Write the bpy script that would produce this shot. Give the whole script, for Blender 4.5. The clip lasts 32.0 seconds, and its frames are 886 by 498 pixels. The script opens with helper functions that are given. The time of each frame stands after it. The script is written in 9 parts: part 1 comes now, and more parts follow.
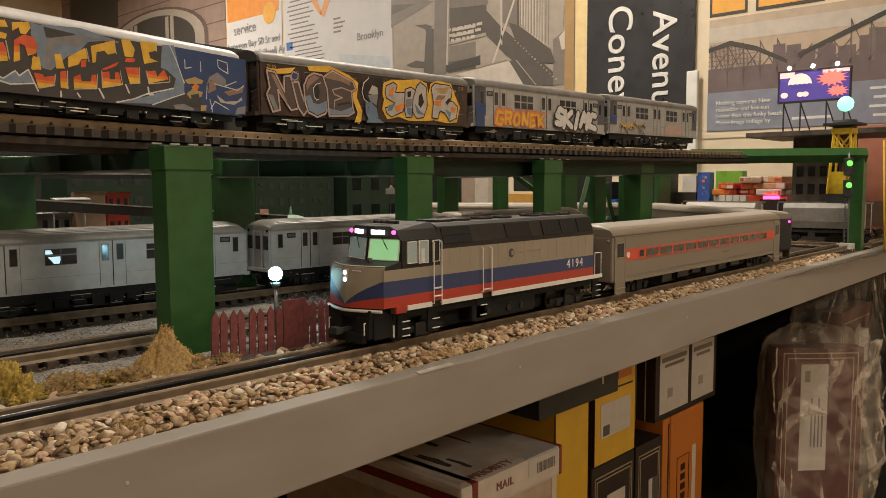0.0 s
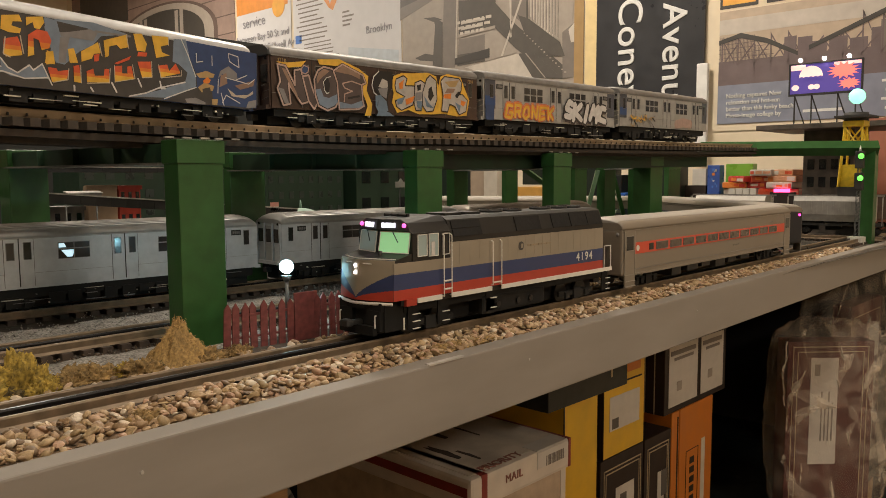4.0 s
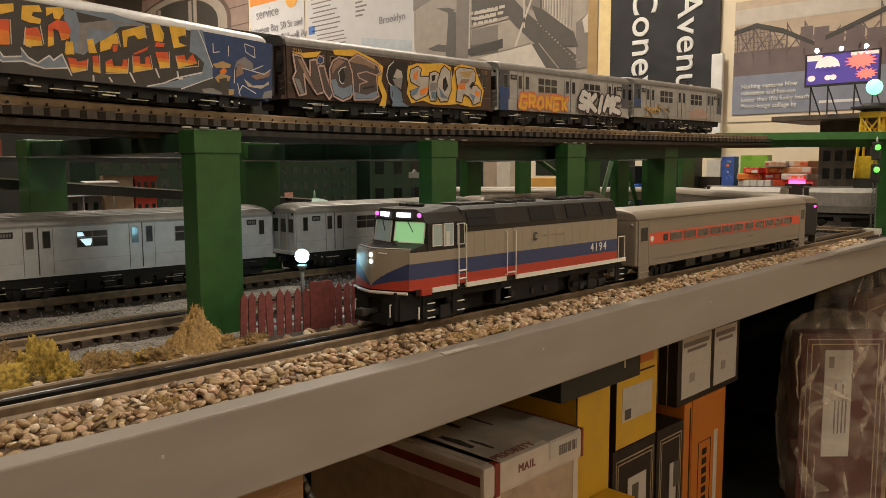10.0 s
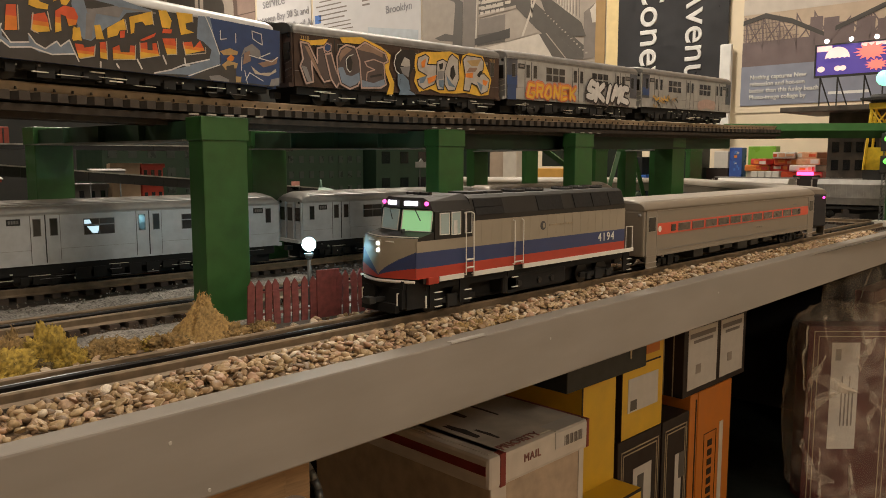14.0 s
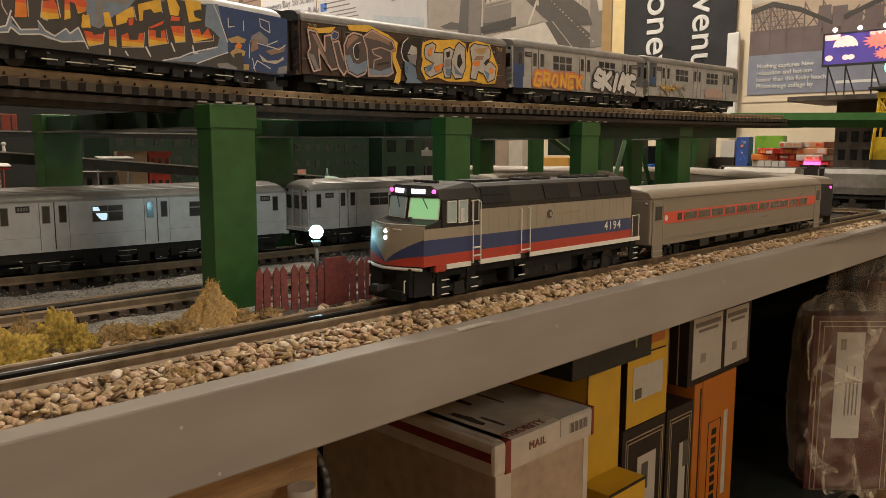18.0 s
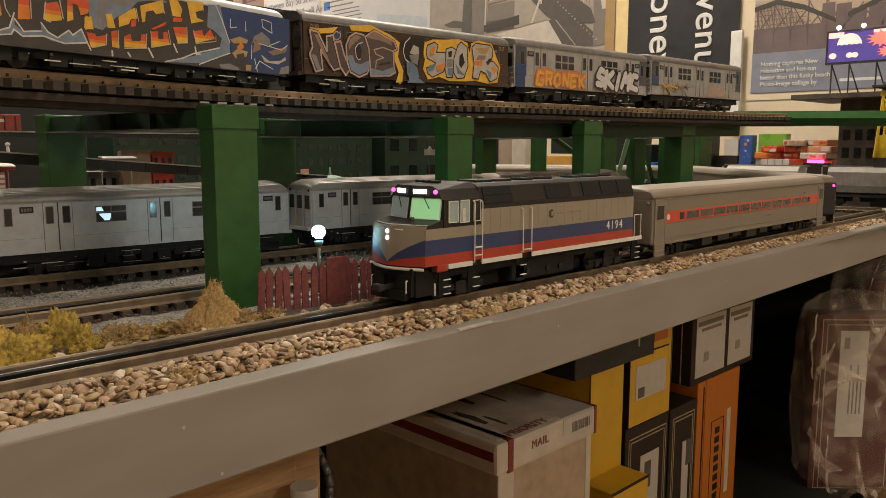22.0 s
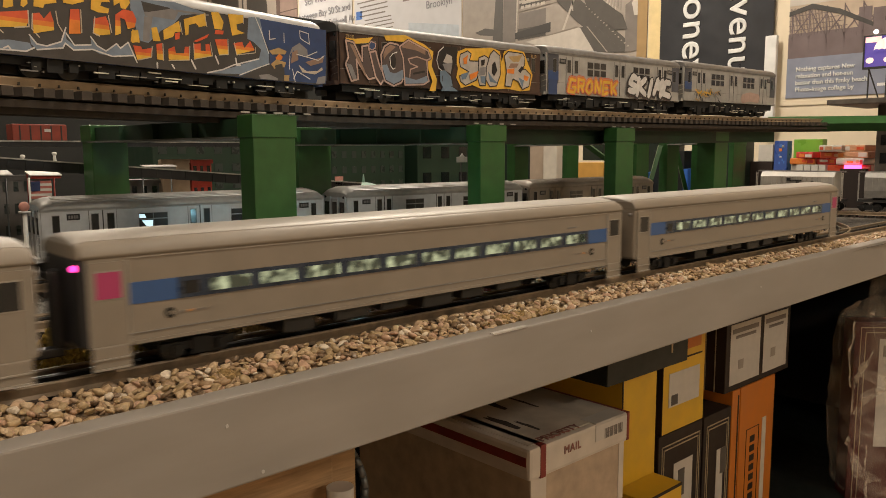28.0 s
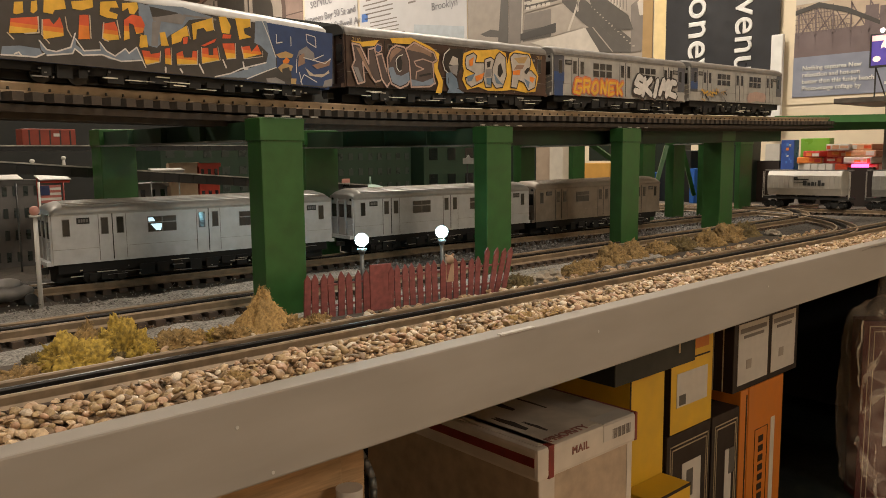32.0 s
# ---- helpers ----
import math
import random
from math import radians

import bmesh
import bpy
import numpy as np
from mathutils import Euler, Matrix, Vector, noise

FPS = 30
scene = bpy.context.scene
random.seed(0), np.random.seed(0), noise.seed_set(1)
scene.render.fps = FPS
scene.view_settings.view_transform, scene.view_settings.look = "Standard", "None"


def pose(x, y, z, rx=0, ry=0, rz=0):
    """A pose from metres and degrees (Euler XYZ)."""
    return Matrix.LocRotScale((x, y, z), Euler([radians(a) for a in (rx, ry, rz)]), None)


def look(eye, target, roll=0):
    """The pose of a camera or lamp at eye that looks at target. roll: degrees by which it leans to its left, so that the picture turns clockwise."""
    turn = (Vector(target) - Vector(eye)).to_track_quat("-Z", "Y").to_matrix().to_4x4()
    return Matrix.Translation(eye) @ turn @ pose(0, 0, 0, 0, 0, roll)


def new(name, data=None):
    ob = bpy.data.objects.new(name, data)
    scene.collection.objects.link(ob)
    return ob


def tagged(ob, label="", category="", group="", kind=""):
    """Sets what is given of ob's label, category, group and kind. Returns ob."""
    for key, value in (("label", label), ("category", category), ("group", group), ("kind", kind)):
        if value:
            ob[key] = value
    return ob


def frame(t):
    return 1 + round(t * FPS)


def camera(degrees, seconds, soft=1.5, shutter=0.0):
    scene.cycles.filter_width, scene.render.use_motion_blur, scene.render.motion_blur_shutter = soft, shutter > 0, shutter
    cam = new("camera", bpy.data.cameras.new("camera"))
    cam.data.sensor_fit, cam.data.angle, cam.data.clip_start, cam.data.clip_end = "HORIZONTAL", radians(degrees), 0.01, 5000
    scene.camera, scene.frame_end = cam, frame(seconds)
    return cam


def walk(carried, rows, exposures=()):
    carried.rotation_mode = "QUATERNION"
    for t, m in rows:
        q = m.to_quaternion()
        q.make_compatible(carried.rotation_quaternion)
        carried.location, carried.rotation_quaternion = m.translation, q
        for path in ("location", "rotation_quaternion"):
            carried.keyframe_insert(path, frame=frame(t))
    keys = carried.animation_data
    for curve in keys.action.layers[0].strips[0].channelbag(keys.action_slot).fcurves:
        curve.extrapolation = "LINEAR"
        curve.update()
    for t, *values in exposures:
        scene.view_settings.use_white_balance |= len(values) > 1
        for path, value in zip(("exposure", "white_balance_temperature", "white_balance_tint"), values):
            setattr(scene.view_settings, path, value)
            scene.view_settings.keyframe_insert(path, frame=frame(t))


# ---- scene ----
LENS = 59.22
cam = camera(LENS, 32.0, 0.8, 0.5)
PATH = [
    (0, (-0.4258, -0.4065, 0.1304), (0.3055, 0.2702, 0.0453), -0.25),
    (0.5, (-0.4266, -0.4073, 0.1307), (0.3037, 0.2704, 0.0445), -0.26),
    (1, (-0.4270, -0.4078, 0.1305), (0.3024, 0.2709, 0.0447), -0.31),
    (1.5, (-0.4273, -0.4075, 0.1309), (0.3010, 0.2723, 0.0440), -0.29),
    (2, (-0.4275, -0.4075, 0.1307), (0.2997, 0.2731, 0.0421), -0.24),
    (2.5, (-0.4278, -0.4071, 0.1302), (0.2985, 0.2743, 0.0404), -0.30),
    (3, (-0.4277, -0.4072, 0.1307), (0.2972, 0.2755, 0.0390), -0.29),
    (3.5, (-0.4287, -0.4077, 0.1305), (0.2953, 0.2758, 0.0379), -0.29),
    (5.5, (-0.4289, -0.4075, 0.1302), (0.2914, 0.2794, 0.0331), -0.30),
    (6, (-0.4293, -0.4078, 0.1300), (0.2902, 0.2797, 0.0321), -0.32),
    (6.5, (-0.4301, -0.4082, 0.1305), (0.2884, 0.2802, 0.0314), -0.26),
    (7, (-0.4304, -0.4084, 0.1303), (0.2875, 0.2806, 0.0311), -0.24),
    (7.5, (-0.4310, -0.4089, 0.1302), (0.2858, 0.2812, 0.0305), -0.24),
    (8, (-0.4312, -0.4087, 0.1302), (0.2845, 0.2824, 0.0295), -0.23),
    (8.5, (-0.4312, -0.4078, 0.1298), (0.2835, 0.2842, 0.0278), -0.23),
    (9, (-0.4310, -0.4079, 0.1298), (0.2828, 0.2848, 0.0268), -0.25),
    (9.5, (-0.4314, -0.4077, 0.1298), (0.2817, 0.2856, 0.0257), -0.24),
    (10, (-0.4328, -0.4080, 0.1295), (0.2790, 0.2865, 0.0248), -0.19),
    (10.5, (-0.4335, -0.4077, 0.1287), (0.2774, 0.2875, 0.0226), -0.19),
    (11, (-0.4334, -0.4078, 0.1288), (0.2767, 0.2881, 0.0215), -0.25),
    (11.5, (-0.4331, -0.4082, 0.1289), (0.2758, 0.2887, 0.0201), -0.22),
    (12, (-0.4319, -0.4080, 0.1296), (0.2779, 0.2892, 0.0194), -0.14),
    (12.5, (-0.4339, -0.4025, 0.1249), (0.2739, 0.2948, 0.0119), 0.02),
    (13, (-0.4335, -0.4040, 0.1261), (0.2741, 0.2934, 0.0122), 0.14),
    (13.5, (-0.4327, -0.4055, 0.1275), (0.2743, 0.2923, 0.0124), 0.08),
    (14, (-0.4326, -0.4054, 0.1275), (0.2735, 0.2931, 0.0111), 0.05),
    (14.5, (-0.4335, -0.4057, 0.1271), (0.2723, 0.2929, 0.0093), 0.05),
    (16.5, (-0.4338, -0.4059, 0.1277), (0.2696, 0.2939, 0.0036), 0.09),
    (17, (-0.4339, -0.4057, 0.1272), (0.2686, 0.2946, 0.0006), 0.10),
    (17.5, (-0.4355, -0.4060, 0.1268), (0.2658, 0.2952, -0.0019), 0.12),
    (18, (-0.4359, -0.4058, 0.1268), (0.2648, 0.2957, -0.0035), 0.18),
    (18.5, (-0.4362, -0.4059, 0.1266), (0.2638, 0.2959, -0.0059), 0.19),
    (19, (-0.4349, -0.4068, 0.1276), (0.2648, 0.2952, -0.0052), 0.15),
    (19.5, (-0.4353, -0.4077, 0.1280), (0.2635, 0.2951, -0.0050), 0.13),
    (20, (-0.4360, -0.4075, 0.1278), (0.2622, 0.2958, -0.0060), 0.15),
    (20.5, (-0.4355, -0.4075, 0.1279), (0.2623, 0.2961, -0.0056), 0.16),
    (21, (-0.4356, -0.4082, 0.1280), (0.2618, 0.2961, -0.0049), 0.15),
    (21.5, (-0.4358, -0.4076, 0.1279), (0.2614, 0.2968, -0.0055), 0.15),
    (22, (-0.4356, -0.4082, 0.1285), (0.2613, 0.2966, -0.0041), 0.07),
    (22.5, (-0.4360, -0.4087, 0.1286), (0.2603, 0.2967, -0.0039), 0.08),
    (23, (-0.4366, -0.4085, 0.1282), (0.2596, 0.2972, -0.0031), 0.05),
    (23.5, (-0.4367, -0.4086, 0.1281), (0.2588, 0.2980, -0.0025), 0.03),
    (24, (-0.4390, -0.4102, 0.1280), (0.2546, 0.2984, -0.0016), -0.02),
    (24.5, (-0.4427, -0.4122, 0.1284), (0.2484, 0.2989, -0.0005), -0.01),
    (25, (-0.4440, -0.4137, 0.1283), (0.2434, 0.3012, 0.0004), -0.05),
    (25.5, (-0.4443, -0.4143, 0.1287), (0.2392, 0.3046, 0.0020), -0.08),
    (27.5, (-0.4448, -0.4142, 0.1286), (0.2257, 0.3174, 0.0054), -0.18),
    (28, (-0.4451, -0.4143, 0.1285), (0.2240, 0.3185, 0.0051), -0.21),
    (28.5, (-0.4452, -0.4144, 0.1282), (0.2231, 0.3192, 0.0053), -0.21),
    (29, (-0.4457, -0.4144, 0.1284), (0.2220, 0.3198, 0.0057), -0.21),
    (29.5, (-0.4452, -0.4139, 0.1286), (0.2222, 0.3206, 0.0059), -0.25),
    (30, (-0.4455, -0.4138, 0.1292), (0.2216, 0.3209, 0.0060), -0.27),
    (30.5, (-0.4464, -0.4148, 0.1293), (0.2199, 0.3208, 0.0071), -0.31),
    (31, (-0.4464, -0.4153, 0.1296), (0.2189, 0.3212, 0.0078), -0.41),
    (31.5, (-0.4467, -0.4153, 0.1295), (0.2177, 0.3221, 0.0084), -0.52),
    (32, (-0.4473, -0.4158, 0.1290), (0.2158, 0.3228, 0.0073), -0.60),
]
walk(cam, [(t, look(eye, target, roll)) for t, eye, target, roll in PATH], [(0, 0.07), (6, 0.05), (13, 0.05), (22, 0.04), (25, -0.02), (26.5, 0.08), (28, 0.23), (32, 0.25)])

# ---- world and lights ----
world = bpy.data.worlds.new("room_dusk")
scene.world = world
world.use_nodes = True
world.node_tree.nodes["Background"].inputs[0].default_value = (1.0, 0.78, 0.55, 1)
world.node_tree.nodes["Background"].inputs[1].default_value = 0.02


def area_lamp(name, at, target, size, power, color):
    data = bpy.data.lights.new(name, "AREA")
    data.shape, data.size, data.size_y, data.energy, data.color = "RECTANGLE", size[0], size[1], power, color
    ob = new(name, data)
    ob.matrix_world = look(at, target)
    return ob


WARM = (1.0, 0.89, 0.745)
area_lamp("ceiling_lamp_light", (0.45, -0.55, 1.46), (0.45, -0.55, 0), (0.5, 0.5), 9, WARM)
area_lamp("ceiling_lamp_light", (0.35, -2.7, 1.46), (0.35, -2.7, 0), (0.5, 0.5), 27, WARM)
area_lamp("ceiling_lamp_light", (-1.1, -0.75, 1.46), (-1.1, -0.75, 0), (0.5, 0.5), 9.5, WARM)
area_lamp("ceiling_lamp_light", (1.1, 1.0, 1.46), (1.1, 1.0, 0), (0.5, 0.5), 24, WARM)
area_lamp("ceiling_lamp_light", (-0.6, 1.5, 1.46), (-0.6, 1.5, 0), (0.5, 0.5), 9, WARM)
area_lamp("ceiling_lamp_light", (0.9, 3.5, 1.46), (0.9, 3.5, 0), (0.5, 0.5), 40, WARM)


# ---- materials ----
def ramp_mix(nt, fac, a, b):
    mix = nt.nodes.new("ShaderNodeMix")
    mix.data_type = "RGBA"
    nt.links.new(fac, mix.inputs[0])
    mix.inputs[6].default_value, mix.inputs[7].default_value = (*a, 1), (*b, 1)
    return mix.outputs[2]


def mat(name, color, rough=0.5, metal=0.0, var=0.15, scale=60.0, bump=0.05, second=None, stretch=(1, 1, 1), islands=False, coat=0.0, blotch=0.5):
    """A painted or natural surface: fine grain, broader stains and a little relief."""
    m = bpy.data.materials.new(name)
    m.use_nodes = True
    nt = m.node_tree
    b = nt.nodes["Principled BSDF"]
    b.inputs["Roughness"].default_value, b.inputs["Metallic"].default_value = rough, metal
    b.inputs["Coat Weight"].default_value = coat
    co = nt.nodes.new("ShaderNodeTexCoord")
    mp = nt.nodes.new("ShaderNodeMapping")
    mp.inputs[3].default_value = stretch
    nt.links.new(co.outputs["Object"], mp.inputs[0])
    fine, broad = nt.nodes.new("ShaderNodeTexNoise"), nt.nodes.new("ShaderNodeTexNoise")
    fine.inputs["Scale"].default_value, broad.inputs["Scale"].default_value = scale, scale * 0.12
    fine.inputs["Detail"].default_value, broad.inputs["Detail"].default_value = 6, 3
    for n in (fine, broad):
        nt.links.new(mp.outputs[0], n.inputs[0])
    both = nt.nodes.new("ShaderNodeMath")
    both.operation = "MULTIPLY_ADD"
    nt.links.new(broad.outputs[0], both.inputs[0])
    both.inputs[1].default_value = blotch
    nt.links.new(fine.outputs[0], both.inputs[2])
    low = nt.nodes.new("ShaderNodeMapRange")
    low.inputs[1].default_value, low.inputs[2].default_value = 0.35 + 0.2 * blotch, 0.65 + 0.8 * blotch
    nt.links.new(both.outputs[0], low.inputs[0])
    dark = second or tuple(c * (1 - 2 * var) for c in color)
    out = ramp_mix(nt, low.outputs[0], dark, color if second else tuple(min(1, c * (1 + var)) for c in color))
    if islands:
        geo = nt.nodes.new("ShaderNodeNewGeometry")
        hsv = nt.nodes.new("ShaderNodeHueSaturation")
        rnd = nt.nodes.new("ShaderNodeMapRange")
        nt.links.new(geo.outputs["Random Per Island"], rnd.inputs[0])
        rnd.inputs[3].default_value, rnd.inputs[4].default_value = 0.55, 1.3
        nt.links.new(rnd.outputs[0], hsv.inputs["Value"])
        sat = nt.nodes.new("ShaderNodeMath")
        sat.operation = "FRACT"
        mul = nt.nodes.new("ShaderNodeMath")
        mul.operation = "MULTIPLY"
        mul.inputs[1].default_value = 7.3
        nt.links.new(geo.outputs["Random Per Island"], mul.inputs[0])
        nt.links.new(mul.outputs[0], sat.inputs[0])
        r2 = nt.nodes.new("ShaderNodeMapRange")
        nt.links.new(sat.outputs[0], r2.inputs[0])
        r2.inputs[3].default_value, r2.inputs[4].default_value = 0.55, 1.3
        nt.links.new(r2.outputs[0], hsv.inputs["Saturation"])
        nt.links.new(out, hsv.inputs["Color"])
        out = hsv.outputs[0]
    nt.links.new(out, b.inputs["Base Color"])
    rr = nt.nodes.new("ShaderNodeMapRange")
    rr.inputs[3].default_value, rr.inputs[4].default_value = max(0.03, rough - 0.1), min(1, rough + 0.12)
    nt.links.new(low.outputs[0], rr.inputs[0])
    nt.links.new(rr.outputs[0], b.inputs["Roughness"])
    if bump:
        bp = nt.nodes.new("ShaderNodeBump")
        bp.inputs["Strength"].default_value, bp.inputs["Distance"].default_value = bump, 0.15 / scale
        nt.links.new(fine.outputs[0], bp.inputs["Height"])
        nt.links.new(bp.outputs[0], b.inputs["Normal"])
    return m


def glow(name, color, strength):
    m = bpy.data.materials.new(name)
    m.use_nodes = True
    b = m.node_tree.nodes["Principled BSDF"]
    b.inputs["Base Color"].default_value = (*color, 1)
    b.inputs["Emission Color"].default_value = (*color, 1)
    b.inputs["Emission Strength"].default_value = strength
    return m


GREY_FASCIA = mat("grey_fascia_paint", (0.264, 0.237, 0.206), 0.58, var=0.09, scale=40, bump=0.05, stretch=(0.25, 1, 1))
PLY = mat("plywood", (0.42, 0.27, 0.14), 0.7, var=0.2, scale=30, stretch=(1, 12, 12))
SOIL = mat("dark_soil", (0.09, 0.075, 0.06), 0.95, var=0.3, scale=160, bump=0.5)
GRAVEL = mat("grey_grit", (0.34, 0.32, 0.29), 0.95, var=0.45, scale=500, bump=0.9)


def stones(name, per_island):
    """Stones whose colour changes from one to the next."""
    m = mat(name, (0.88, 0.83, 0.77), 0.5, var=0.16, scale=170 if per_island else 2.2, bump=0.12, coat=0.1)
    nt = m.node_tree
    b = nt.nodes["Principled BSDF"]
    src = b.inputs["Base Color"].links[0].from_socket
    if per_island:
        rnd = nt.nodes.new("ShaderNodeNewGeometry").outputs["Random Per Island"]
    else:
        rnd = nt.nodes.new("ShaderNodeObjectInfo").outputs["Random"]
    ramp = nt.nodes.new("ShaderNodeValToRGB")
    ramp.color_ramp.interpolation = "CONSTANT"
    cols = ((0.36, 0.24, 0.13), (0.52, 0.38, 0.23), (0.52, 0.34, 0.23), (0.22, 0.15, 0.09), (0.60, 0.46, 0.30), (0.56, 0.40, 0.27), (0.42, 0.31, 0.17), (0.72, 0.63, 0.51), (0.38, 0.26, 0.15), (0.50, 0.37, 0.21))
    for k, c in enumerate(cols):
        e = ramp.color_ramp.elements[0] if k == 0 else ramp.color_ramp.elements.new(k / len(cols))
        e.color = (*c, 1)
    nt.links.new(rnd, ramp.inputs[0])
    mul = nt.nodes.new("ShaderNodeMix")
    mul.data_type, mul.blend_type = "RGBA", "MULTIPLY"
    mul.inputs[0].default_value = 1.0
    nt.links.new(ramp.outputs[0], mul.inputs[6])
    nt.links.new(src, mul.inputs[7])
    nt.links.new(mul.outputs[2], b.inputs["Base Color"])
    return m


PEBBLE = stones("river_pebble", True)
GREEN = mat("dark_green_paint", (0.027, 0.100, 0.024), 0.38, var=0.15, scale=60, bump=0.08)
# GREEN darkened: the deck's shadow on girders and beams is in the colour
SHADEGREEN = mat("shade_darkened_girder_green", (0.013, 0.046, 0.020), 0.6, var=0.45, scale=22, bump=0.08)
RAIL = mat("tinned_rail", (0.27, 0.20, 0.13), 0.5, 0.25, var=0.25, scale=90)
RAILTAN = mat("bronze_upper_rail", (0.34, 0.25, 0.16), 0.45, 0.2, var=0.2, scale=90)
TIEDARK = mat("blackened_tie", (0.060, 0.047, 0.036), 0.85, var=0.3, scale=120, bump=0.3)
RAILDARK = mat("blackened_rail", (0.03, 0.028, 0.027), 0.35, 0.6, scale=90)
TIE = mat("dark_wooden_tie", (0.07, 0.048, 0.034), 0.8, var=0.3, scale=120, bump=0.3)
STEEL = mat("silver_car_paint", (0.60, 0.61, 0.62), 0.38, 0.12, var=0.08, scale=120, bump=0.03)
STEEL2 = mat("dull_silver_paint", (0.40, 0.39, 0.37), 0.42, 0.25, var=0.12, scale=90, bump=0.04)
ROOFGREY = mat("grey_roof_paint", (0.22, 0.21, 0.20), 0.5, 0.2, var=0.2, scale=90)
BLACK = mat("black_plastic", (0.030, 0.029, 0.027), 0.6, var=0.2, scale=90)
BLACKGLASS = mat("dark_window", (0.012, 0.013, 0.015), 0.1, var=0.1, scale=20, bump=0)
RUSTBROWN = mat("brown_car_paint", (0.06, 0.032, 0.022), 0.45, var=0.3, scale=70)
BLUEPAINT = mat("blue_car_paint", (0.03, 0.07, 0.20), 0.4, var=0.2, scale=70)
CREAM = mat("cream_wall_paint", (0.72, 0.62, 0.46), 0.7, var=0.05, scale=14)
CEILPAINT = mat("white_ceiling_paint", (0.7, 0.66, 0.6), 0.8, var=0.04, scale=10)
FLOORWOOD = mat("brown_floorboards", (0.32, 0.21, 0.13), 0.5, var=0.25, scale=9, stretch=(1, 8, 1))
DARKSHEET = mat("dark_gap_sheet", (0.02, 0.02, 0.022), 0.9, var=0.2, scale=80)
PAPER = mat("white_poster_paper", (0.62, 0.62, 0.64), 0.5, var=0.04, scale=20)


# ---- builders ----
def bx(bm, x0, x1, y0, y1, z0, z1, mi=0, bev=0.0):
    vs = [bm.verts.new((x, y, z)) for x in (x0, x1) for y in (y0, y1) for z in (z0, z1)]
    fs = [bm.faces.new([vs[i] for i in q]) for q in ((0, 1, 3, 2), (4, 6, 7, 5), (0, 4, 5, 1), (2, 3, 7, 6), (0, 2, 6, 4), (1, 5, 7, 3))]
    for f in fs:
        f.material_index = mi
    if bev:
        es = list({e for f in fs for e in f.edges})
        made = bmesh.ops.bevel(bm, geom=es, offset=bev, segments=2, affect="EDGES", profile=0.6)
        for f in made["faces"]:
            f.material_index = mi
    return fs


def cyl(bm, a, b, r, seg=10, r2=None, mi=0, cap=True):
    """A round bar from a to b."""
    a, b = Vector(a), Vector(b)
    q = (b - a).to_track_quat("Z", "Y")
    r2 = r if r2 is None else r2
    low = [bm.verts.new(a + q @ Vector((r * math.cos(2 * math.pi * k / seg), r * math.sin(2 * math.pi * k / seg), 0))) for k in range(seg)]
    top = [bm.verts.new(b + q @ Vector((r2 * math.cos(2 * math.pi * k / seg), r2 * math.sin(2 * math.pi * k / seg), 0))) for k in range(seg)]
    for k in range(seg):
        f = bm.faces.new((low[k], low[(k + 1) % seg], top[(k + 1) % seg], top[k]))
        f.material_index, f.smooth = mi, seg > 7
    if cap:
        for ring in (low[::-1], top):
            bm.faces.new(ring).material_index = mi


def ball(bm, c, r, seg=14, mi=0, squash=(1, 1, 1)):
    made = bmesh.ops.create_uvsphere(bm, u_segments=seg, v_segments=max(6, seg // 2 + 2), radius=r, matrix=Matrix.Translation(c) @ Matrix.Diagonal((*squash, 1)))
    for v in made["verts"]:
        for f in v.link_faces:
            f.material_index, f.smooth = mi, True


def prism(bm, profile, x0, x1, mi=0, smooth=False):
    """Extrudes a closed (y, z) outline along x."""
    a = [bm.verts.new((x0, y, z)) for y, z in profile]
    b = [bm.verts.new((x1, y, z)) for y, z in profile]
    n = len(profile)
    for k in range(n):
        f = bm.faces.new((a[k], b[k], b[(k + 1) % n], a[(k + 1) % n]))
        f.material_index, f.smooth = mi, smooth
    bm.faces.new(a[::-1]).material_index = mi
    bm.faces.new(b).material_index = mi
    bmesh.ops.recalc_face_normals(bm, faces=bm.faces[:])


def sweep(bm, line, profile, mi=0, closed_ends=True):
    """Sweeps a closed (across, up) outline along a line of points; across is to the left of the way."""
    rings = []
    for k, p in enumerate(line):
        way = (Vector(line[min(k + 1, len(line) - 1)]) - Vector(line[max(k - 1, 0)])).normalized()
        left = Vector((-way.y, way.x, 0)).normalized()
        rings.append([bm.verts.new(Vector(p) + left * a + Vector((0, 0, u))) for a, u in profile])
    n = len(profile)
    for r, s in zip(rings, rings[1:]):
        for k in range(n):
            bm.faces.new((r[k], r[(k + 1) % n], s[(k + 1) % n], s[k])).material_index = mi
    if closed_ends:
        bm.faces.new(rings[0][::-1]).material_index = mi
        bm.faces.new(rings[-1]).material_index = mi
    bmesh.ops.recalc_face_normals(bm, faces=bm.faces[:])


def B():
    return bmesh.new()


def mesh_of(name, bm, mats):
    me = bpy.data.meshes.new(name)
    bm.to_mesh(me)
    bm.free()
    for m in mats if isinstance(mats, (list, tuple)) else [mats]:
        me.materials.append(m)
    return me


def part(name, bm, mats, parent, label=""):
    me = bm if isinstance(bm, bpy.types.Mesh) else mesh_of(name, bm, mats)
    ob = new(name, me)
    ob.parent = parent
    if label:
        tagged(ob, label)
    return ob


def whole(name, bm, mats, label, category, group="", kind="", at=None):
    ob = new(name, bm if isinstance(bm, bpy.types.Mesh) else mesh_of(name, bm, mats))
    if at is not None:
        ob.matrix_world = at
    return tagged(ob, label, category, group, kind)


def thing(name, at, label, category, group="", kind=""):
    ob = new(name)
    ob.empty_display_size = 0.02
    ob.matrix_world = at
    return tagged(ob, label, category, group, kind)


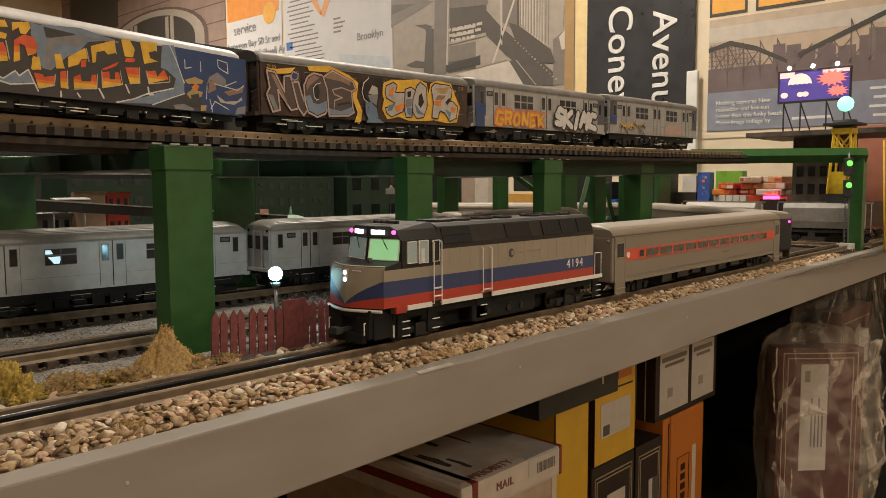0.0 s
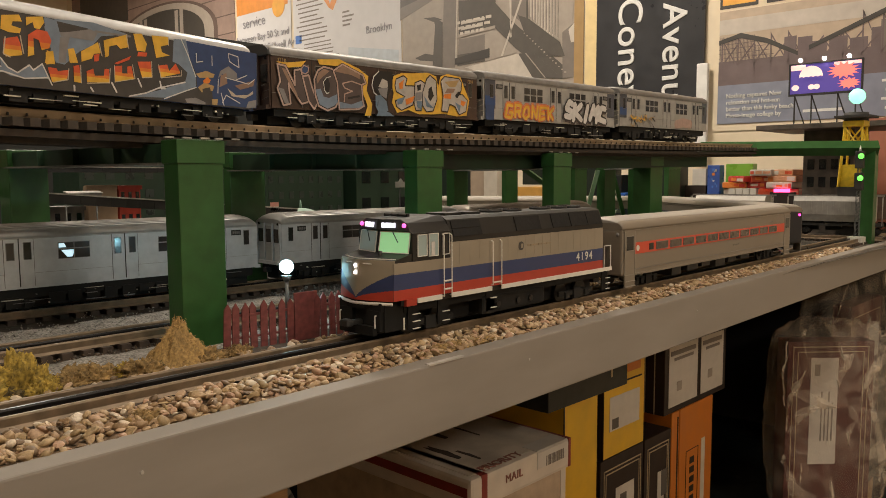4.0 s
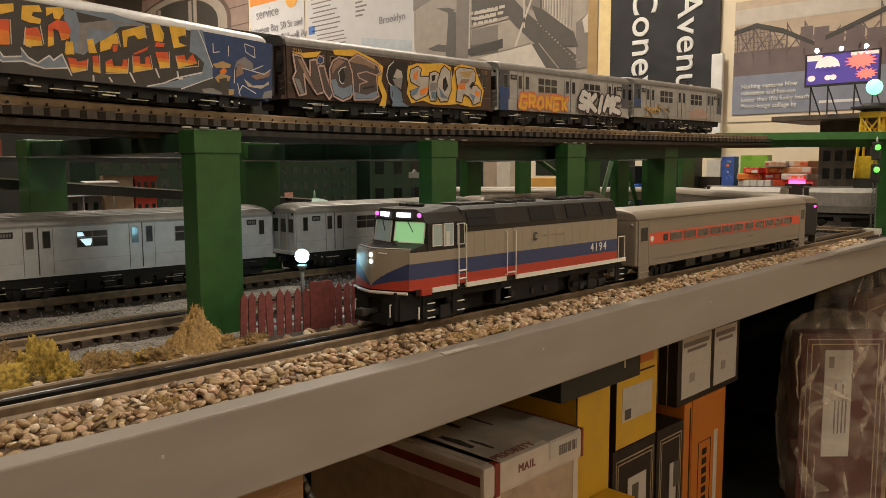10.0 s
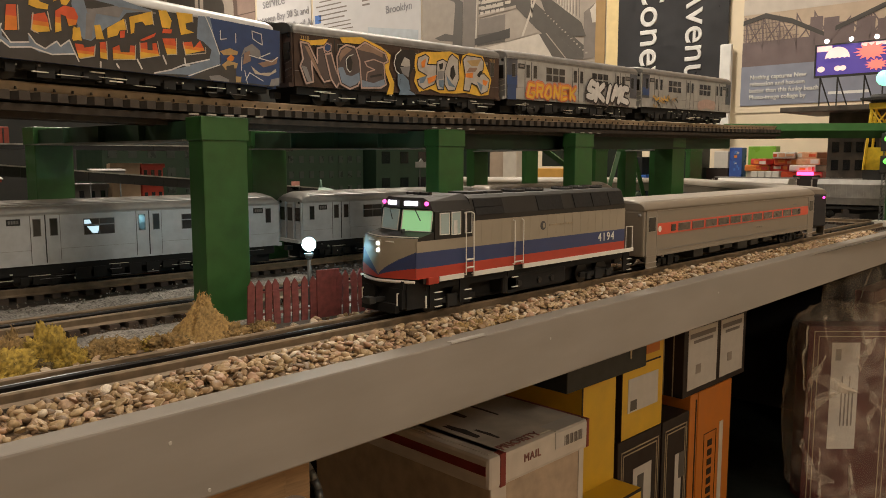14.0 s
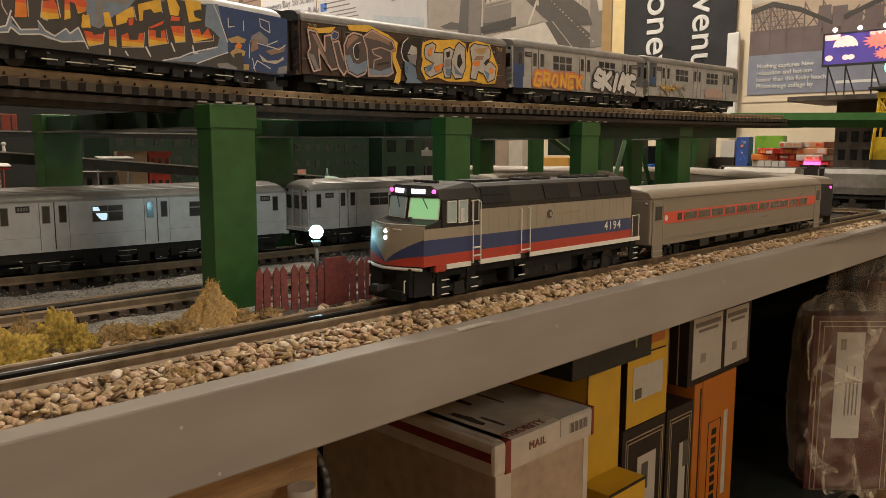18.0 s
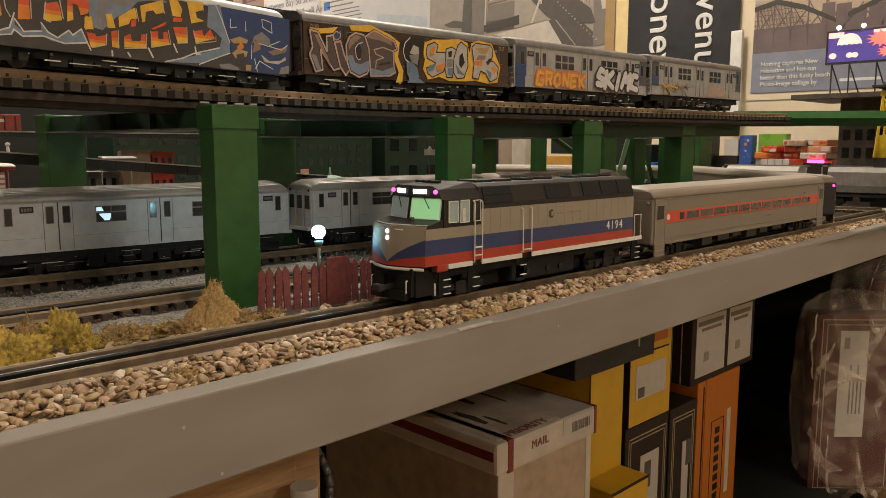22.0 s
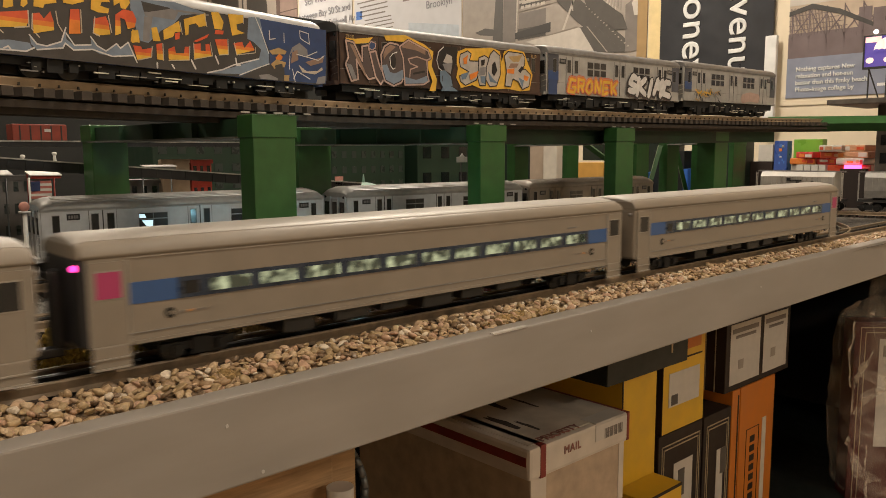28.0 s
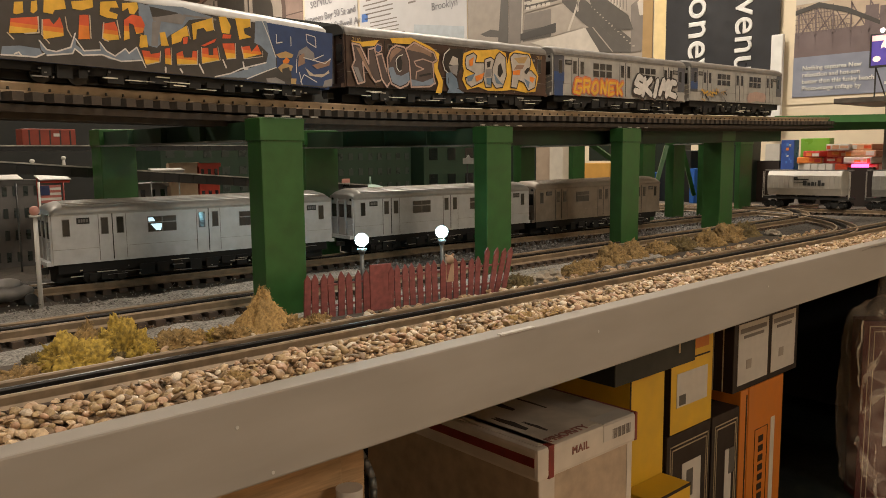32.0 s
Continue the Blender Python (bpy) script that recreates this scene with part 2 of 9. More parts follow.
def letters(name, text, size, mats, parent, at, label="", bold=0.0, align="LEFT", spacing=1.0):
    cu = bpy.data.curves.new(name, "FONT")
    cu.body, cu.size, cu.align_x, cu.extrude, cu.bevel_depth, cu.bevel_resolution, cu.space_character = text, size, align, 0.0002, bold, 0, spacing
    cu.materials.append(mats)
    ob = new(name, cu)
    ob.parent = parent
    ob.matrix_local = at
    if label:
        tagged(ob, label)
    return ob


def stroke(bm, pts, w, y, mi=0, seg=8):
    """A painted brush stroke on a side wall that faces -y: points (x, z)."""
    count = [0]

    def tri(vs):
        count[0] += 1
        bm.faces.new([bm.verts.new((p[0], y - 0.000003 * count[0], p[1])) for p in vs]).material_index = mi
    h = w / 2
    for (x0, z0), (x1, z1) in zip(pts, pts[1:]):
        d = math.hypot(x1 - x0, z1 - z0) or 1e-6
        nx, nz = -(z1 - z0) / d * h, (x1 - x0) / d * h
        tri([(x0 - nx, z0 - nz), (x1 - nx, z1 - nz), (x1 + nx, z1 + nz), (x0 + nx, z0 + nz)])
    for x, z in pts:
        tri([(x + h * math.cos(2 * math.pi * k / seg), z + h * math.sin(2 * math.pi * k / seg)) for k in range(seg)])


def patch(bm, pts, y, mi=0):
    bm.faces.new([bm.verts.new((p[0], y, p[1])) for p in pts]).material_index = mi


def smooth_line(points, step=0.02):
    """Catmull-Rom through points, evenly cut."""
    P = [Vector(p) for p in points]
    P = [P[0] * 2 - P[1]] + P + [P[-1] * 2 - P[-2]]
    out = []
    for k in range(1, len(P) - 2):
        n = max(1, int((P[k + 1] - P[k]).length / step))
        for i in range(n):
            t = i / n
            out.append(0.5 * (2 * P[k] + (P[k + 1] - P[k - 1]) * t + (2 * P[k - 1] - 5 * P[k] + 4 * P[k + 1] - P[k + 2]) * t * t + (3 * P[k] - P[k - 1] - 3 * P[k + 1] + P[k + 2]) * t ** 3))
    return out + [P[-2]]


def lengths(line):
    out = [0.0]
    for a, b in zip(line, line[1:]):
        out.append(out[-1] + (Vector(b) - Vector(a)).length)
    return out


def along(line, run, s):
    s = min(max(s, 0), run[-1])
    k = min(int(np.searchsorted(run, s, "right")) - 1, len(line) - 2)
    f = (s - run[k]) / max(1e-9, run[k + 1] - run[k])
    return Vector(line[k]).lerp(Vector(line[k + 1]), f)


def seat(line, run, s0, s1):
    """The pose of a vehicle whose trucks stand at s0 and s1 on a line; its x axis runs from s0 to s1, its origin halfway."""
    a, b = along(line, run, s0), along(line, run, s1)
    d = b - a
    m = Matrix((d.normalized(), Vector((-d.y, d.x, 0)).normalized(), (0, 0, 1))).transposed()
    z = m.col[0].cross(m.col[1])
    m.col[2] = z
    return Matrix.Translation((a + b) / 2) @ m.to_4x4()


# ---- room ----
RX0, RX1, RY0, RY1, RZ0, RZ1 = -3.2, 1.97, -3.6, 5.7, -1.0, 1.5
for name, box, m, label in (
    ("floor", (RX0, RX1, RY0, RY1, RZ0 - 0.05, RZ0), FLOORWOOD, "dark brown wooden floor of the room"),
    ("ceiling", (RX0, RX1, RY0, RY1, RZ1, RZ1 + 0.05), CEILPAINT, "plain white painted room ceiling"),
    ("wall_east", (RX1, RX1 + 0.1, RY0, RY1, RZ0, RZ1), CREAM, "cream painted wall hung with transit posters"),
    ("wall_west", (RX0 - 0.1, RX0, RY0, RY1, RZ0, RZ1), CREAM, "cream painted plain room wall"),
    ("wall_north", (RX0 - 0.1, RX1 + 0.1, RY1, RY1 + 0.1, RZ0, RZ1), CREAM, "cream painted plain room wall"),
    ("wall_south", (RX0 - 0.1, RX1 + 0.1, RY0 - 0.1, RY0, RZ0, RZ1), CREAM, "cream painted plain room wall"),
):
    bm = B()
    bx(bm, *box)
    whole(name, bm, m, label, "wall" if "wall" in name else name, kind="structure")
LAMPGLOW = glow("lamp_diffuser", (1.0, 0.80, 0.58), 3.0)
for lx, ly in ((0.45, -0.55), (0.35, -2.7), (-1.1, -0.75), (1.1, 1.0), (-0.6, 1.5), (0.9, 3.5)):
    lamp = thing("ceiling_light", pose(lx, ly, RZ1), "square warm white ceiling light fixture", "ceiling light", "ceiling lights")
    bm = B()
    bx(bm, -0.28, 0.28, -0.28, 0.28, -0.02, 0, bev=0.004)
    part("frame", bm, CEILPAINT, lamp)
    bm = B()
    bx(bm, -0.26, 0.26, -0.26, 0.26, -0.027, -0.0205)
    part("diffuser", bm, LAMPGLOW, lamp)

# ---- layout table ----
DECK = -0.018
bm = B()
bx(bm, -2.75, 1.95, 0.062, 2.6, DECK - 0.03, DECK)
whole("layout_table", bm, PLY, "wide plywood table top under the model railway", "table")
bm = B()
bx(bm, -2.74, 1.94, -0.0, 0.019, -0.067, -0.012, bev=0.0015)
fascia = whole("fascia_board", bm, GREY_FASCIA, "long grey painted wooden edge board of the layout", "edge board", at=pose(0, -0.0035, 0, 0, 0, 1.2))
# near-black sheets added to stand for the shade under the table
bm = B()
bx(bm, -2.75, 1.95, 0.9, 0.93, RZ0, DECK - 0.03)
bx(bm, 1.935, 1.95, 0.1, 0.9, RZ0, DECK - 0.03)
whole("under_table_dark_sheet", bm, DARKSHEET, "dark sheet added behind the boxes for the shade under the table", "curtain")
bm = B()
n = 70
grid = [[bm.verts.new((-2.74 + 4.67 * i / n, 0.012 + 2.5 * j / n, DECK + 0.002 + 0.003 * noise.noise((i * 0.7, j * 0.7, 0)))) for j in range(n + 1)] for i in range(n + 1)]
for i in range(n):
    for j in range(n):
        bm.faces.new((grid[i][j], grid[i + 1][j], grid[i + 1][j + 1], grid[i][j + 1])).smooth = True
whole("ground", bm, SOIL, "dark brown scenery soil on the layout", "ground", kind="structure")

# ---- tracks ----
RZ = -0.003
YC = 0.0805
CX, CR = 0.80, 0.42


def front_line():
    pts = [Vector((x / 50, YC, RZ)) for x in range(-130, int(CX * 50) + 1)]
    for k in range(1, 46):
        a = math.radians(4 * k)
        pts.append(Vector((CX + CR * math.sin(a), YC + CR - CR * math.cos(a), RZ)))
    pts += [Vector((CX - x / 50, YC + 2 * CR, RZ)) for x in range(1, 80)]
    return pts


FRONT = front_line()
FRUN = lengths(FRONT)
S0 = 2.6  # the run at x = 0


def track(name, line, label, far_mat=RAIL, tie_step=0.016, tie_drop=0.0085, tie_len=0.05, near_mat=RAIL, tie_mat=None):
    tr = thing(name, Matrix(), label, "railway track", "model tracks")
    for nm, off, m in (("rail", -0.016, near_mat), ("rail", 0.016, far_mat), ("centre_rail", 0.0, RAILDARK)):
        bm = B()
        sweep(bm, line, [(off - 0.003, -0.008), (off + 0.003, -0.008), (off + 0.0008, -0.006), (off + 0.0016, -0.0012), (off + 0.001, 0), (off - 0.001, 0), (off - 0.0016, -0.0012), (off - 0.0008, -0.006)])
        part(nm, bm, m, tr)
    run = lengths(line)
    bm = B()
    bx(bm, -0.0042, 0.0042, -tie_len / 2, tie_len / 2, -0.008 - tie_drop, -0.008)
    one = mesh_of("tie", bm, tie_mat or TIE)
    bm = B()
    s, rnd = 0.0, random.Random(len(name))
    while s < run[-1] - 0.01:
        p, q = along(line, run, s), along(line, run, s + 0.004)
        turn = math.degrees(math.atan2(q.y - p.y, q.x - p.x))
        at = pose(p.x, p.y, p.z, 0, 0, turn + rnd.uniform(-1.2, 1.2))
        if -0.62 < p.x < 1.34 and p.y < 0.47:
            tie = part("tie", one, None, tr)
            tie.matrix_local = at
        else:
            v = [bm.verts.new(at @ Vector((a * 0.0042, b * tie_len / 2, z))) for z in (-0.008 - tie_drop, -0.008) for a, b in ((-1, -1), (1, -1), (1, 1), (-1, 1))]
            for f in ((4, 5, 6, 7), (0, 1, 5, 4), (1, 2, 6, 5), (2, 3, 7, 6), (3, 0, 4, 7)):
                bm.faces.new([v[i] for i in f])
        s += tie_step
    tagged(part("tie_rest", bm, tie_mat or TIE, tr), kind="stuff")
    return tr


track("front_track", FRONT, "three-rail track curving away among pebbles", near_mat=RAIL)
track("straight_track", [Vector((x / 20, YC + 0.012 * max(0, x / 20 - 0.7), RZ)) for x in range(14, 37)], "three-rail track running straight along the edge")
MID = [Vector((x / 20, 0.262, RZ)) for x in range(-54, 22)] + [Vector((1.05 + 0.36 * math.sin(math.radians(6 * k)), 0.262 + 0.36 - 0.36 * math.cos(math.radians(6 * k)), RZ)) for k in range(1, 16)]
track("middle_track", MID, "three-rail track behind the brush and fence")
SUB = smooth_line([(-1.7, 0.54, RZ), (-0.8, 0.484, RZ), (-0.2175, 0.455, RZ), (0.1, 0.438, RZ), (0.3, 0.436, RZ), (0.46, 0.424, RZ), (0.62, 0.414, RZ), (0.8, 0.408, RZ), (1.5, 0.40, RZ)], 0.05)
SRUN = lengths(SUB)
track("subway_track", SUB, "three-rail track under the parked subway train")
HOP = [Vector((1.43 - 0.22 * (0.05 + 0.06 * k), 0.05 + 0.06 * k, RZ)) for k in range(0, 16)]
track("far_track", HOP, "three-rail track under the hopper cars")

# upper line on the viaduct
UP = smooth_line([(-1.3, -0.12, 0.184), (-0.75, 0.09, 0.184), (-0.31, 0.225, 0.1835), (-0.15, 0.262, 0.1825), (0.02, 0.289, 0.182), (0.2, 0.297, 0.1825), (0.36, 0.296, 0.185), (0.69, 0.295, 0.1875), (1.02, 0.295, 0.191), (1.18, 0.289, 0.1935), (1.33, 0.272, 0.196)], 0.03)
URUN = lengths(UP)
track("upper_track", UP, "elevated three-rail track on dark wooden ties", tie_step=0.0155, tie_drop=0.0065, tie_len=0.062, near_mat=RAILTAN, tie_mat=TIEDARK)
SPIKE = mat("blackened_spike", (0.03, 0.022, 0.016), 0.6, 0.3, scale=90)
bm = B()
cyl(bm, (0, 0, -0.0062), (0, 0, -0.0040), 0.0011, 6, 0.0008)
spike_mesh = mesh_of("spike", bm, SPIKE)
spikes = thing("rail_spikes", Matrix(), "row of dark spikes holding the bronze rail", "spikes")
run_s = 0.0
while run_s < URUN[-1] - 0.02:
    p, q = along(UP, URUN, run_s), along(UP, URUN, run_s + 0.004)
    d = (q - p).normalized()
    if -0.36 < p.x < 1.2:
        c = p + Vector((d.y, -d.x, 0)) * 0.0192
        part("spike", spike_mesh, None, spikes).matrix_local = pose(c.x, c.y, c.z)
    run_s += 0.0155
viaduct = thing("elevated_viaduct", Matrix(), "dark green wooden elevated railway viaduct on posts", "viaduct")
bm = B()
sweep(bm, UP, [(-0.024, -0.0165), (0.024, -0.0165), (0.024, -0.022), (-0.024, -0.022)])
part("deck", bm, TIEDARK, viaduct)
GIRDERTOP = mat("worn_girder_edge", (0.20, 0.20, 0.18), 0.5, 0.2, var=0.3, scale=60)
for off in (-0.012, 0.012):
    bm = B()
    sweep(bm, UP, [(off - 0.0025, -0.022), (off + 0.0025, -0.022), (off + 0.0025, -0.0265), (off - 0.0025, -0.0265)])
    part("stringer", bm, TIEDARK, viaduct)
far_up = [p for p in UP if 0.27 < p.x < 1.12]
for off in (0.006, 0.034):
    bm = B()
    sweep(bm, far_up, [(off - 0.0025, -0.022), (off + 0.0025, -0.022), (off + 0.0025, -0.046), (off - 0.0025, -0.046)])
    part("girder", bm, SHADEGREEN, viaduct)


WHITESPLICE = mat("bare_metal_splice", (0.45, 0.43, 0.40), 0.35, 0.4, scale=90)


def post(x0, x1, y0, y1, top):
    bm = B()
    bx(bm, x0, x1, y0, y1, DECK, top, bev=0.0012)
    bx(bm, x0 - 0.0012, x1 + 0.0012, y0 - 0.0012, y1 + 0.0012, top - 0.02, top - 0.0005, bev=0.0008)
    ob = part("post", bm, GREEN, viaduct)
    if y0 < 0.31:
        rnd = random.Random(int(x0 * 1000))
        n = 4 if x0 < 0 else 3
        for k in range(n + 1):
            bm = B()
            xa = x0 - 0.012 + k * (x1 - x0 + 0.02) / n + rnd.uniform(-0.001, 0.001)
            bx(bm, xa, xa + rnd.uniform(0.006, 0.009), y0 - 0.003, y0 - 0.001, top + 0.0003, top + 0.0016)
            part("splice_plate", bm, WHITESPLICE, viaduct)
        bm = B()
        a = [bm.verts.new((x1 + u, y, z)) for y in (y0 + 0.010, y0 + 0.013) for u, z in ((0, top), (0.011, top), (0, top - 0.022))]
        bm.faces.new(a[:3])
        bm.faces.new(a[3:])
        for p, q in ((0, 1), (1, 2), (2, 0)):
            bm.faces.new((a[p], a[q], a[q + 3], a[p + 3]))
        bmesh.ops.recalc_face_normals(bm, faces=bm.faces[:])
        part("gusset", bm, SHADEGREEN, viaduct)
    return ob


for x, y, w, d, top in ((-0.112, 0.190, 0.0416, 0.0246, 0.1615), (0.209, 0.236, 0.042, 0.022, 0.1605), (0.513, 0.260, 0.044, 0.021, 0.163), (0.872, 0.30, 0.046, 0.036, 0.166)):
    post(x, x + w, y, y + d, top)
for x, y, w, d in ((-0.125, 0.55, 0.042, 0.034), (0.117, 0.487, 0.053, 0.016), (0.69, 0.62, 0.040, 0.021), (0.85, 0.62, 0.040, 0.012), (0.925, 0.50, 0.045, 0.02), (1.04, 0.50, 0.045, 0.02), (1.12, 0.47, 0.03, 0.02), (1.29, 0.48, 0.06, 0.012), (-0.52, 0.5, 0.042, 0.03)):
    post(x, x + w, y, y + d, 0.162)
for k in range(2):
    bm = B()
    bx(bm, -1.2, 0.80, 0.346 + 0.047 * k, 0.388 + 0.047 * k, 0.166, 0.171)
    part("deck_plank", bm, TIEDARK, viaduct, "long dark plank of the rear deck")
for x0, x1, z0, z1 in ((0.985, 1.035, 0.03, 0.14), (1.10, 1.15, 0.13, 0.03), (1.22, 1.29, 0.02, 0.13), (0.77, 0.85, 0.145, 0.11)):
    bm = B()
    cyl(bm, (x0, 0.515, z0), (x1, 0.515, z1), 0.006, 4)
    part("brace", bm, GREEN, viaduct)


def bent_beam(f, r, w, low, top):
    """A plate girder from the front post at f to the rear post at r, with a worn lower flange."""
    def hexa(xa, xb, za, zb, nm, m, lab=""):
        bm = B()
        vs = [bm.verts.new((p[0] + x, p[1], z)) for p in (f, r) for x in (xa, xb) for z in (za, zb)]
        for q in ((0, 1, 3, 2), (4, 6, 7, 5), (0, 4, 5, 1), (2, 3, 7, 6), (0, 2, 6, 4), (1, 5, 7, 3)):
            bm.faces.new([vs[i] for i in q])
        bmesh.ops.recalc_face_normals(bm, faces=bm.faces[:])
        part(nm, bm, m, viaduct, lab)
    hexa(0.004, w - 0.004, low, top, "cross_beam", SHADEGREEN)
    hexa(-0.005, w + 0.002, low - 0.0016, low, "beam_flange", GIRDERTOP, "worn pale lower flange of the beam")
    for k in range(3):
        u = 0.25 + 0.25 * k
        x, y = f[0] + (r[0] - f[0]) * u, f[1] + (r[1] - f[1]) * u
        bm = B()
        bx(bm, x - 0.002, x + 0.006, y - 0.0012, y + 0.0012, low, top)
        part("web_stiffener", bm, SHADEGREEN, viaduct)


for f, r, w, low in (((-0.112, 0.2150), (-0.125, 0.5495), 0.042, 0.1425), ((0.209, 0.2585), (0.117, 0.4865), 0.045, 0.1390), ((0.513, 0.2815), (0.690, 0.6195), 0.042, 0.1405), ((0.872, 0.3365), (1.040, 0.4995), 0.045, 0.1430), ((-0.47, 0.09), (-0.52, 0.4995), 0.042, 0.1425)):
    bent_beam(f, r, w, low, 0.1585)

# ---- rolling stock ----
# near-black tone, darker than BLACK, mainly for underframes and trucks
UNDERBLACK = mat("near_black_matte", (0.015, 0.014, 0.0125), 0.85, var=0.3, scale=90)


def rounded(w, z0, zs, zt, n=7):
    """Closed outline of a car body: flat sides to zs, an arched roof to zt."""
    out = [(-w / 2, z0), (w / 2, z0), (w / 2, zs)]
    for k in range(1, n):
        a = math.pi * k / n
        out.append((w / 2 * math.copysign(abs(math.cos(a)) ** 0.75, math.cos(a)), zs + (zt - zs) * math.sin(a) ** 0.8))
    return out + [(-w / 2, zs)]


def truck(car, x, wheel_r=0.0085, base=0.028, w=0.05, frame_mat=None):
    fm = frame_mat or UNDERBLACK
    tr = new("truck")
    tr.parent = car
    tr.location = (x, 0, 0)
    for side in (-1, 1):
        bm = B()
        y = side * w / 2
        bx(bm, -base * 0.85, base * 0.85, min(y, y - side * 0.003), max(y, y - side * 0.003), 0.0075, 0.0125)
        bx(bm, -0.006, 0.006, min(y, y + side * 0.002), max(y, y + side * 0.002), 0.004, 0.015)
        for e in (-1, 1):
            bx(bm, e * base / 2 - 0.0035, e * base / 2 + 0.0035, min(y, y + side * 0.0025), max(y, y + side * 0.0025), 0.005, 0.0115)
        part("side_frame", bm, fm, tr)
        for e in (-1, 1):
            bm = B()
            cyl(bm, (e * base / 2, side * 0.0155, wheel_r), (e * base / 2, side * 0.0185, wheel_r), wheel_r, 16)
            part("wheel", bm, RAILDARK, tr)
    return tr


WINGLASS = mat("grey_brown_car_glass", (0.055, 0.050, 0.045), 0.15, var=0.3, scale=40, bump=0)
SLATEBAND = mat("dark_slate_band", (0.075, 0.078, 0.095), 0.45, var=0.2, scale=60)


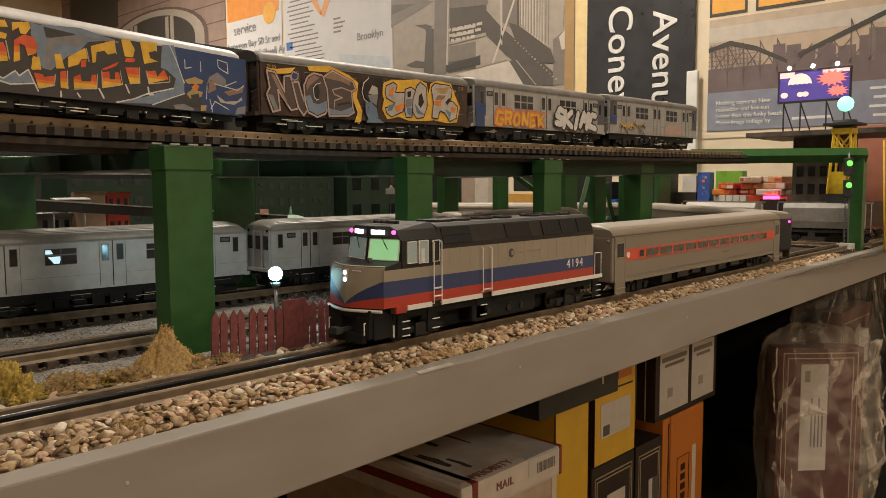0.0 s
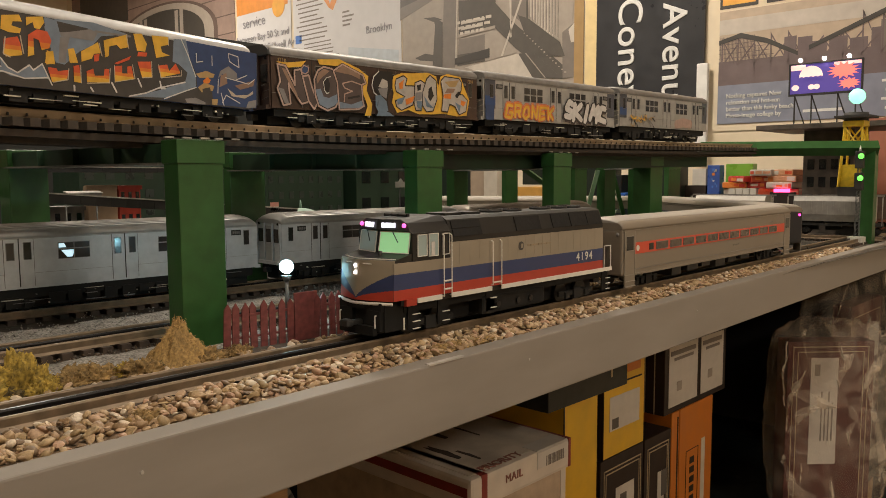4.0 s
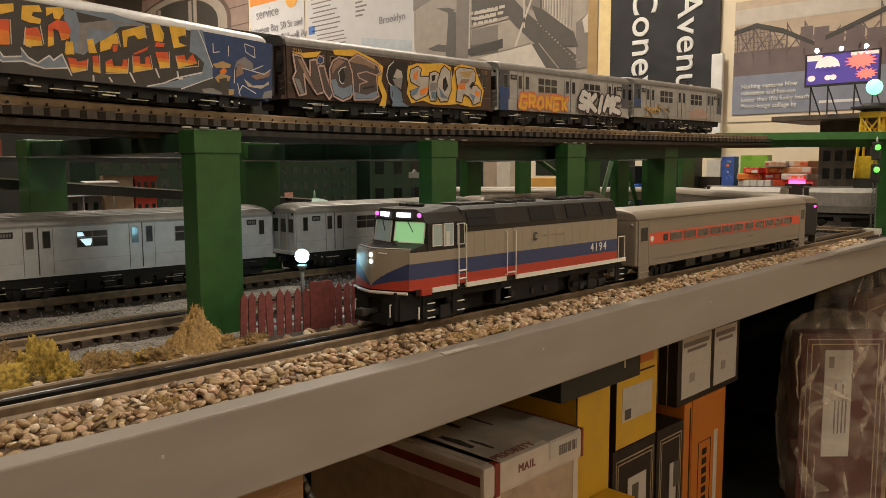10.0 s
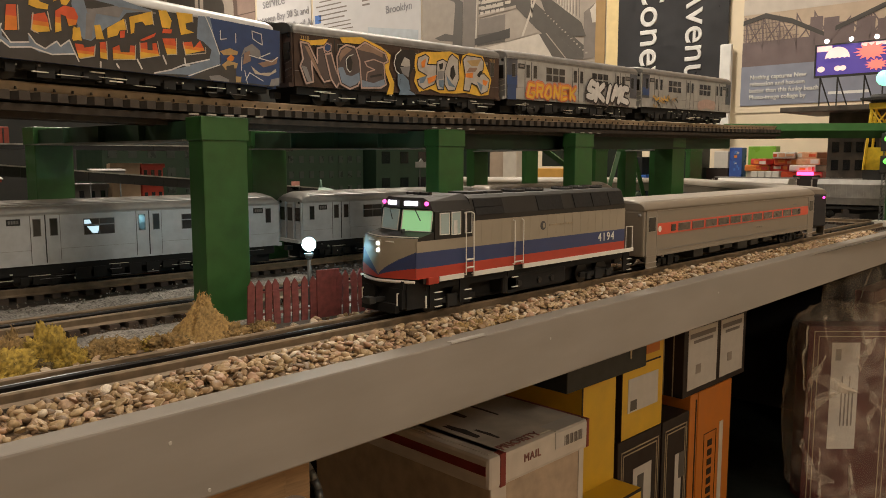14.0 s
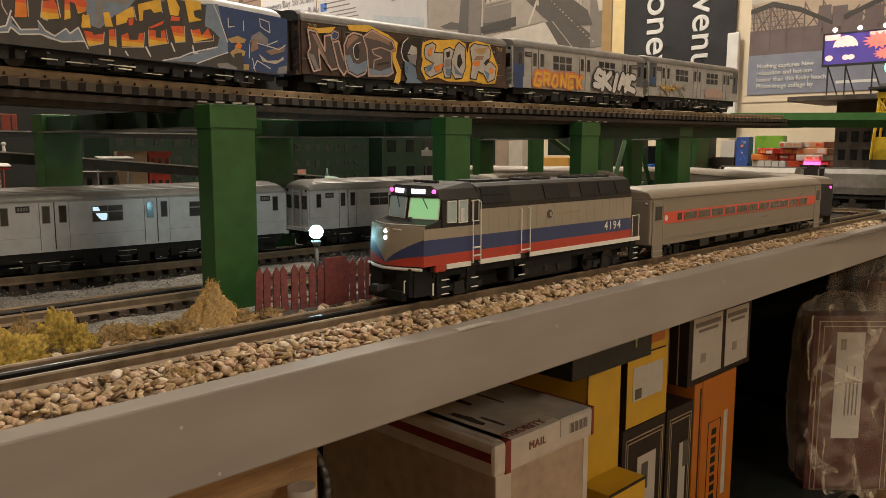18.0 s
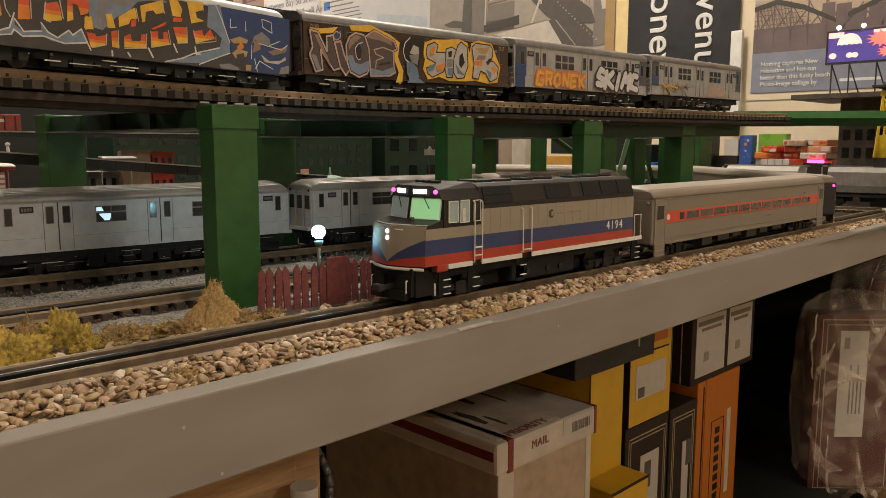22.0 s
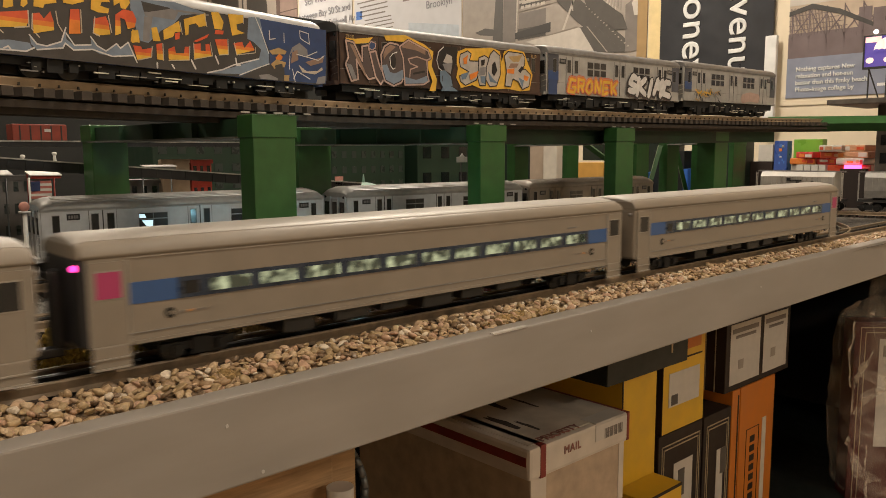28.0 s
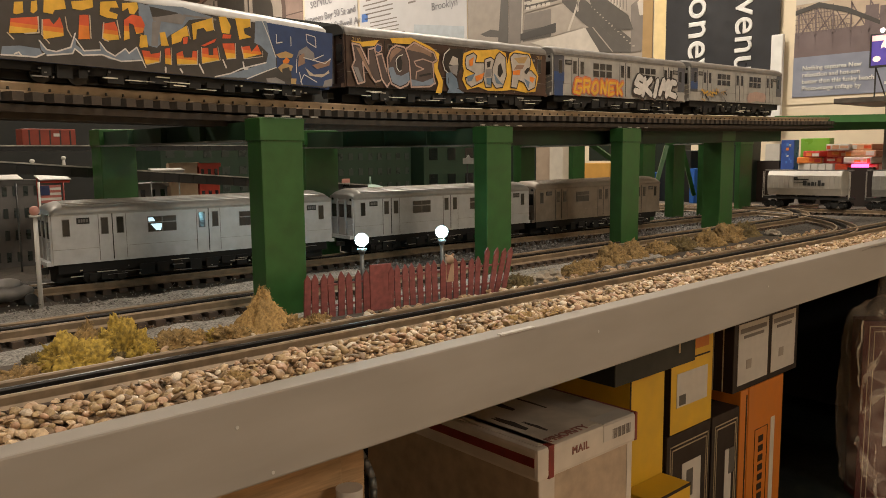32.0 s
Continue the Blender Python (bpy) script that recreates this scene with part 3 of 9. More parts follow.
def subway_car(at, L=0.32, body=None, roof=None, label="", lit=False, doors=(0.182, 0.506, 0.832), group="subway cars", ribbed=False, tall=False, under=0.0, columns=2, bands=False):
    """A subway car; under: how far the rail top lies above the car's origin."""
    body, roof = body or STEEL, roof or STEEL2
    W, z0, zs, zt = (0.058, 0.0235, 0.0768, 0.0885) if tall else (0.058, 0.0235, 0.0742, 0.0870)
    car = thing("subway_car", at, label, "subway car", group)
    h = L / 2
    bm = B()
    prism(bm, [(-W / 2, z0), (W / 2, z0), (W / 2, zs), (-W / 2, zs)], -h, h)
    part("body", bm, body, car)
    # roof, rounded down at both ends
    bm = B()
    prof = rounded(W + 0.0012, zs - 0.0005, zs + 0.002, zt, 12)
    rings = []
    for x, f in ((-h - 0.001, 0.8), (-h + 0.002, 0.95), (-h + 0.005, 1), (h - 0.005, 1), (h - 0.002, 0.95), (h + 0.001, 0.8)) if tall else ((-h - 0.001, 0.45), (-h + 0.004, 0.82), (-h + 0.012, 1), (h - 0.012, 1), (h - 0.004, 0.82), (h + 0.001, 0.45)):
        rings.append([bm.verts.new((x, y, zs - 0.0005 + (z - zs + 0.0005) * f)) for y, z in prof])
    for r, q in zip(rings, rings[1:]):
        for k in range(len(prof)):
            bm.faces.new((r[k], r[(k + 1) % len(prof)], q[(k + 1) % len(prof)], q[k])).smooth = True
    bm.faces.new(rings[0])
    bm.faces.new(rings[-1][::-1])
    bmesh.ops.recalc_face_normals(bm, faces=bm.faces[:])
    part("roof", bm, roof, car)
    if tall and not bands:
        bm = B()
        prism(bm, [(y * 0.985, zs - 0.001 + (z - zs + 0.001) * 0.93) for y, z in prof], -h - 0.0035, -h - 0.0005)
        part("end_hood", bm, BLACK, car, "black rounded end hood")
    for k in range(6 if ribbed else 0):
        a = math.radians(30 + 12 * k)
        bm = B()
        yy, zz = -(W / 2 + 0.0006) * abs(math.cos(a)) ** 0.75, zs + 0.002 + (zt - zs - 0.002) * math.sin(a) ** 0.8
        cyl(bm, (-h + 0.012, yy, zz), (h - 0.012, yy, zz), 0.00055, 5)
        part("roof_rib", bm, roof, car)
    for side in (-1, 1):
        y = side * W / 2

        def slab(xa, xb, za, zb, t, m, nm, parent=car):
            bm = B()
            bx(bm, xa, xb, min(y, y + side * t), max(y, y + side * t), za, zb)
            return part(nm, bm, m, parent)
        for d in doors:
            xd = -h + d * L
            dd = slab(xd - 0.0135, xd + 0.0135, z0 + 0.002, 0.0735, 0.0005, body, "door")
            slab(xd - 0.0005, xd + 0.0005, z0 + 0.002, 0.0738, 0.0008, BLACK, "door_seam", dd)
            slab(xd - 0.0139, xd - 0.0135, z0 + 0.002, 0.0736, 0.0007, ROOFGREY, "door_jamb", dd)
            slab(xd + 0.0135, xd + 0.0139, z0 + 0.002, 0.0736, 0.0007, ROOFGREY, "door_jamb", dd)
            for e in (-1, 1):
                slab(xd + e * 0.0078 - 0.0038, xd + e * 0.0078 + 0.0038, 0.0522, 0.0698, 0.0007, ROOFGREY, "window_gasket", dd)
                slab(xd + e * 0.0078 - 0.0031, xd + e * 0.0078 + 0.0031, 0.0529, 0.0691, 0.0010, WINGLASS, "window", dd)
        half = 0.0072 if columns == 2 else 0.0056
        for n, d in enumerate((a + b) / 2 for a, b in zip(doors, doors[1:])):
            xd = -h + d * L
            for k in range(columns):
                xm = xd + (k - (columns - 1) / 2) * (2 * half + (0.0012 if columns == 2 else 0.0038))
                for za, zb in ((0.0515, 0.0605), (0.0620, 0.0672)) if columns == 2 else ((0.0510, 0.0588), (0.0612, 0.0690)):
                    shine = lit and n == 0 and k == 0
                    slab(xm - half - 0.0006, xm + half + 0.0006, za - 0.0006, zb + 0.0006, 0.0005, ROOFGREY, "window_gasket")
                    slab(xm - half, xm + half, za, zb, 0.0008, WINGLASS, "window")
                    if shine:
                        bm = B()
                        spots = (((0, 0.1), (0.50, 0.1), (0.36, 0.9), (0, 0.9)),) if za > 0.06 else (((0.16, 0.92), (1.35, 0.92), (1.55, 0.55), (0.9, 0.12), (0.55, 0.12)),)
                        for spot in spots:
                            q = [(xm - half + min(u, 0.98) * 2 * half, za + v * (zb - za)) for u, v in spot]
                            lo = [bm.verts.new((u, y + side * 0.0007, v)) for u, v in q]
                            hi = [bm.verts.new((u, y + side * 0.0011, v)) for u, v in q]
                            bm.faces.new(lo)
                            bm.faces.new(hi)
                            for i in range(len(q)):
                                bm.faces.new((lo[i], lo[i - 1], hi[i - 1], hi[i]))
                        bmesh.ops.recalc_face_normals(bm, faces=bm.faces[:])
                        part("lit_patch", bm, LITGLASS, car, "pale blue glow of the lit inside")
        for xm in (-h + 0.0135, h - 0.0135):
            slab(xm - 0.0036, xm + 0.0036, 0.0518, 0.0695, 0.0004, ROOFGREY, "window_gasket")
            slab(xm - 0.0030, xm + 0.0030, 0.0525, 0.0688, 0.0008, WINGLASS, "end_side_window")
        slab(-h, h, 0.0385, 0.0389, 0.0003, roof, "belt_rail")
        slab(-h, h, zs - 0.0012, zs, 0.0008, roof, "gutter")
        for xm in (-h + 0.030, h - 0.027):
            pl = slab(xm - 0.0062, xm + 0.0062, 0.0640, 0.0703, 0.0007, BLACK, "number_plate")
            for k in range(4):
                slab(xm - 0.0048 + 0.0025 * k, xm - 0.0030 + 0.0025 * k, 0.0656, 0.0688, 0.0010, ROOFGREY, "number_bar", pl)
        if bands:
            slab(-h + 0.0002, -h + 0.0215, 0.0375, zs - 0.0015, 0.0003, SLATEBAND, "corner_band")
            slab(-h + 0.0002, -h + 0.0215, 0.0420, 0.0540, 0.00035, BLUEPAINT, "corner_band")
            slab(h - 0.020, h - 0.0002, 0.0375, zs - 0.0015, 0.0003, SLATEBAND, "corner_band")
    for e in (-1, 1):
        x = e * h

        def plate(ya, yb, za, zb, t, m, nm):
            bm = B()
            bx(bm, min(x, x + e * t), max(x, x + e * t), ya, yb, za, zb)
            return part(nm, bm, m, car)
        door = plate(-0.008, 0.008, z0 + 0.003, 0.071, 0.0008, ROOFGREY if bands else roof, "end_door")
        for yy in (-0.018, 0.018, 0):
            plate(yy - 0.0052, yy + 0.0052, 0.050, 0.067, 0.0012, WINGLASS, "end_window")
        for yy in (-0.0265, -0.0095, 0.0095, 0.0265):
            plate(yy - 0.0012, yy + 0.0012, z0, zs, 0.0020, body, "end_post")
        plate(-0.027, 0.027, z0 - 0.001, z0 + 0.003, 0.0060, body, "end_sill")
        for yy in (-0.022, 0.022):
            bm = B()
            cyl(bm, (x, yy, 0.0735), (x + e * 0.0016, yy, 0.0735), 0.0017, 8)
            part("marker_lamp", bm, BLACKGLASS, car)
            for k in range(3):
                bm = B()
                cyl(bm, (x + e * 0.0025, yy - 0.006, 0.0345 + 0.007 * k), (x + e * 0.0025, yy + 0.006, 0.0318 + 0.007 * k), 0.0005, 5)
                part("gate_bar", bm, CREAMLENS if bands else body, car)
        bm = B()
        bx(bm, min(x, x + e * 0.008), max(x, x + e * 0.008), -0.004, 0.004, 0.012, 0.018)
        part("coupler", bm, BLACK, car)
    sq = (z0 - under) / z0
    bm = B()
    bx(bm, -h * 0.97, h * 0.97, -0.025, 0.025, under + 0.0135 * sq, z0 + 0.0005)
    bx(bm, -h * 0.97, h * 0.97, -0.013, 0.013, under + 0.003 * sq, under + 0.0165 * sq)
    part("underframe", bm, UNDERBLACK, car)
    frnd = random.Random(int(at.translation.x * 1000))
    for k in range(8):
        bm = B()
        xa = -h * 0.47 + k * h * 0.115
        bx(bm, xa, xa + h * frnd.uniform(0.06, 0.1), -0.0268, 0.0268, under + (0.005 + 0.002 * (k % 3)) * sq, under + 0.017 * sq)
        part("equipment_box", bm, UNDERBLACK, car)
    for k in range(26):
        bm = B()
        xa, za, wa = frnd.uniform(-h * 0.92, h * 0.88), under + frnd.uniform(0.005, 0.020) * sq, frnd.choice((0.001, 0.0013, 0.002, 0.0024, 0.012, 0.02))
        bx(bm, xa, xa + wa, -0.0276, -0.0255, za, za + frnd.choice((0.0007, 0.0012, 0.0016)) * (0.6 if wa > 0.01 else 1))
        part("air_fitting", bm, CREAMLENS if frnd.random() < 0.55 else ROOFGREY, car)
    for e in (-1, 1):
        tr = truck(car, e * h * 0.68)
        tr.location.z = under
    return car


# darker, browner version of the silver car paint
STEELBROWN = mat("dark_brownish_silver_paint", (0.27, 0.23, 0.19), 0.42, 0.2, var=0.15, scale=90, bump=0.04)
CREAMLENS = mat("cream_lamp_lens", (0.7, 0.66, 0.55), 0.3, scale=50)
LITGLASS = glow("lit_car_window", (0.6, 0.85, 0.95), 0.9)


def up_pose(xs, L, under):
    """A car on the upper line with its near end at x = xs."""
    s = next(r for p, r in zip(UP, URUN) if p.x >= xs)
    k = [p.x for p in UP].index(next(p.x for p in UP if p.x >= xs))
    s -= (UP[k].x - xs)
    return seat(UP, URUN, s + L * 0.16, s + L * 0.84) @ pose(0, 0, -under)


CARL = 0.32
up_cars = []
for xs, under, body, roof, label in (
    (-0.315, 0.0095, BLUEPAINT, STEEL, "dark blue subway car covered in colourful graffiti on the viaduct"),
    (0.031, 0.0055, RUSTBROWN, ROOFGREY, "dark brown subway car with large outlined graffiti"),
    (0.366, 0.0035, STEEL2, ROOFGREY, "silver subway car with orange and black-white graffiti"),
    (0.704, 0.001, STEEL2, ROOFGREY, "silver subway car with faint pale graffiti"),
):
    up_cars.append(subway_car(up_pose(xs, CARL, under), CARL, body, roof, label, group="cars of the elevated train", tall=True, under=under, columns=3, doors=(0.16, 0.50, 0.85), bands=body is STEEL2))


def sub_pose(x0, L):
    """A car on the lower line with its near end at x = x0."""
    k = next(i for i, p in enumerate(SUB) if p.x > x0)
    s = SRUN[k] - (SUB[k].x - x0)
    return seat(SUB, SRUN, s + L * 0.16, s + L * 0.84)


low_cars = []
for x0, body, roof, label in ((-0.2175, STEEL, STEEL2, "silver subway car with a lit window on the lower track"), (0.1416, STEEL, STEEL2, "silver subway car parked behind the fence"), (0.476, STEELBROWN, STEELBROWN, "darker brownish silver subway car parked behind the posts")):
    low_cars.append(subway_car(sub_pose(x0, 0.322), 0.322, body, roof, label, lit=x0 < 0, ribbed=True, group="cars of the lower subway train"))


# ---- locomotive ----
LCREAM = mat("beige_locomotive_paint", (0.285, 0.245, 0.185), 0.45, var=0.06, scale=60, bump=0.02)
LBLUE = mat("blue_locomotive_paint", (0.028, 0.046, 0.13), 0.35, var=0.08, scale=60, bump=0.02)
LRED = mat("red_locomotive_paint", (0.40, 0.042, 0.024), 0.35, var=0.08, scale=60, bump=0.02)
LBLACK = mat("black_locomotive_paint", (0.013, 0.012, 0.011), 0.5, var=0.2, scale=60)
# near-black tone, darker than LBLACK, for parts below the body
LUNDER = mat("near_black_locomotive_underframe", (0.006, 0.0056, 0.0052), 0.85, var=0.3, scale=80)
WHITETRIM = mat("white_trim_paint", (0.7, 0.68, 0.62), 0.4, var=0.05, scale=60, bump=0)
GRILLE = mat("dark_radiator_grille", (0.005, 0.0047, 0.0045), 0.8, var=0.3, scale=300, bump=0.4)
CABGLOW = glow("green_lit_cab", (0.30, 0.62, 0.30), 0.55)
BLACKGREY = mat("dark_grey_print", (0.055, 0.052, 0.05), 0.5, scale=90, bump=0)
PRINTTAN = mat("faint_tan_print", (0.30, 0.235, 0.155), 0.5, scale=90, bump=0)
CABSIDE = glow("pale_lit_cab_window", (0.26, 0.31, 0.28), 0.16)
HEADGLOW = glow("white_headlight", (0.95, 0.97, 1.0), 9)
MARKGLOW = glow("pink_marker_light", (1.0, 0.10, 0.45), 2.2)
NUMGLOW = glow("lit_number_board", (0.9, 0.88, 1.0), 2.2)
FIGURE = mat("pale_figure_paint", (0.6, 0.58, 0.55), 0.6, scale=200)

loco = thing("diesel_locomotive", pose(0.32, YC, RZ), "beige, blue and red model diesel locomotive with lit cab", "locomotive")
HW = 0.0335
bm = B()
bx(bm, -0.316, -0.299, -HW + 0.002, HW - 0.002, 0.0275, 0.0645)
bx(bm, -0.299, -0.016, -HW + 0.002, HW - 0.002, 0.0275, 0.0772)
part("body_core", bm, LBLACK, loco)
# carbody roof with sloped shoulders
bm = B()
prism(bm, [(-HW, 0.0765), (HW, 0.0765), (HW, 0.081), (HW - 0.005, 0.0955), (HW - 0.010, 0.098), (-HW + 0.010, 0.098), (-HW + 0.005, 0.0955), (-HW, 0.081)], -0.2590, -0.016)
part("roof", bm, LBLACK, loco)
for side in (-1, 1):
    y = side * HW
    lo, hi = min(y, y - side * 0.0022), max(y, y - side * 0.0022)
    for nm, xa, xb, za, zb, m, lab in (
        ("red_band", -0.3258, -0.015, 0.0325, 0.0412, LRED, "red stripe along the body"),
        ("blue_band", -0.3258, -0.015, 0.0412, 0.0542, LBLUE, "dark blue stripe along the body"),
        ("beige_side", -0.259, -0.015, 0.0542, 0.0764, LCREAM, "beige ribbed side panel"),
        ("cab_side", -0.3252, -0.259, 0.0542, 0.0632, LCREAM, "beige cab side below the windows"),
        ("cab_wall", -0.3045, -0.259, 0.0632, 0.0865, LBLACK, "black cab wall round the windows"),
    ):
        bm = B()
        bx(bm, xa, xb, lo, hi, za, zb)
        part(nm, bm, m, loco, lab)
    for xa, xb in ((-0.300, -0.2705), (-0.2585, -0.204), (-0.190, 0.002)):
        bm = B()
        bx(bm, xa, xb, min(y, y + side * 0.0012), max(y, y + side * 0.0012), 0.0285, 0.0325)
        part("sill_stripe", bm, WHITETRIM, loco, "white sill stripe")
    bm = B()
    bx(bm, -0.3125, -0.3005, min(y - side * 0.004, y + side * 0.0008), max(y - side * 0.004, y + side * 0.0008), 0.0268, 0.0328, bev=0.0006)
    part("corner_step", bm, LRED, loco, "red corner block below the cab")
    for k in range(17):
        bm = B()
        x = -0.246 + k * 0.0135
        bx(bm, x - 0.0012, x + 0.0012, min(y, y + side * 0.00015), max(y, y + side * 0.00015), 0.0562, 0.0755)
        part("body_rib", bm, LCREAM, loco)
    # grab rails and ladders
    def rail(pts, r=0.00048):
        bm = B()
        for a, b in zip(pts, pts[1:]):
            cyl(bm, a, b, r, 6)
        part("handrail", bm, WHITETRIM, loco, "thin white handrail")
    yo = y + side * 0.0025
    for x, zt, zb in ((-0.2695, 0.084, 0.031), (-0.2598, 0.084, 0.031), (-0.2045, 0.0745, 0.034), (-0.192, 0.0745, 0.034)):
        rail([(x, y, zt), (x, yo, zt - 0.001), (x, yo, zb), (x, y, zb)])
    for z in (0.037, 0.044):
        rail([(-0.2695, yo, z), (-0.2598, yo, z)], 0.0008)
    rail([(-0.2045, yo, 0.036), (-0.192, yo, 0.036)], 0.0008)
    rail([(-0.012, y, 0.056), (0.001, y, 0.056), (0.001, y, 0.031)])
    rail([(-0.012, y, 0.056), (-0.012, y, 0.031)])
    for x, zs in ((-0.3, (0.007, 0.013, 0.019)), (-0.264, (0.009, 0.017)), (-0.2, (0.012, 0.021)), (-0.003, (0.008, 0.014, 0.02))):
        for z in zs:
            bm = B()
            bx(bm, x - 0.0042, x + 0.0042, min(y - side * 0.0014, y), max(y - side * 0.0014, y), z, z + 0.0007)
            part("step", bm, WHITETRIM, loco, "small white-edged step")
        bm = B()
        bx(bm, x - 0.006, x + 0.006, min(y - side * 0.006, y - side * 0.0045), max(y - side * 0.006, y - side * 0.0045), 0.006, 0.0285)
        part("step_plate", bm, LUNDER, loco)
    rail([(-0.315, y, 0.008), (-0.315, y, 0.018)], 0.0007)
    # shoulder panels and radiator grilles
    a, b = Vector((0, y, 0.0805)), Vector((0, y - side * 0.005, 0.0955))
    nrm = Vector((0, side * 0.0145, 0.005)).normalized()
    for xa, xb, fa, fb, m, nm in ((-0.255, -0.217, 0.02, 0.44, GRILLE, "intake_grille"), (-0.255, -0.217, 0.48, 0.92, GRILLE, "intake_grille"), (-0.167, -0.128, 0.02, 0.9, GRILLE, "intake_grille"), (-0.108, -0.0775, 0.02, 0.94, GRILLE, "radiator_grille"), (-0.076, -0.0465, 0.02, 0.94, GRILLE, "radiator_grille"), (-0.045, -0.0185, 0.02, 0.94, GRILLE, "radiator_grille")):
        bm = B()
        lowp, upp = a.lerp(b, fa), a.lerp(b, fb)
        vs = []
        for x in (xa, xb):
            for p in (lowp, upp):
                for o in (-0.0005, 0.0009):
                    q = p + nrm * o
                    vs.append(bm.verts.new((x, q.y, q.z)))
        for q in ((0, 1, 3, 2), (4, 6, 7, 5), (0, 4, 5, 1), (2, 3, 7, 6), (0, 2, 6, 4), (1, 5, 7, 3)):
            bm.faces.new([vs[i] for i in q])
        bmesh.ops.recalc_face_normals(bm, faces=bm.faces[:])
        part(nm, bm, m, loco)
    # cab windows
    for xa, xb, za, zb, m, nm in ((-0.2988, -0.2888, 0.0675, 0.0845, CABSIDE, "side_window"), (-0.2852, -0.2752, 0.0668, 0.0848, CABSIDE, "side_window"), (-0.2682, -0.2612, 0.067, 0.0842, BLACKGLASS, "door_window")):
        bm = B()
        bx(bm, xa, xb, min(y, y + side * 0.0006), max(y, y + side * 0.0006), za, zb)
        w = part(nm, bm, m, loco)
        bm = B()
        t = 0.0006
        for q in ((xa - t, xb + t, za - t, za), (xa - t, xb + t, zb, zb + t), (xa - t, xa, za, zb), (xb, xb + t, za, zb)):
            bx(bm, q[0], q[1], min(y, y + side * 0.0011), max(y, y + side * 0.0011), q[2], q[3])
        part("window_frame", bm, WHITETRIM, w)
    bm = B()
    bx(bm, -0.2835, -0.279, y + side * 0.0006 if side > 0 else y - 0.0012, y + side * 0.0012 if side > 0 else y - 0.0006, 0.067, 0.0785, bev=0.0005)
    part("crew_shape", bm, FIGURE, loco, "plain pale seated shape behind the glass")
    # side letters and emblem
    at = pose(-0.0665, y + side * 0.0003, 0.0442, 90, 0, 0) if side < 0 else pose(-0.032, y + 0.0003, 0.0442, 90, 0, 180)
    letters("number", "4194", 0.0122, WHITETRIM, loco, at, "white running number", 0.00006, spacing=1.32)
    bm = B()
    cyl(bm, (-0.160, y, 0.0665), (-0.160, y + side * 0.0004, 0.0665), 0.0042, 20)
    emblem = part("emblem", bm, BLACKGREY, loco, "round dark grey emblem")
    bm = B()
    bx(bm, -0.1605, -0.1572, min(y, y + side * 0.0006), max(y, y + side * 0.0006), 0.0645, 0.0685)
    part("emblem_notch", bm, LCREAM, emblem)
    for k in range(9):
        bm = B()
        x = -0.150 + k * 0.0044
        bx(bm, x, x + 0.0034, min(y, y + side * 0.0004), max(y, y + side * 0.0004), 0.0658, 0.0672)
        part("lettering_bar", bm, PRINTTAN, loco)
    # marker lights of the cab roof corner and ditch light
bm = B()
bx(bm, -0.31, 0.0, -0.028, 0.028, 0.021, 0.0288)
bx(bm, -0.325, -0.008, -0.013, 0.013, 0.004, 0.022)
bx(bm, -0.330, -0.302, -0.027, 0.027, 0.007, 0.0285)
bx(bm, -0.012, 0.004, -HW, HW, 0.0285, 0.0305)
part("underframe", bm, LUNDER, loco)
bm = B()
bx(bm, -0.212, -0.115, -0.029, 0.029, 0.006, 0.0235, bev=0.003)
part("fuel_tank", bm, LUNDER, loco)
for x in (-0.16, -0.14, -0.19):
    bm = B()
    cyl(bm, (x, -0.0295, 0.014), (x, -0.031, 0.014), 0.003, 8)
    part("tank_fitting", bm, RAILDARK, loco)
# cab front
ZN0, ZN1 = 0.0325, 0.0655


def nose_x(u, v):
    return -0.3262 - 0.0115 * (1 - abs(u) ** 1.4) + 0.0025 * v ** 2


NU, NV = 120, 64
bm = B()
gv = [[bm.verts.new((nose_x(-1 + 2 * i / NU, j / NV), (HW - 0.0004) * (-1 + 2 * i / NU), ZN0 + (ZN1 - ZN0) * j / NV)) for j in range(NV + 1)] for i in range(NU + 1)]
for i in range(NU):
    for j in range(NV):
        u, v = abs(-1 + 2 * (i + 0.5) / NU), (j + 0.5) / NV
        f = bm.faces.new((gv[i][j], gv[i][j + 1], gv[i + 1][j + 1], gv[i + 1][j]))
        f.smooth = True
        f.material_index = 0 if v > 0.05 + 0.63 * u ** 0.7 else 1 if v > 0.03 + 0.245 * u ** 0.6 else 2
top = [gv[i][NV] for i in range(NU + 1)]
back = [bm.verts.new((-0.3052 - 0.0085 * (1 - abs(-1 + 2 * i / NU)), (HW - 0.0004) * (-1 + 2 * i / NU), 0.0697)) for i in range(NU + 1)]
for i in range(NU):
    bm.faces.new((top[i], back[i], back[i + 1], top[i + 1])).material_index = 3
for e in (0, NU):
    rim = [gv[e][j] for j in range(NV + 1)] + [back[e], bm.verts.new((-0.3055, (HW - 0.0004) * (-1 if e == 0 else 1), ZN0))]
    bm.faces.new(rim).material_index = 3
bmesh.ops.recalc_face_normals(bm, faces=bm.faces[:])
part("nose", bm, [LCREAM, LBLUE, LRED, LBLACK], loco, "pointed nose with beige, blue and red chevron")
bm = B()
line = [(nose_x(u / 10, 0) - 0.0015, HW * u / 10, 0.0305) for u in range(-10, 11)]
for a, b in zip(line, line[1:]):
    cyl(bm, a, b, 0.0013, 6)
part("nose_sill", bm, WHITETRIM, loco, "white sill along the nose")
bm = B()
bx(bm, -0.3335, -0.31, -0.026, 0.026, 0.024, 0.031)
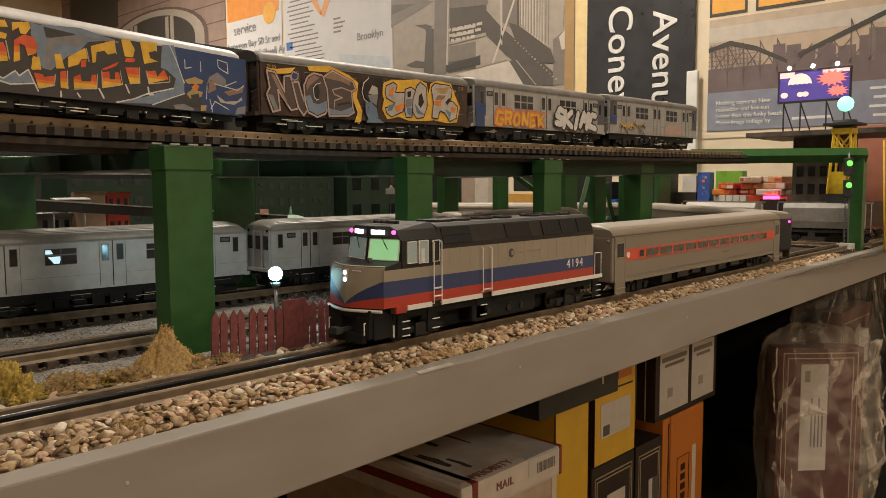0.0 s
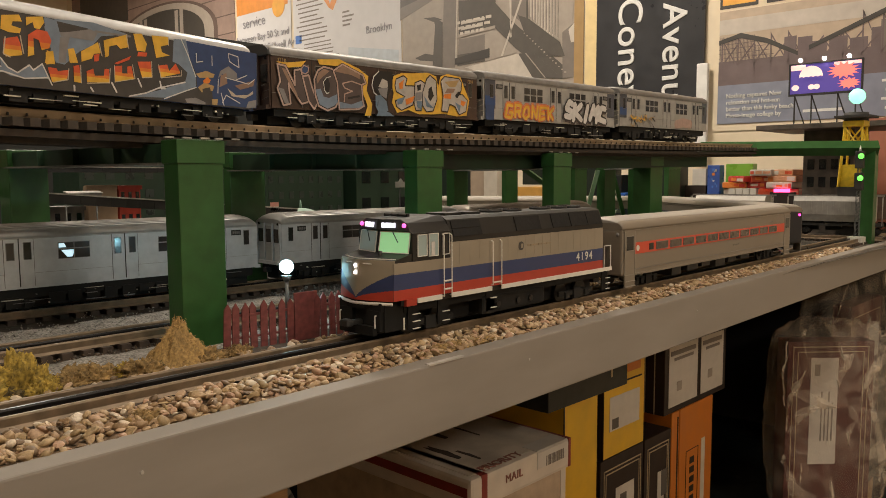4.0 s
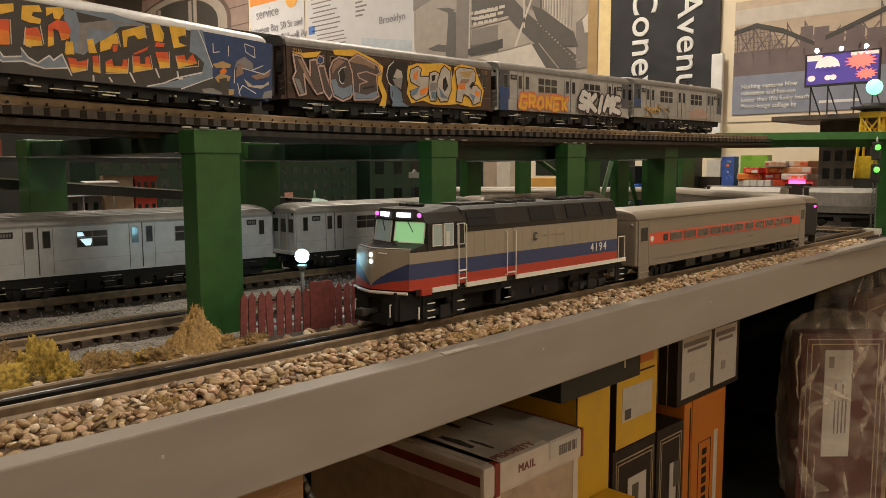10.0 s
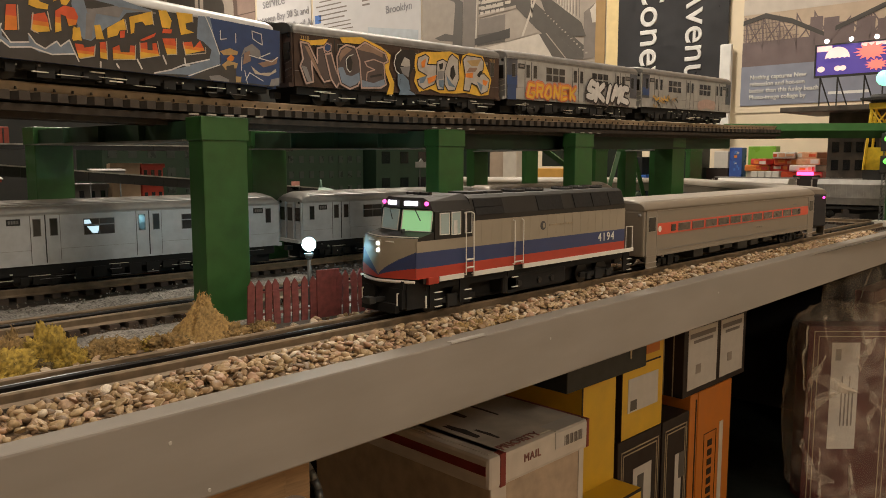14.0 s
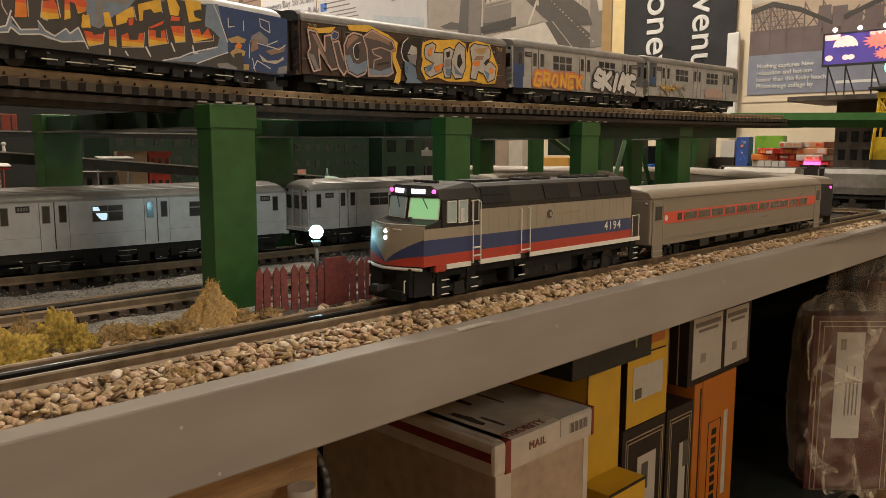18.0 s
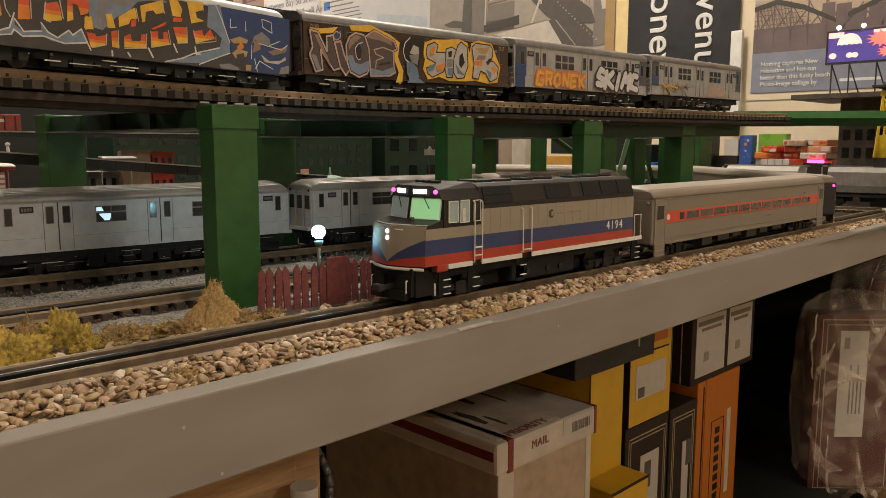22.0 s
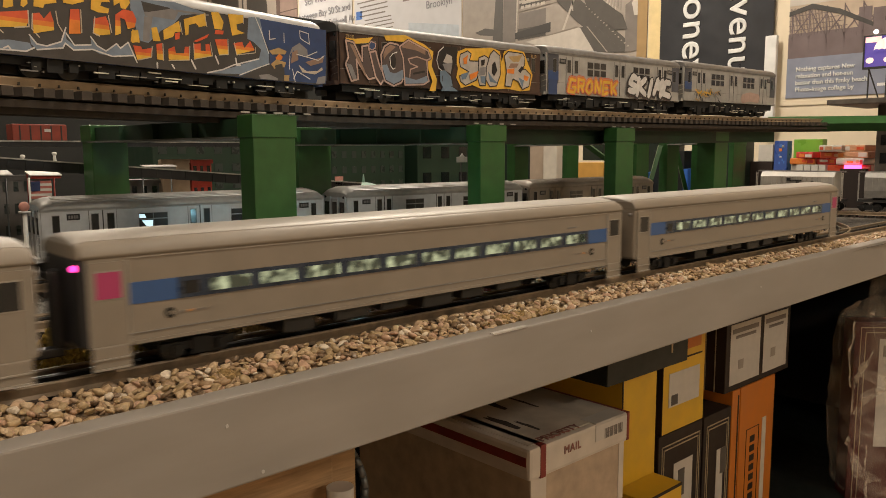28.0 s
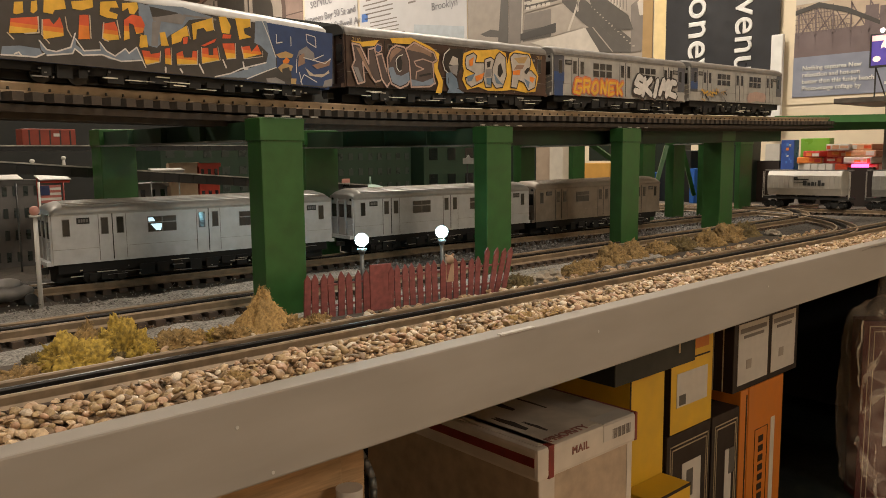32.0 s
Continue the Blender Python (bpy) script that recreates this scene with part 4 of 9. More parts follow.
for s in (-1, 1):
    bx(bm, -0.334, -0.3335 + 0.004, s * 0.017 - 0.008, s * 0.017 + 0.008, 0.008, 0.0245)
bx(bm, -0.338, -0.333, -0.021, 0.021, 0.0045, 0.012)
part("pilot", bm, LUNDER, loco)
bm = B()
bx(bm, -0.348, -0.332, -0.003, 0.003, 0.012, 0.016, bev=0.001)
bx(bm, -0.351, -0.344, -0.005, 0.005, 0.0115, 0.0175, bev=0.0015)
part("coupler", bm, BLACK, loco)
for s in (-1, 1):
    bm = B()
    for a, b in (((-0.335, s * 0.022, 0.021), (-0.3365, s * 0.022, 0.021)), ((-0.3365, s * 0.022, 0.021), (-0.3365, s * 0.022, 0.011))):
        cyl(bm, a, b, 0.0006, 6)
    part("handrail", bm, WHITETRIM, loco)
# windscreen wall in a shallow V, two panes
def veer(y):
    return -0.0085 * (1 - abs(y) / HW)


bm = B()
prof = [(-0.3050, 0.0690), (-0.3020, 0.0875), (-0.3055, 0.0888), (-0.3035, 0.0975), (-0.262, 0.0995), (-0.2588, 0.0995), (-0.2588, 0.0655), (-0.2980, 0.0655)]
rings = []
for yy, f in ((-HW + 0.001, 0), (-HW + 0.006, 0.6), (-HW + 0.012, 1), (0, 1), (HW - 0.012, 1), (HW - 0.006, 0.6), (HW - 0.001, 0)):
    rings.append([bm.verts.new((x + (veer(yy) if k < 4 else 0), yy, min(z, 0.0865 + f * 0.0135))) for k, (x, z) in enumerate(prof)])
for r, s in zip(rings, rings[1:]):
    for k in range(len(prof)):
        bm.faces.new((r[k], r[(k + 1) % len(prof)], s[(k + 1) % len(prof)], s[k]))
bm.faces.new(rings[0])
bm.faces.new(rings[-1][::-1])
bmesh.ops.recalc_face_normals(bm, faces=bm.faces[:])
part("cab_front", bm, LBLACK, loco, "black cab with slanted windscreens")


def on_screen(y, f, o=0.0):
    """A point of the windscreen wall at height share f, pushed out by o."""
    return Vector((-0.3050 + 0.0030 * f + veer(y) - o, y, 0.0690 + 0.0185 * f + 0.2 * o))


for ya, yb in ((-0.0305, -0.0022), (0.0022, 0.0305)):
    bm = B()
    va = [bm.verts.new(on_screen(y, f, 0.0003)) for y, f in ((ya, 0.03), (yb, 0.03), (yb, 0.97), (ya, 0.97))]
    hi_ = [on_screen(y, f, 0.0011) for y, f in ((ya, 0.03), (yb, 0.03), (yb, 0.97), (ya, 0.97))]
    vb = [bm.verts.new(p) for p in hi_]
    bm.faces.new(vb)
    for k in range(4):
        bm.faces.new((va[k], va[(k + 1) % 4], vb[(k + 1) % 4], vb[k]))
    bmesh.ops.recalc_face_normals(bm, faces=bm.faces[:])
    w = part("windscreen", bm, CABGLOW if ya < 0 else CABSIDE, loco, "green lit windscreen" if ya < 0 else "grey windscreen pane")
    bm = B()
    for k in range(4):
        cyl(bm, hi_[k], hi_[(k + 1) % 4], 0.0005, 6)
    part("windscreen_frame", bm, WHITETRIM, w)
    bm = B()
    m0 = on_screen((ya + yb) / 2 + 0.002, 0.97, 0.0018)
    cyl(bm, m0, on_screen((ya + yb) / 2 - 0.004, 0.5, 0.0018), 0.0004, 5)
    part("wiper", bm, BLACK, w)
    sgn = -1 if ya < 0 else 1
    bm = B()
    for k in range(4):
        yc = sgn * (0.0065 + 0.0034 * k)
        bx(bm, -0.3062 + veer(yc), -0.3048 + veer(yc), yc - 0.0013, yc + 0.0013, 0.0908, 0.0946)
    part("number_board", bm, NUMGLOW, loco, "lit white number board")
    bm = B()
    ball(bm, (-0.3052 + veer(sgn * 0.026), sgn * 0.0262, 0.0927), 0.0019, 10)
    part("marker_light", bm, MARKGLOW, loco, "glowing pink marker light")
for z in (0.0552, 0.0608):
    bm = B()
    cyl(bm, (nose_x(0, 0.7) + 0.001, 0, z), (nose_x(0, 0.7) - 0.0014, 0, z), 0.0016, 12)
    part("headlight", bm, HEADGLOW, loco, "bright white headlight")
bm = B()
bx(bm, nose_x(0, 0.7) - 0.0006, nose_x(0, 0.7) + 0.002, -0.0026, 0.0026, 0.0525, 0.0635, bev=0.0005)
part("headlight_bezel", bm, LCREAM, loco)
for yy in (-0.016, 0.006):
    bm = B()
    cyl(bm, (-0.3372 + 0.01 * abs(yy + 0.006) / HW, yy, 0.0625), (-0.3372 + 0.01 * abs(yy + 0.006) / HW, yy + 0.010, 0.0625), 0.0005, 6)
    part("handrail", bm, WHITETRIM, loco)
bm = B()
line = [(nose_x(u / 10, 1) + 0.002, HW * u / 10 * 0.95, 0.0662) for u in range(-10, 11)]
for a, b in zip(line, line[1:]):
    cyl(bm, a, b, 0.0005, 5)
part("deck_edge", bm, WHITETRIM, loco)
bm = B()
cyl(bm, (-0.318, -0.009, 0.066), (-0.318, -0.009, 0.0715), 0.0018, 10)
part("nose_fitting", bm, BLACK, loco)
# roof gear
for x, r in ((-0.232, 0.011), (-0.205, 0.011)):
    bm = B()
    bx(bm, x - r, x + r, -r * 1.1, r * 1.1, 0.0978, 0.1002, bev=0.0006)
    part("roof_hatch", bm, LBLACK, loco)
for x in (-0.165, -0.135, -0.085, -0.055, -0.03):
    bm = B()
    cyl(bm, (x, 0, 0.0975), (x, 0, 0.1004), 0.0115, 20)
    fan = part("roof_fan", bm, LBLACK, loco)
    bm = B()
    for k in range(6):
        a = math.pi * k / 6
        cyl(bm, (x - 0.0108 * math.cos(a), -0.0108 * math.sin(a), 0.1006), (x + 0.0108 * math.cos(a), 0.0108 * math.sin(a), 0.1006), 0.0004, 4)
    part("fan_guard", bm, RAILDARK, fan)
bm = B()
for k, yy in enumerate((-0.006, 0, 0.006)):
    cyl(bm, (-0.285, yy, 0.1), (-0.295 - 0.002 * k, yy, 0.1005), 0.0006, 8, 0.0013)
bx(bm, -0.286, -0.283, -0.008, 0.008, 0.0978, 0.101)
part("air_horn", bm, LBLACK, loco)
bm = B()
bx(bm, -0.012, -0.004, -0.019, 0.019, 0.03, 0.072)
part("rear_diaphragm", bm, BLACK, loco)
bm = B()
bx(bm, -0.0165, 0.002, -0.021, 0.021, 0.071, 0.0735, bev=0.0008)
part("rear_hood", bm, BLACK, loco)
for e in (-0.278, -0.055):
    truck(loco, e, 0.0105, 0.036, 0.052)

# ---- coaches ----
COACH = mat("beige_grey_coach_paint", (0.222, 0.186, 0.143), 0.5, 0.0, var=0.05, scale=50, bump=0.02)
CROOF = mat("grey_beige_coach_roof", (0.30, 0.27, 0.225), 0.40, 0.1, var=0.08, scale=50, bump=0.02)
CRED = mat("orange_red_stripe", (0.62, 0.075, 0.035), 0.4, var=0.06, scale=60, bump=0)
CBLUE = mat("blue_coach_stripe", (0.03, 0.085, 0.23), 0.4, var=0.06, scale=60, bump=0)
BELLOWS = mat("black_rubber_bellows", (0.02, 0.018, 0.018), 0.6, var=0.2, scale=90)
TAILRED = glow("red_tail_light", (1.0, 0.05, 0.35), 3.5)
TAILDIM = glow("dim_red_door_glow", (0.22, 0.018, 0.055), 0.35)


def lit_window(name):
    """A lit window with seats and people-free shapes behind the glass: uneven bright and dim patches."""
    m = bpy.data.materials.new(name)
    m.use_nodes = True
    nt = m.node_tree
    b = nt.nodes["Principled BSDF"]
    b.inputs["Base Color"].default_value = (0.03, 0.04, 0.035, 1)
    b.inputs["Roughness"].default_value = 0.15
    co, no, mr = nt.nodes.new("ShaderNodeTexCoord"), nt.nodes.new("ShaderNodeTexNoise"), nt.nodes.new("ShaderNodeMapRange")
    no.inputs["Scale"].default_value = 130
    nt.links.new(co.outputs["Object"], no.inputs[0])
    nt.links.new(no.outputs[0], mr.inputs[0])
    mr.inputs[1].default_value, mr.inputs[2].default_value, mr.inputs[3].default_value, mr.inputs[4].default_value = 0.44, 0.72, 0.03, 0.62
    nt.links.new(mr.outputs[0], b.inputs["Emission Strength"])
    b.inputs["Emission Color"].default_value = (0.74, 0.78, 0.46, 1)
    return m


CWIN = lit_window("lit_coach_window")
WINGREY = mat("grey_brown_window", (0.10, 0.075, 0.06), 0.2, scale=120, var=0.4, bump=0)
CL = 0.528
TANB2 = mat("faded_orange_print", (0.45, 0.22, 0.08), 0.5, scale=90, bump=0)
WARMGREY = mat("worn_grey_print", (0.19, 0.165, 0.14), 0.5, scale=90, bump=0)
STRIPEDARK = mat("dark_slate_window_band", (0.022, 0.035, 0.06), 0.3, var=0.1, scale=60, bump=0)
# paler than COACH: the light falling on the roof is in its colour
COACHTOP = mat("toplit_pale_coach_roof", (0.38, 0.35, 0.31), 0.45, 0.05, var=0.08, scale=50, bump=0.02)


def coach(stripe, label, lit, lights):
    c = thing("passenger_coach", Matrix(), label, "passenger coach", "commuter coaches")
    h = CL / 2
    bm = B()
    prism(bm, [(-HW, 0.0185), (HW, 0.0185), (HW, 0.0715), (-HW, 0.0715)], -h + 0.004, h - 0.004)
    part("body", bm, COACH, c)
    # curved shoulders, then a flat pale roof sheet with a crisp edge
    half = [(HW + 0.0003, 0.0712), (HW + 0.0002, 0.0735), (HW - 0.0010, 0.0765), (HW - 0.0034, 0.0792), (HW - 0.0068, 0.0808)]
    crown = [(HW - 0.0068, 0.0808), (HW - 0.0072, 0.0814), (0.0180, 0.0832), (0.009, 0.0842), (0, 0.0845)]
    for nm, prof, m in (("roof_shoulder", [(-y, z) for y, z in half] + half[::-1], COACH), ("roof", [(-y, z) for y, z in crown] + crown[-2::-1], COACHTOP)):
        bm = B()
        rings = []
        for x, f in ((-h, 0.80), (-h + 0.0025, 0.92), (-h + 0.007, 1), (h - 0.007, 1), (h - 0.0025, 0.92), (h, 0.80)):
            rings.append([bm.verts.new((x, y * (0.9 + 0.1 * f), 0.0708 + (z - 0.0708) * f)) for y, z in prof])
        n = len(prof)
        for r, q in zip(rings, rings[1:]):
            for k in range(n):
                bm.faces.new((r[k], r[(k + 1) % n], q[(k + 1) % n], q[k])).smooth = k < n - 1
        bm.faces.new(rings[0])
        bm.faces.new(rings[-1][::-1])
        bmesh.ops.recalc_face_normals(bm, faces=bm.faces[:])
        part(nm, bm, m, c)
    for side in (-1, 1):
        y = side * HW

        def slab(xa, xb, za, zb, t, m, nm, parent=c, lab="", bev=0):
            bm = B()
            bx(bm, xa, xb, min(y - side * 0.0005, y + side * t), max(y - side * 0.0005, y + side * t), za, zb, bev=bev)
            return part(nm, bm, m, parent, lab)
        slab(-h + 0.0275, h - 0.0275, 0.0423, 0.0555, 0.0004, stripe, "stripe", lab="coloured window stripe")
        if lit:
            slab(-h + 0.0575, h - 0.0575, 0.0423, 0.0555, 0.0007, STRIPEDARK, "window_band", lab="dark band round the windows")
        slab(-h + 0.0275, h - 0.0275, 0.0245, 0.0250, 0.0006, ROOFGREY, "side_moulding")
        slab(-h + 0.0275, h - 0.0275, 0.0700, 0.0705, 0.0006, CROOF, "roof_gutter")
        slab(-h + 0.0285, h - 0.0285, 0.0180, 0.0200, 0.0009, COACH, "side_sill")
        for k in range(11):
            x = -h + 0.0925 + k * 0.0357
            w = slab(x - 0.0143, x + 0.0143, 0.0448, 0.0530, 0.0010, CWIN if lit else WINGREY, "window", bev=0)
            bm = B()
            for q in ((x - 0.0148, x + 0.0148, 0.0443, 0.0448), (x - 0.0148, x + 0.0148, 0.0530, 0.0535), (x - 0.0148, x - 0.0143, 0.0448, 0.0530), (x + 0.0143, x + 0.0148, 0.0448, 0.0530)):
                bx(bm, q[0], q[1], min(y, y + side * 0.0012), max(y, y + side * 0.0012), q[2], q[3])
            part("window_frame", bm, STRIPEDARK if lit else ROOFGREY, w)
        for e in (-1, 1):
            slab(e * (h - 0.066) - 0.0048, e * (h - 0.066) + 0.0048, 0.0450, 0.0528, 0.0010, BLACKGLASS, "small_window")
            xd = e * (h - 0.0158)
            door = slab(xd - 0.0106, xd + 0.0106, 0.0195, 0.0690, 0.0007, COACH, "door")
            dm = TAILDIM if (lights == 1 and e < 0) or (lights == 2 and e > 0) else BLACKGLASS
            slab(xd - 0.0080, xd + 0.0080, 0.0466, 0.0640, 0.0009, CROOF, "window_gasket", door)
            slab(xd - 0.0072, xd + 0.0072, 0.0475, 0.0631, 0.0012, dm, "door_window", door)
            slab(xd - 0.0119, xd - 0.0108, 0.0195, 0.0690, 0.0010, CROOF, "door_post", door)
            slab(xd + 0.0108, xd + 0.0119, 0.0195, 0.0690, 0.0010, CROOF, "door_post", door)
            steps = slab(xd - 0.0112, xd + 0.0112, 0.0051, 0.0195, 0.0012, COACH, "door_steps", bev=0.0008)
            slab(xd - 0.0112, xd + 0.0112, 0.0055, 0.0066, 0.0022, CROOF, "step_edge", steps)
            slab(xd - 0.0112, xd + 0.0112, 0.0115, 0.0124, 0.0020, CROOF, "step_edge", steps)
            if stripe is CRED:
                continue
            xe = e * (h - 0.052)
            bm = B()
            cyl(bm, (xe, y, 0.0342), (xe, y + side * 0.0006, 0.0342), 0.0034, 16)
            em = part("emblem", bm, BLACKGLASS, c, "small round dark emblem")
            bm = B()
            cyl(bm, (xe + 0.0007, y, 0.0342), (xe + 0.0007, y + side * 0.0009, 0.0342), 0.0015, 12)
            part("emblem_centre", bm, COACH, em)
            for k in range(4):
                xb = xe + (0.0058 + k * 0.0052 if e < 0 else -0.0098 - k * 0.0052)
                slab(xb, xb + 0.0040, 0.0334, 0.0346, 0.0005, TANB2 if k == 1 else WARMGREY, "lettering_bar")
        if stripe is CRED:
            bm = B()
            cyl(bm, (-h + 0.034, y, 0.0489), (-h + 0.034, y + side * 0.0009, 0.0489), 0.0034, 16)
            part("emblem", bm, WHITETRIM, c, "small round white emblem")
            for k in range(4):
                slab(0.040 + k * 0.0062, 0.0450 + k * 0.0062, 0.0335, 0.0348, 0.0005, WARMGREY, "lettering_bar")
        for k in range(3):
            slab(h - 0.088 + k * 0.0042, h - 0.0847 + k * 0.0042, 0.0592, 0.0606, 0.0005, ROOFGREY, "number_bar")
    for e in (-1, 1):
        x = e * h
        bm = B()
        bx(bm, min(x - e * 0.006, x), max(x - e * 0.006, x), -HW + 0.0006, HW - 0.0006, 0.0190, 0.0712, bev=0.0024)
        # second coach's front end is coloured black for the shadow on it
        part("end_wall", bm, BELLOWS if lights == 1 and e < 0 else COACH, c)
        bm = B()
        bx(bm, min(x, x + e * 0.0075), max(x, x + e * 0.0062), -0.0055, 0.0055, 0.0165, 0.062, bev=0.001)
        for k in range(4):
            xx = x + e * (0.0008 + 0.0014 * k)
            bx(bm, min(xx, xx + e * 0.0008), max(xx, xx + e * 0.0008), -0.0062, 0.0062, 0.0165, 0.063)
        part("bellows", bm, BELLOWS, c, "black rubber gangway bellows")
        for yy in (-0.0275, 0.0275):
            bm = B()
            ball(bm, (x + e * 0.0005, yy, 0.0660), 0.0021, 10)
            part("marker_light", bm, TAILRED if (lights == 1 and e < 0 and yy < 0) or (lights == 2 and e > 0) else ROOFGREY, c, "small round end marker light")
        truck(c, e * 0.190, 0.0095, 0.03, 0.05)
        bm = B()
        bx(bm, min(x, x + e * 0.013), max(x, x + e * 0.013), -0.004, 0.004, 0.0105, 0.0165, bev=0.001)
        part("coupler", bm, RAILDARK, c)
    bm = B()
    bx(bm, -h * 0.97, h * 0.97, -0.024, 0.024, 0.0150, 0.0190)
    part("underframe", bm, BLACK, c)
    for k in range(6):
        bm = B()
        xa = -0.128 + k * 0.043
        bx(bm, xa, xa + 0.026 + 0.006 * (k % 2), -0.026, 0.026, 0.006 + 0.002 * (k % 3), 0.0165, bev=0.001)
        part("equipment_box", bm, BLACK, c)
    return c


coaches = [coach(CRED, "grey-beige commuter coach with red window stripe", False, 0), coach(CBLUE, "grey-beige commuter coach with blue window stripe and lit windows", True, 1), coach(CBLUE, "last grey-beige coach with blue stripe and red tail lights", True, 2)]
COACH_S = [0.2896 + 0.550 * k for k in range(3)]


# ---- graffiti on the elevated cars ----
def paint(name, color, rough=0.45):
    return mat(name, color, rough, var=0.12, scale=140, bump=0)


GR = [paint("paint_charcoal", (0.055, 0.050, 0.048)), paint("paint_orange", (0.70, 0.21, 0.03)), paint("paint_yellow", (0.72, 0.42, 0.05)), paint("paint_red", (0.64, 0.10, 0.035)),
      paint("paint_pale_blue", (0.26, 0.38, 0.50)), paint("paint_white", (0.62, 0.60, 0.58)), paint("paint_blue", (0.032, 0.06, 0.15)), paint("paint_pink", (0.46, 0.32, 0.27)),
      paint("paint_tan", (0.42, 0.28, 0.12)), paint("paint_black", (0.018, 0.016, 0.016)), paint("paint_grey", (0.22, 0.21, 0.21)), paint("paint_slate_blue", (0.19, 0.24, 0.31)),
      paint("paint_cream", (0.50, 0.43, 0.34)), paint("paint_dusty_brown", (0.27, 0.17, 0.12)), paint("paint_dark_brown", (0.085, 0.062, 0.058)), paint("paint_steel_blue", (0.14, 0.20, 0.27)), paint("paint_off_white", (0.44, 0.40, 0.36))]
CH, OR, YE, RE, PB, WH, BU, PI, TA, BK, GY, SL, CR, TN, BR, SB, PALE = range(17)

GLYPH = {
    "E": [[(1, 1), (0, 1), (0, 0), (1, 0)], [(0, 0.5), (0.8, 0.5)]],
    "L": [[(0, 1), (0, 0), (1, 0.05)]],
    "I": [[(0.5, 1), (0.45, 0)]],
    "C": [[(1, 0.9), (0.1, 0.95), (0, 0.1), (1, 0)]],
    "Z": [[(0, 1), (1, 0.95), (0.1, 0.1), (1, 0)]],
    "T": [[(0, 1), (1, 1)], [(0.5, 1), (0.5, 0)]],
    "R": [[(0, 0), (0, 1), (0.9, 0.95), (0.85, 0.55), (0.1, 0.5)], [(0.4, 0.5), (1, 0)]],
    "N": [[(0, 0), (0.05, 1), (0.9, 0), (1, 1)]],
    "S": [[(1, 0.9), (0.3, 1), (0, 0.7), (0.9, 0.4), (0.8, 0.05), (0, 0.1)]],
    "O": [[(0.5, 1), (0.05, 0.75), (0, 0.25), (0.5, 0), (1, 0.25), (0.95, 0.75), (0.5, 1)]],
    "K": [[(0, 1), (0, 0)], [(1, 1), (0.1, 0.5), (1, 0)]],
    "M": [[(0, 0), (0.1, 1), (0.5, 0.4), (0.9, 1), (1, 0)]],
    "G": [[(1, 0.9), (0.1, 0.95), (0, 0.1), (1, 0), (1, 0.45), (0.6, 0.45)]],
    "P": [[(0, 0), (0, 1), (0.9, 0.95), (0.9, 0.5), (0, 0.45)]],
}


def word(bm, shapes, x, z, w, h, gap, layers, y, lean=0.0, wob=0.0, seed=1, fills=()):
    """Painted letter-like shapes; layers: (width, material, dz) from below to above, each a touch prouder."""
    rnd = random.Random(seed)
    for ch in shapes:
        jig = [(rnd.uniform(-wob, wob), rnd.uniform(-wob, wob)) for _ in range(12)]
        for n, (lw, mi, dz) in enumerate(layers):
            for pl in GLYPH[ch]:
                pts = [(x + (px + lean * (pz - 0.5)) * w + jig[i % 12][0], z + pz * h + jig[i % 12][1] + dz) for i, (px, pz) in enumerate(pl)]
                if fills and n == len(layers) - 1:
                    for i in range(len(pts) - 1):
                        stroke(bm, pts[i : i + 2], lw, y - 0.00012 * n - 0.00001 * i, rnd.choice(fills), 5)
                else:
                    stroke(bm, pts, lw, y - 0.00012 * n, mi, 5)
        x += w + gap


YS = -0.058 / 2 - 0.0012


def area(bm, mi, layer, *pts):
    """A painted patch on a car side; points in millimetres along and up the car."""
    area.n = (area.n + 1) % 9
    patch(bm, [(x / 1000, z / 1000) for x, z in pts], YS - 0.00010 * layer - 0.000008 * area.n, mi)


area.n = 0


def line(bm, mi, layer, width, *pts):
    area.n = (area.n + 1) % 9
    stroke(bm, [(x / 1000, z / 1000) for x, z in pts], width / 1000, YS - 0.00010 * layer - 0.000008 * area.n, mi, 6)


def fade(bm, layer, *pts):
    """A letter shape sprayed red above, orange in the middle and yellow below, with ragged seams."""
    lo, hi = min(p[1] for p in pts), max(p[1] for p in pts)
    for k, (mi, share) in enumerate(((RE, 2.0), (OR, 0.56), (YE, 0.36))):
        cut, out = lo + (hi - lo) * share, []
        for (ax, az), (bx_, bz) in zip(pts, pts[1:] + pts[:1]):
            if az <= cut:
                out.append((ax, az))
            if (az - cut) * (bz - cut) < 0:
                f = (cut - az) / (bz - az)
                out.append((ax + (bx_ - ax) * f, cut))
        if len(out) > 2:
            area(bm, mi, layer + 0.3 * k, *out)


# first car: charcoal field with sprayed block letters, slate swooshes and a dark blue end
bm = B()
patch(bm, [(-0.16, 0.0235), (0.16, 0.0235), (0.16, 0.0768), (-0.16, 0.0768)], YS, 0)
part("painted_field", bm, GR[CH], up_cars[0], "charcoal painted side field")
bm = B()
area(bm, SL, 1, (-154, 31.8), (-142, 33.5), (-128, 32.8), (-126, 28.3), (-132, 26.3), (-155, 26.3))
area(bm, SL, 1, (-128, 38.5), (-123, 32.6), (-116, 31.9), (-105, 36.2), (-101, 46.8), (-101, 38.7), (-95, 34.3), (-82, 36.5), (-82, 42.5), (-77, 36.3), (-70, 32.9), (-61, 39.7), (-58, 36.5), (-51, 41.8), (-46, 31.1), (-55, 31.9), (-65, 29.7), (-75, 30.4), (-81, 33.2), (-87, 31.6), (-96, 31.2), (-102, 35.5), (-104, 31.9), (-116, 29.6), (-123, 28.6), (-127, 32))
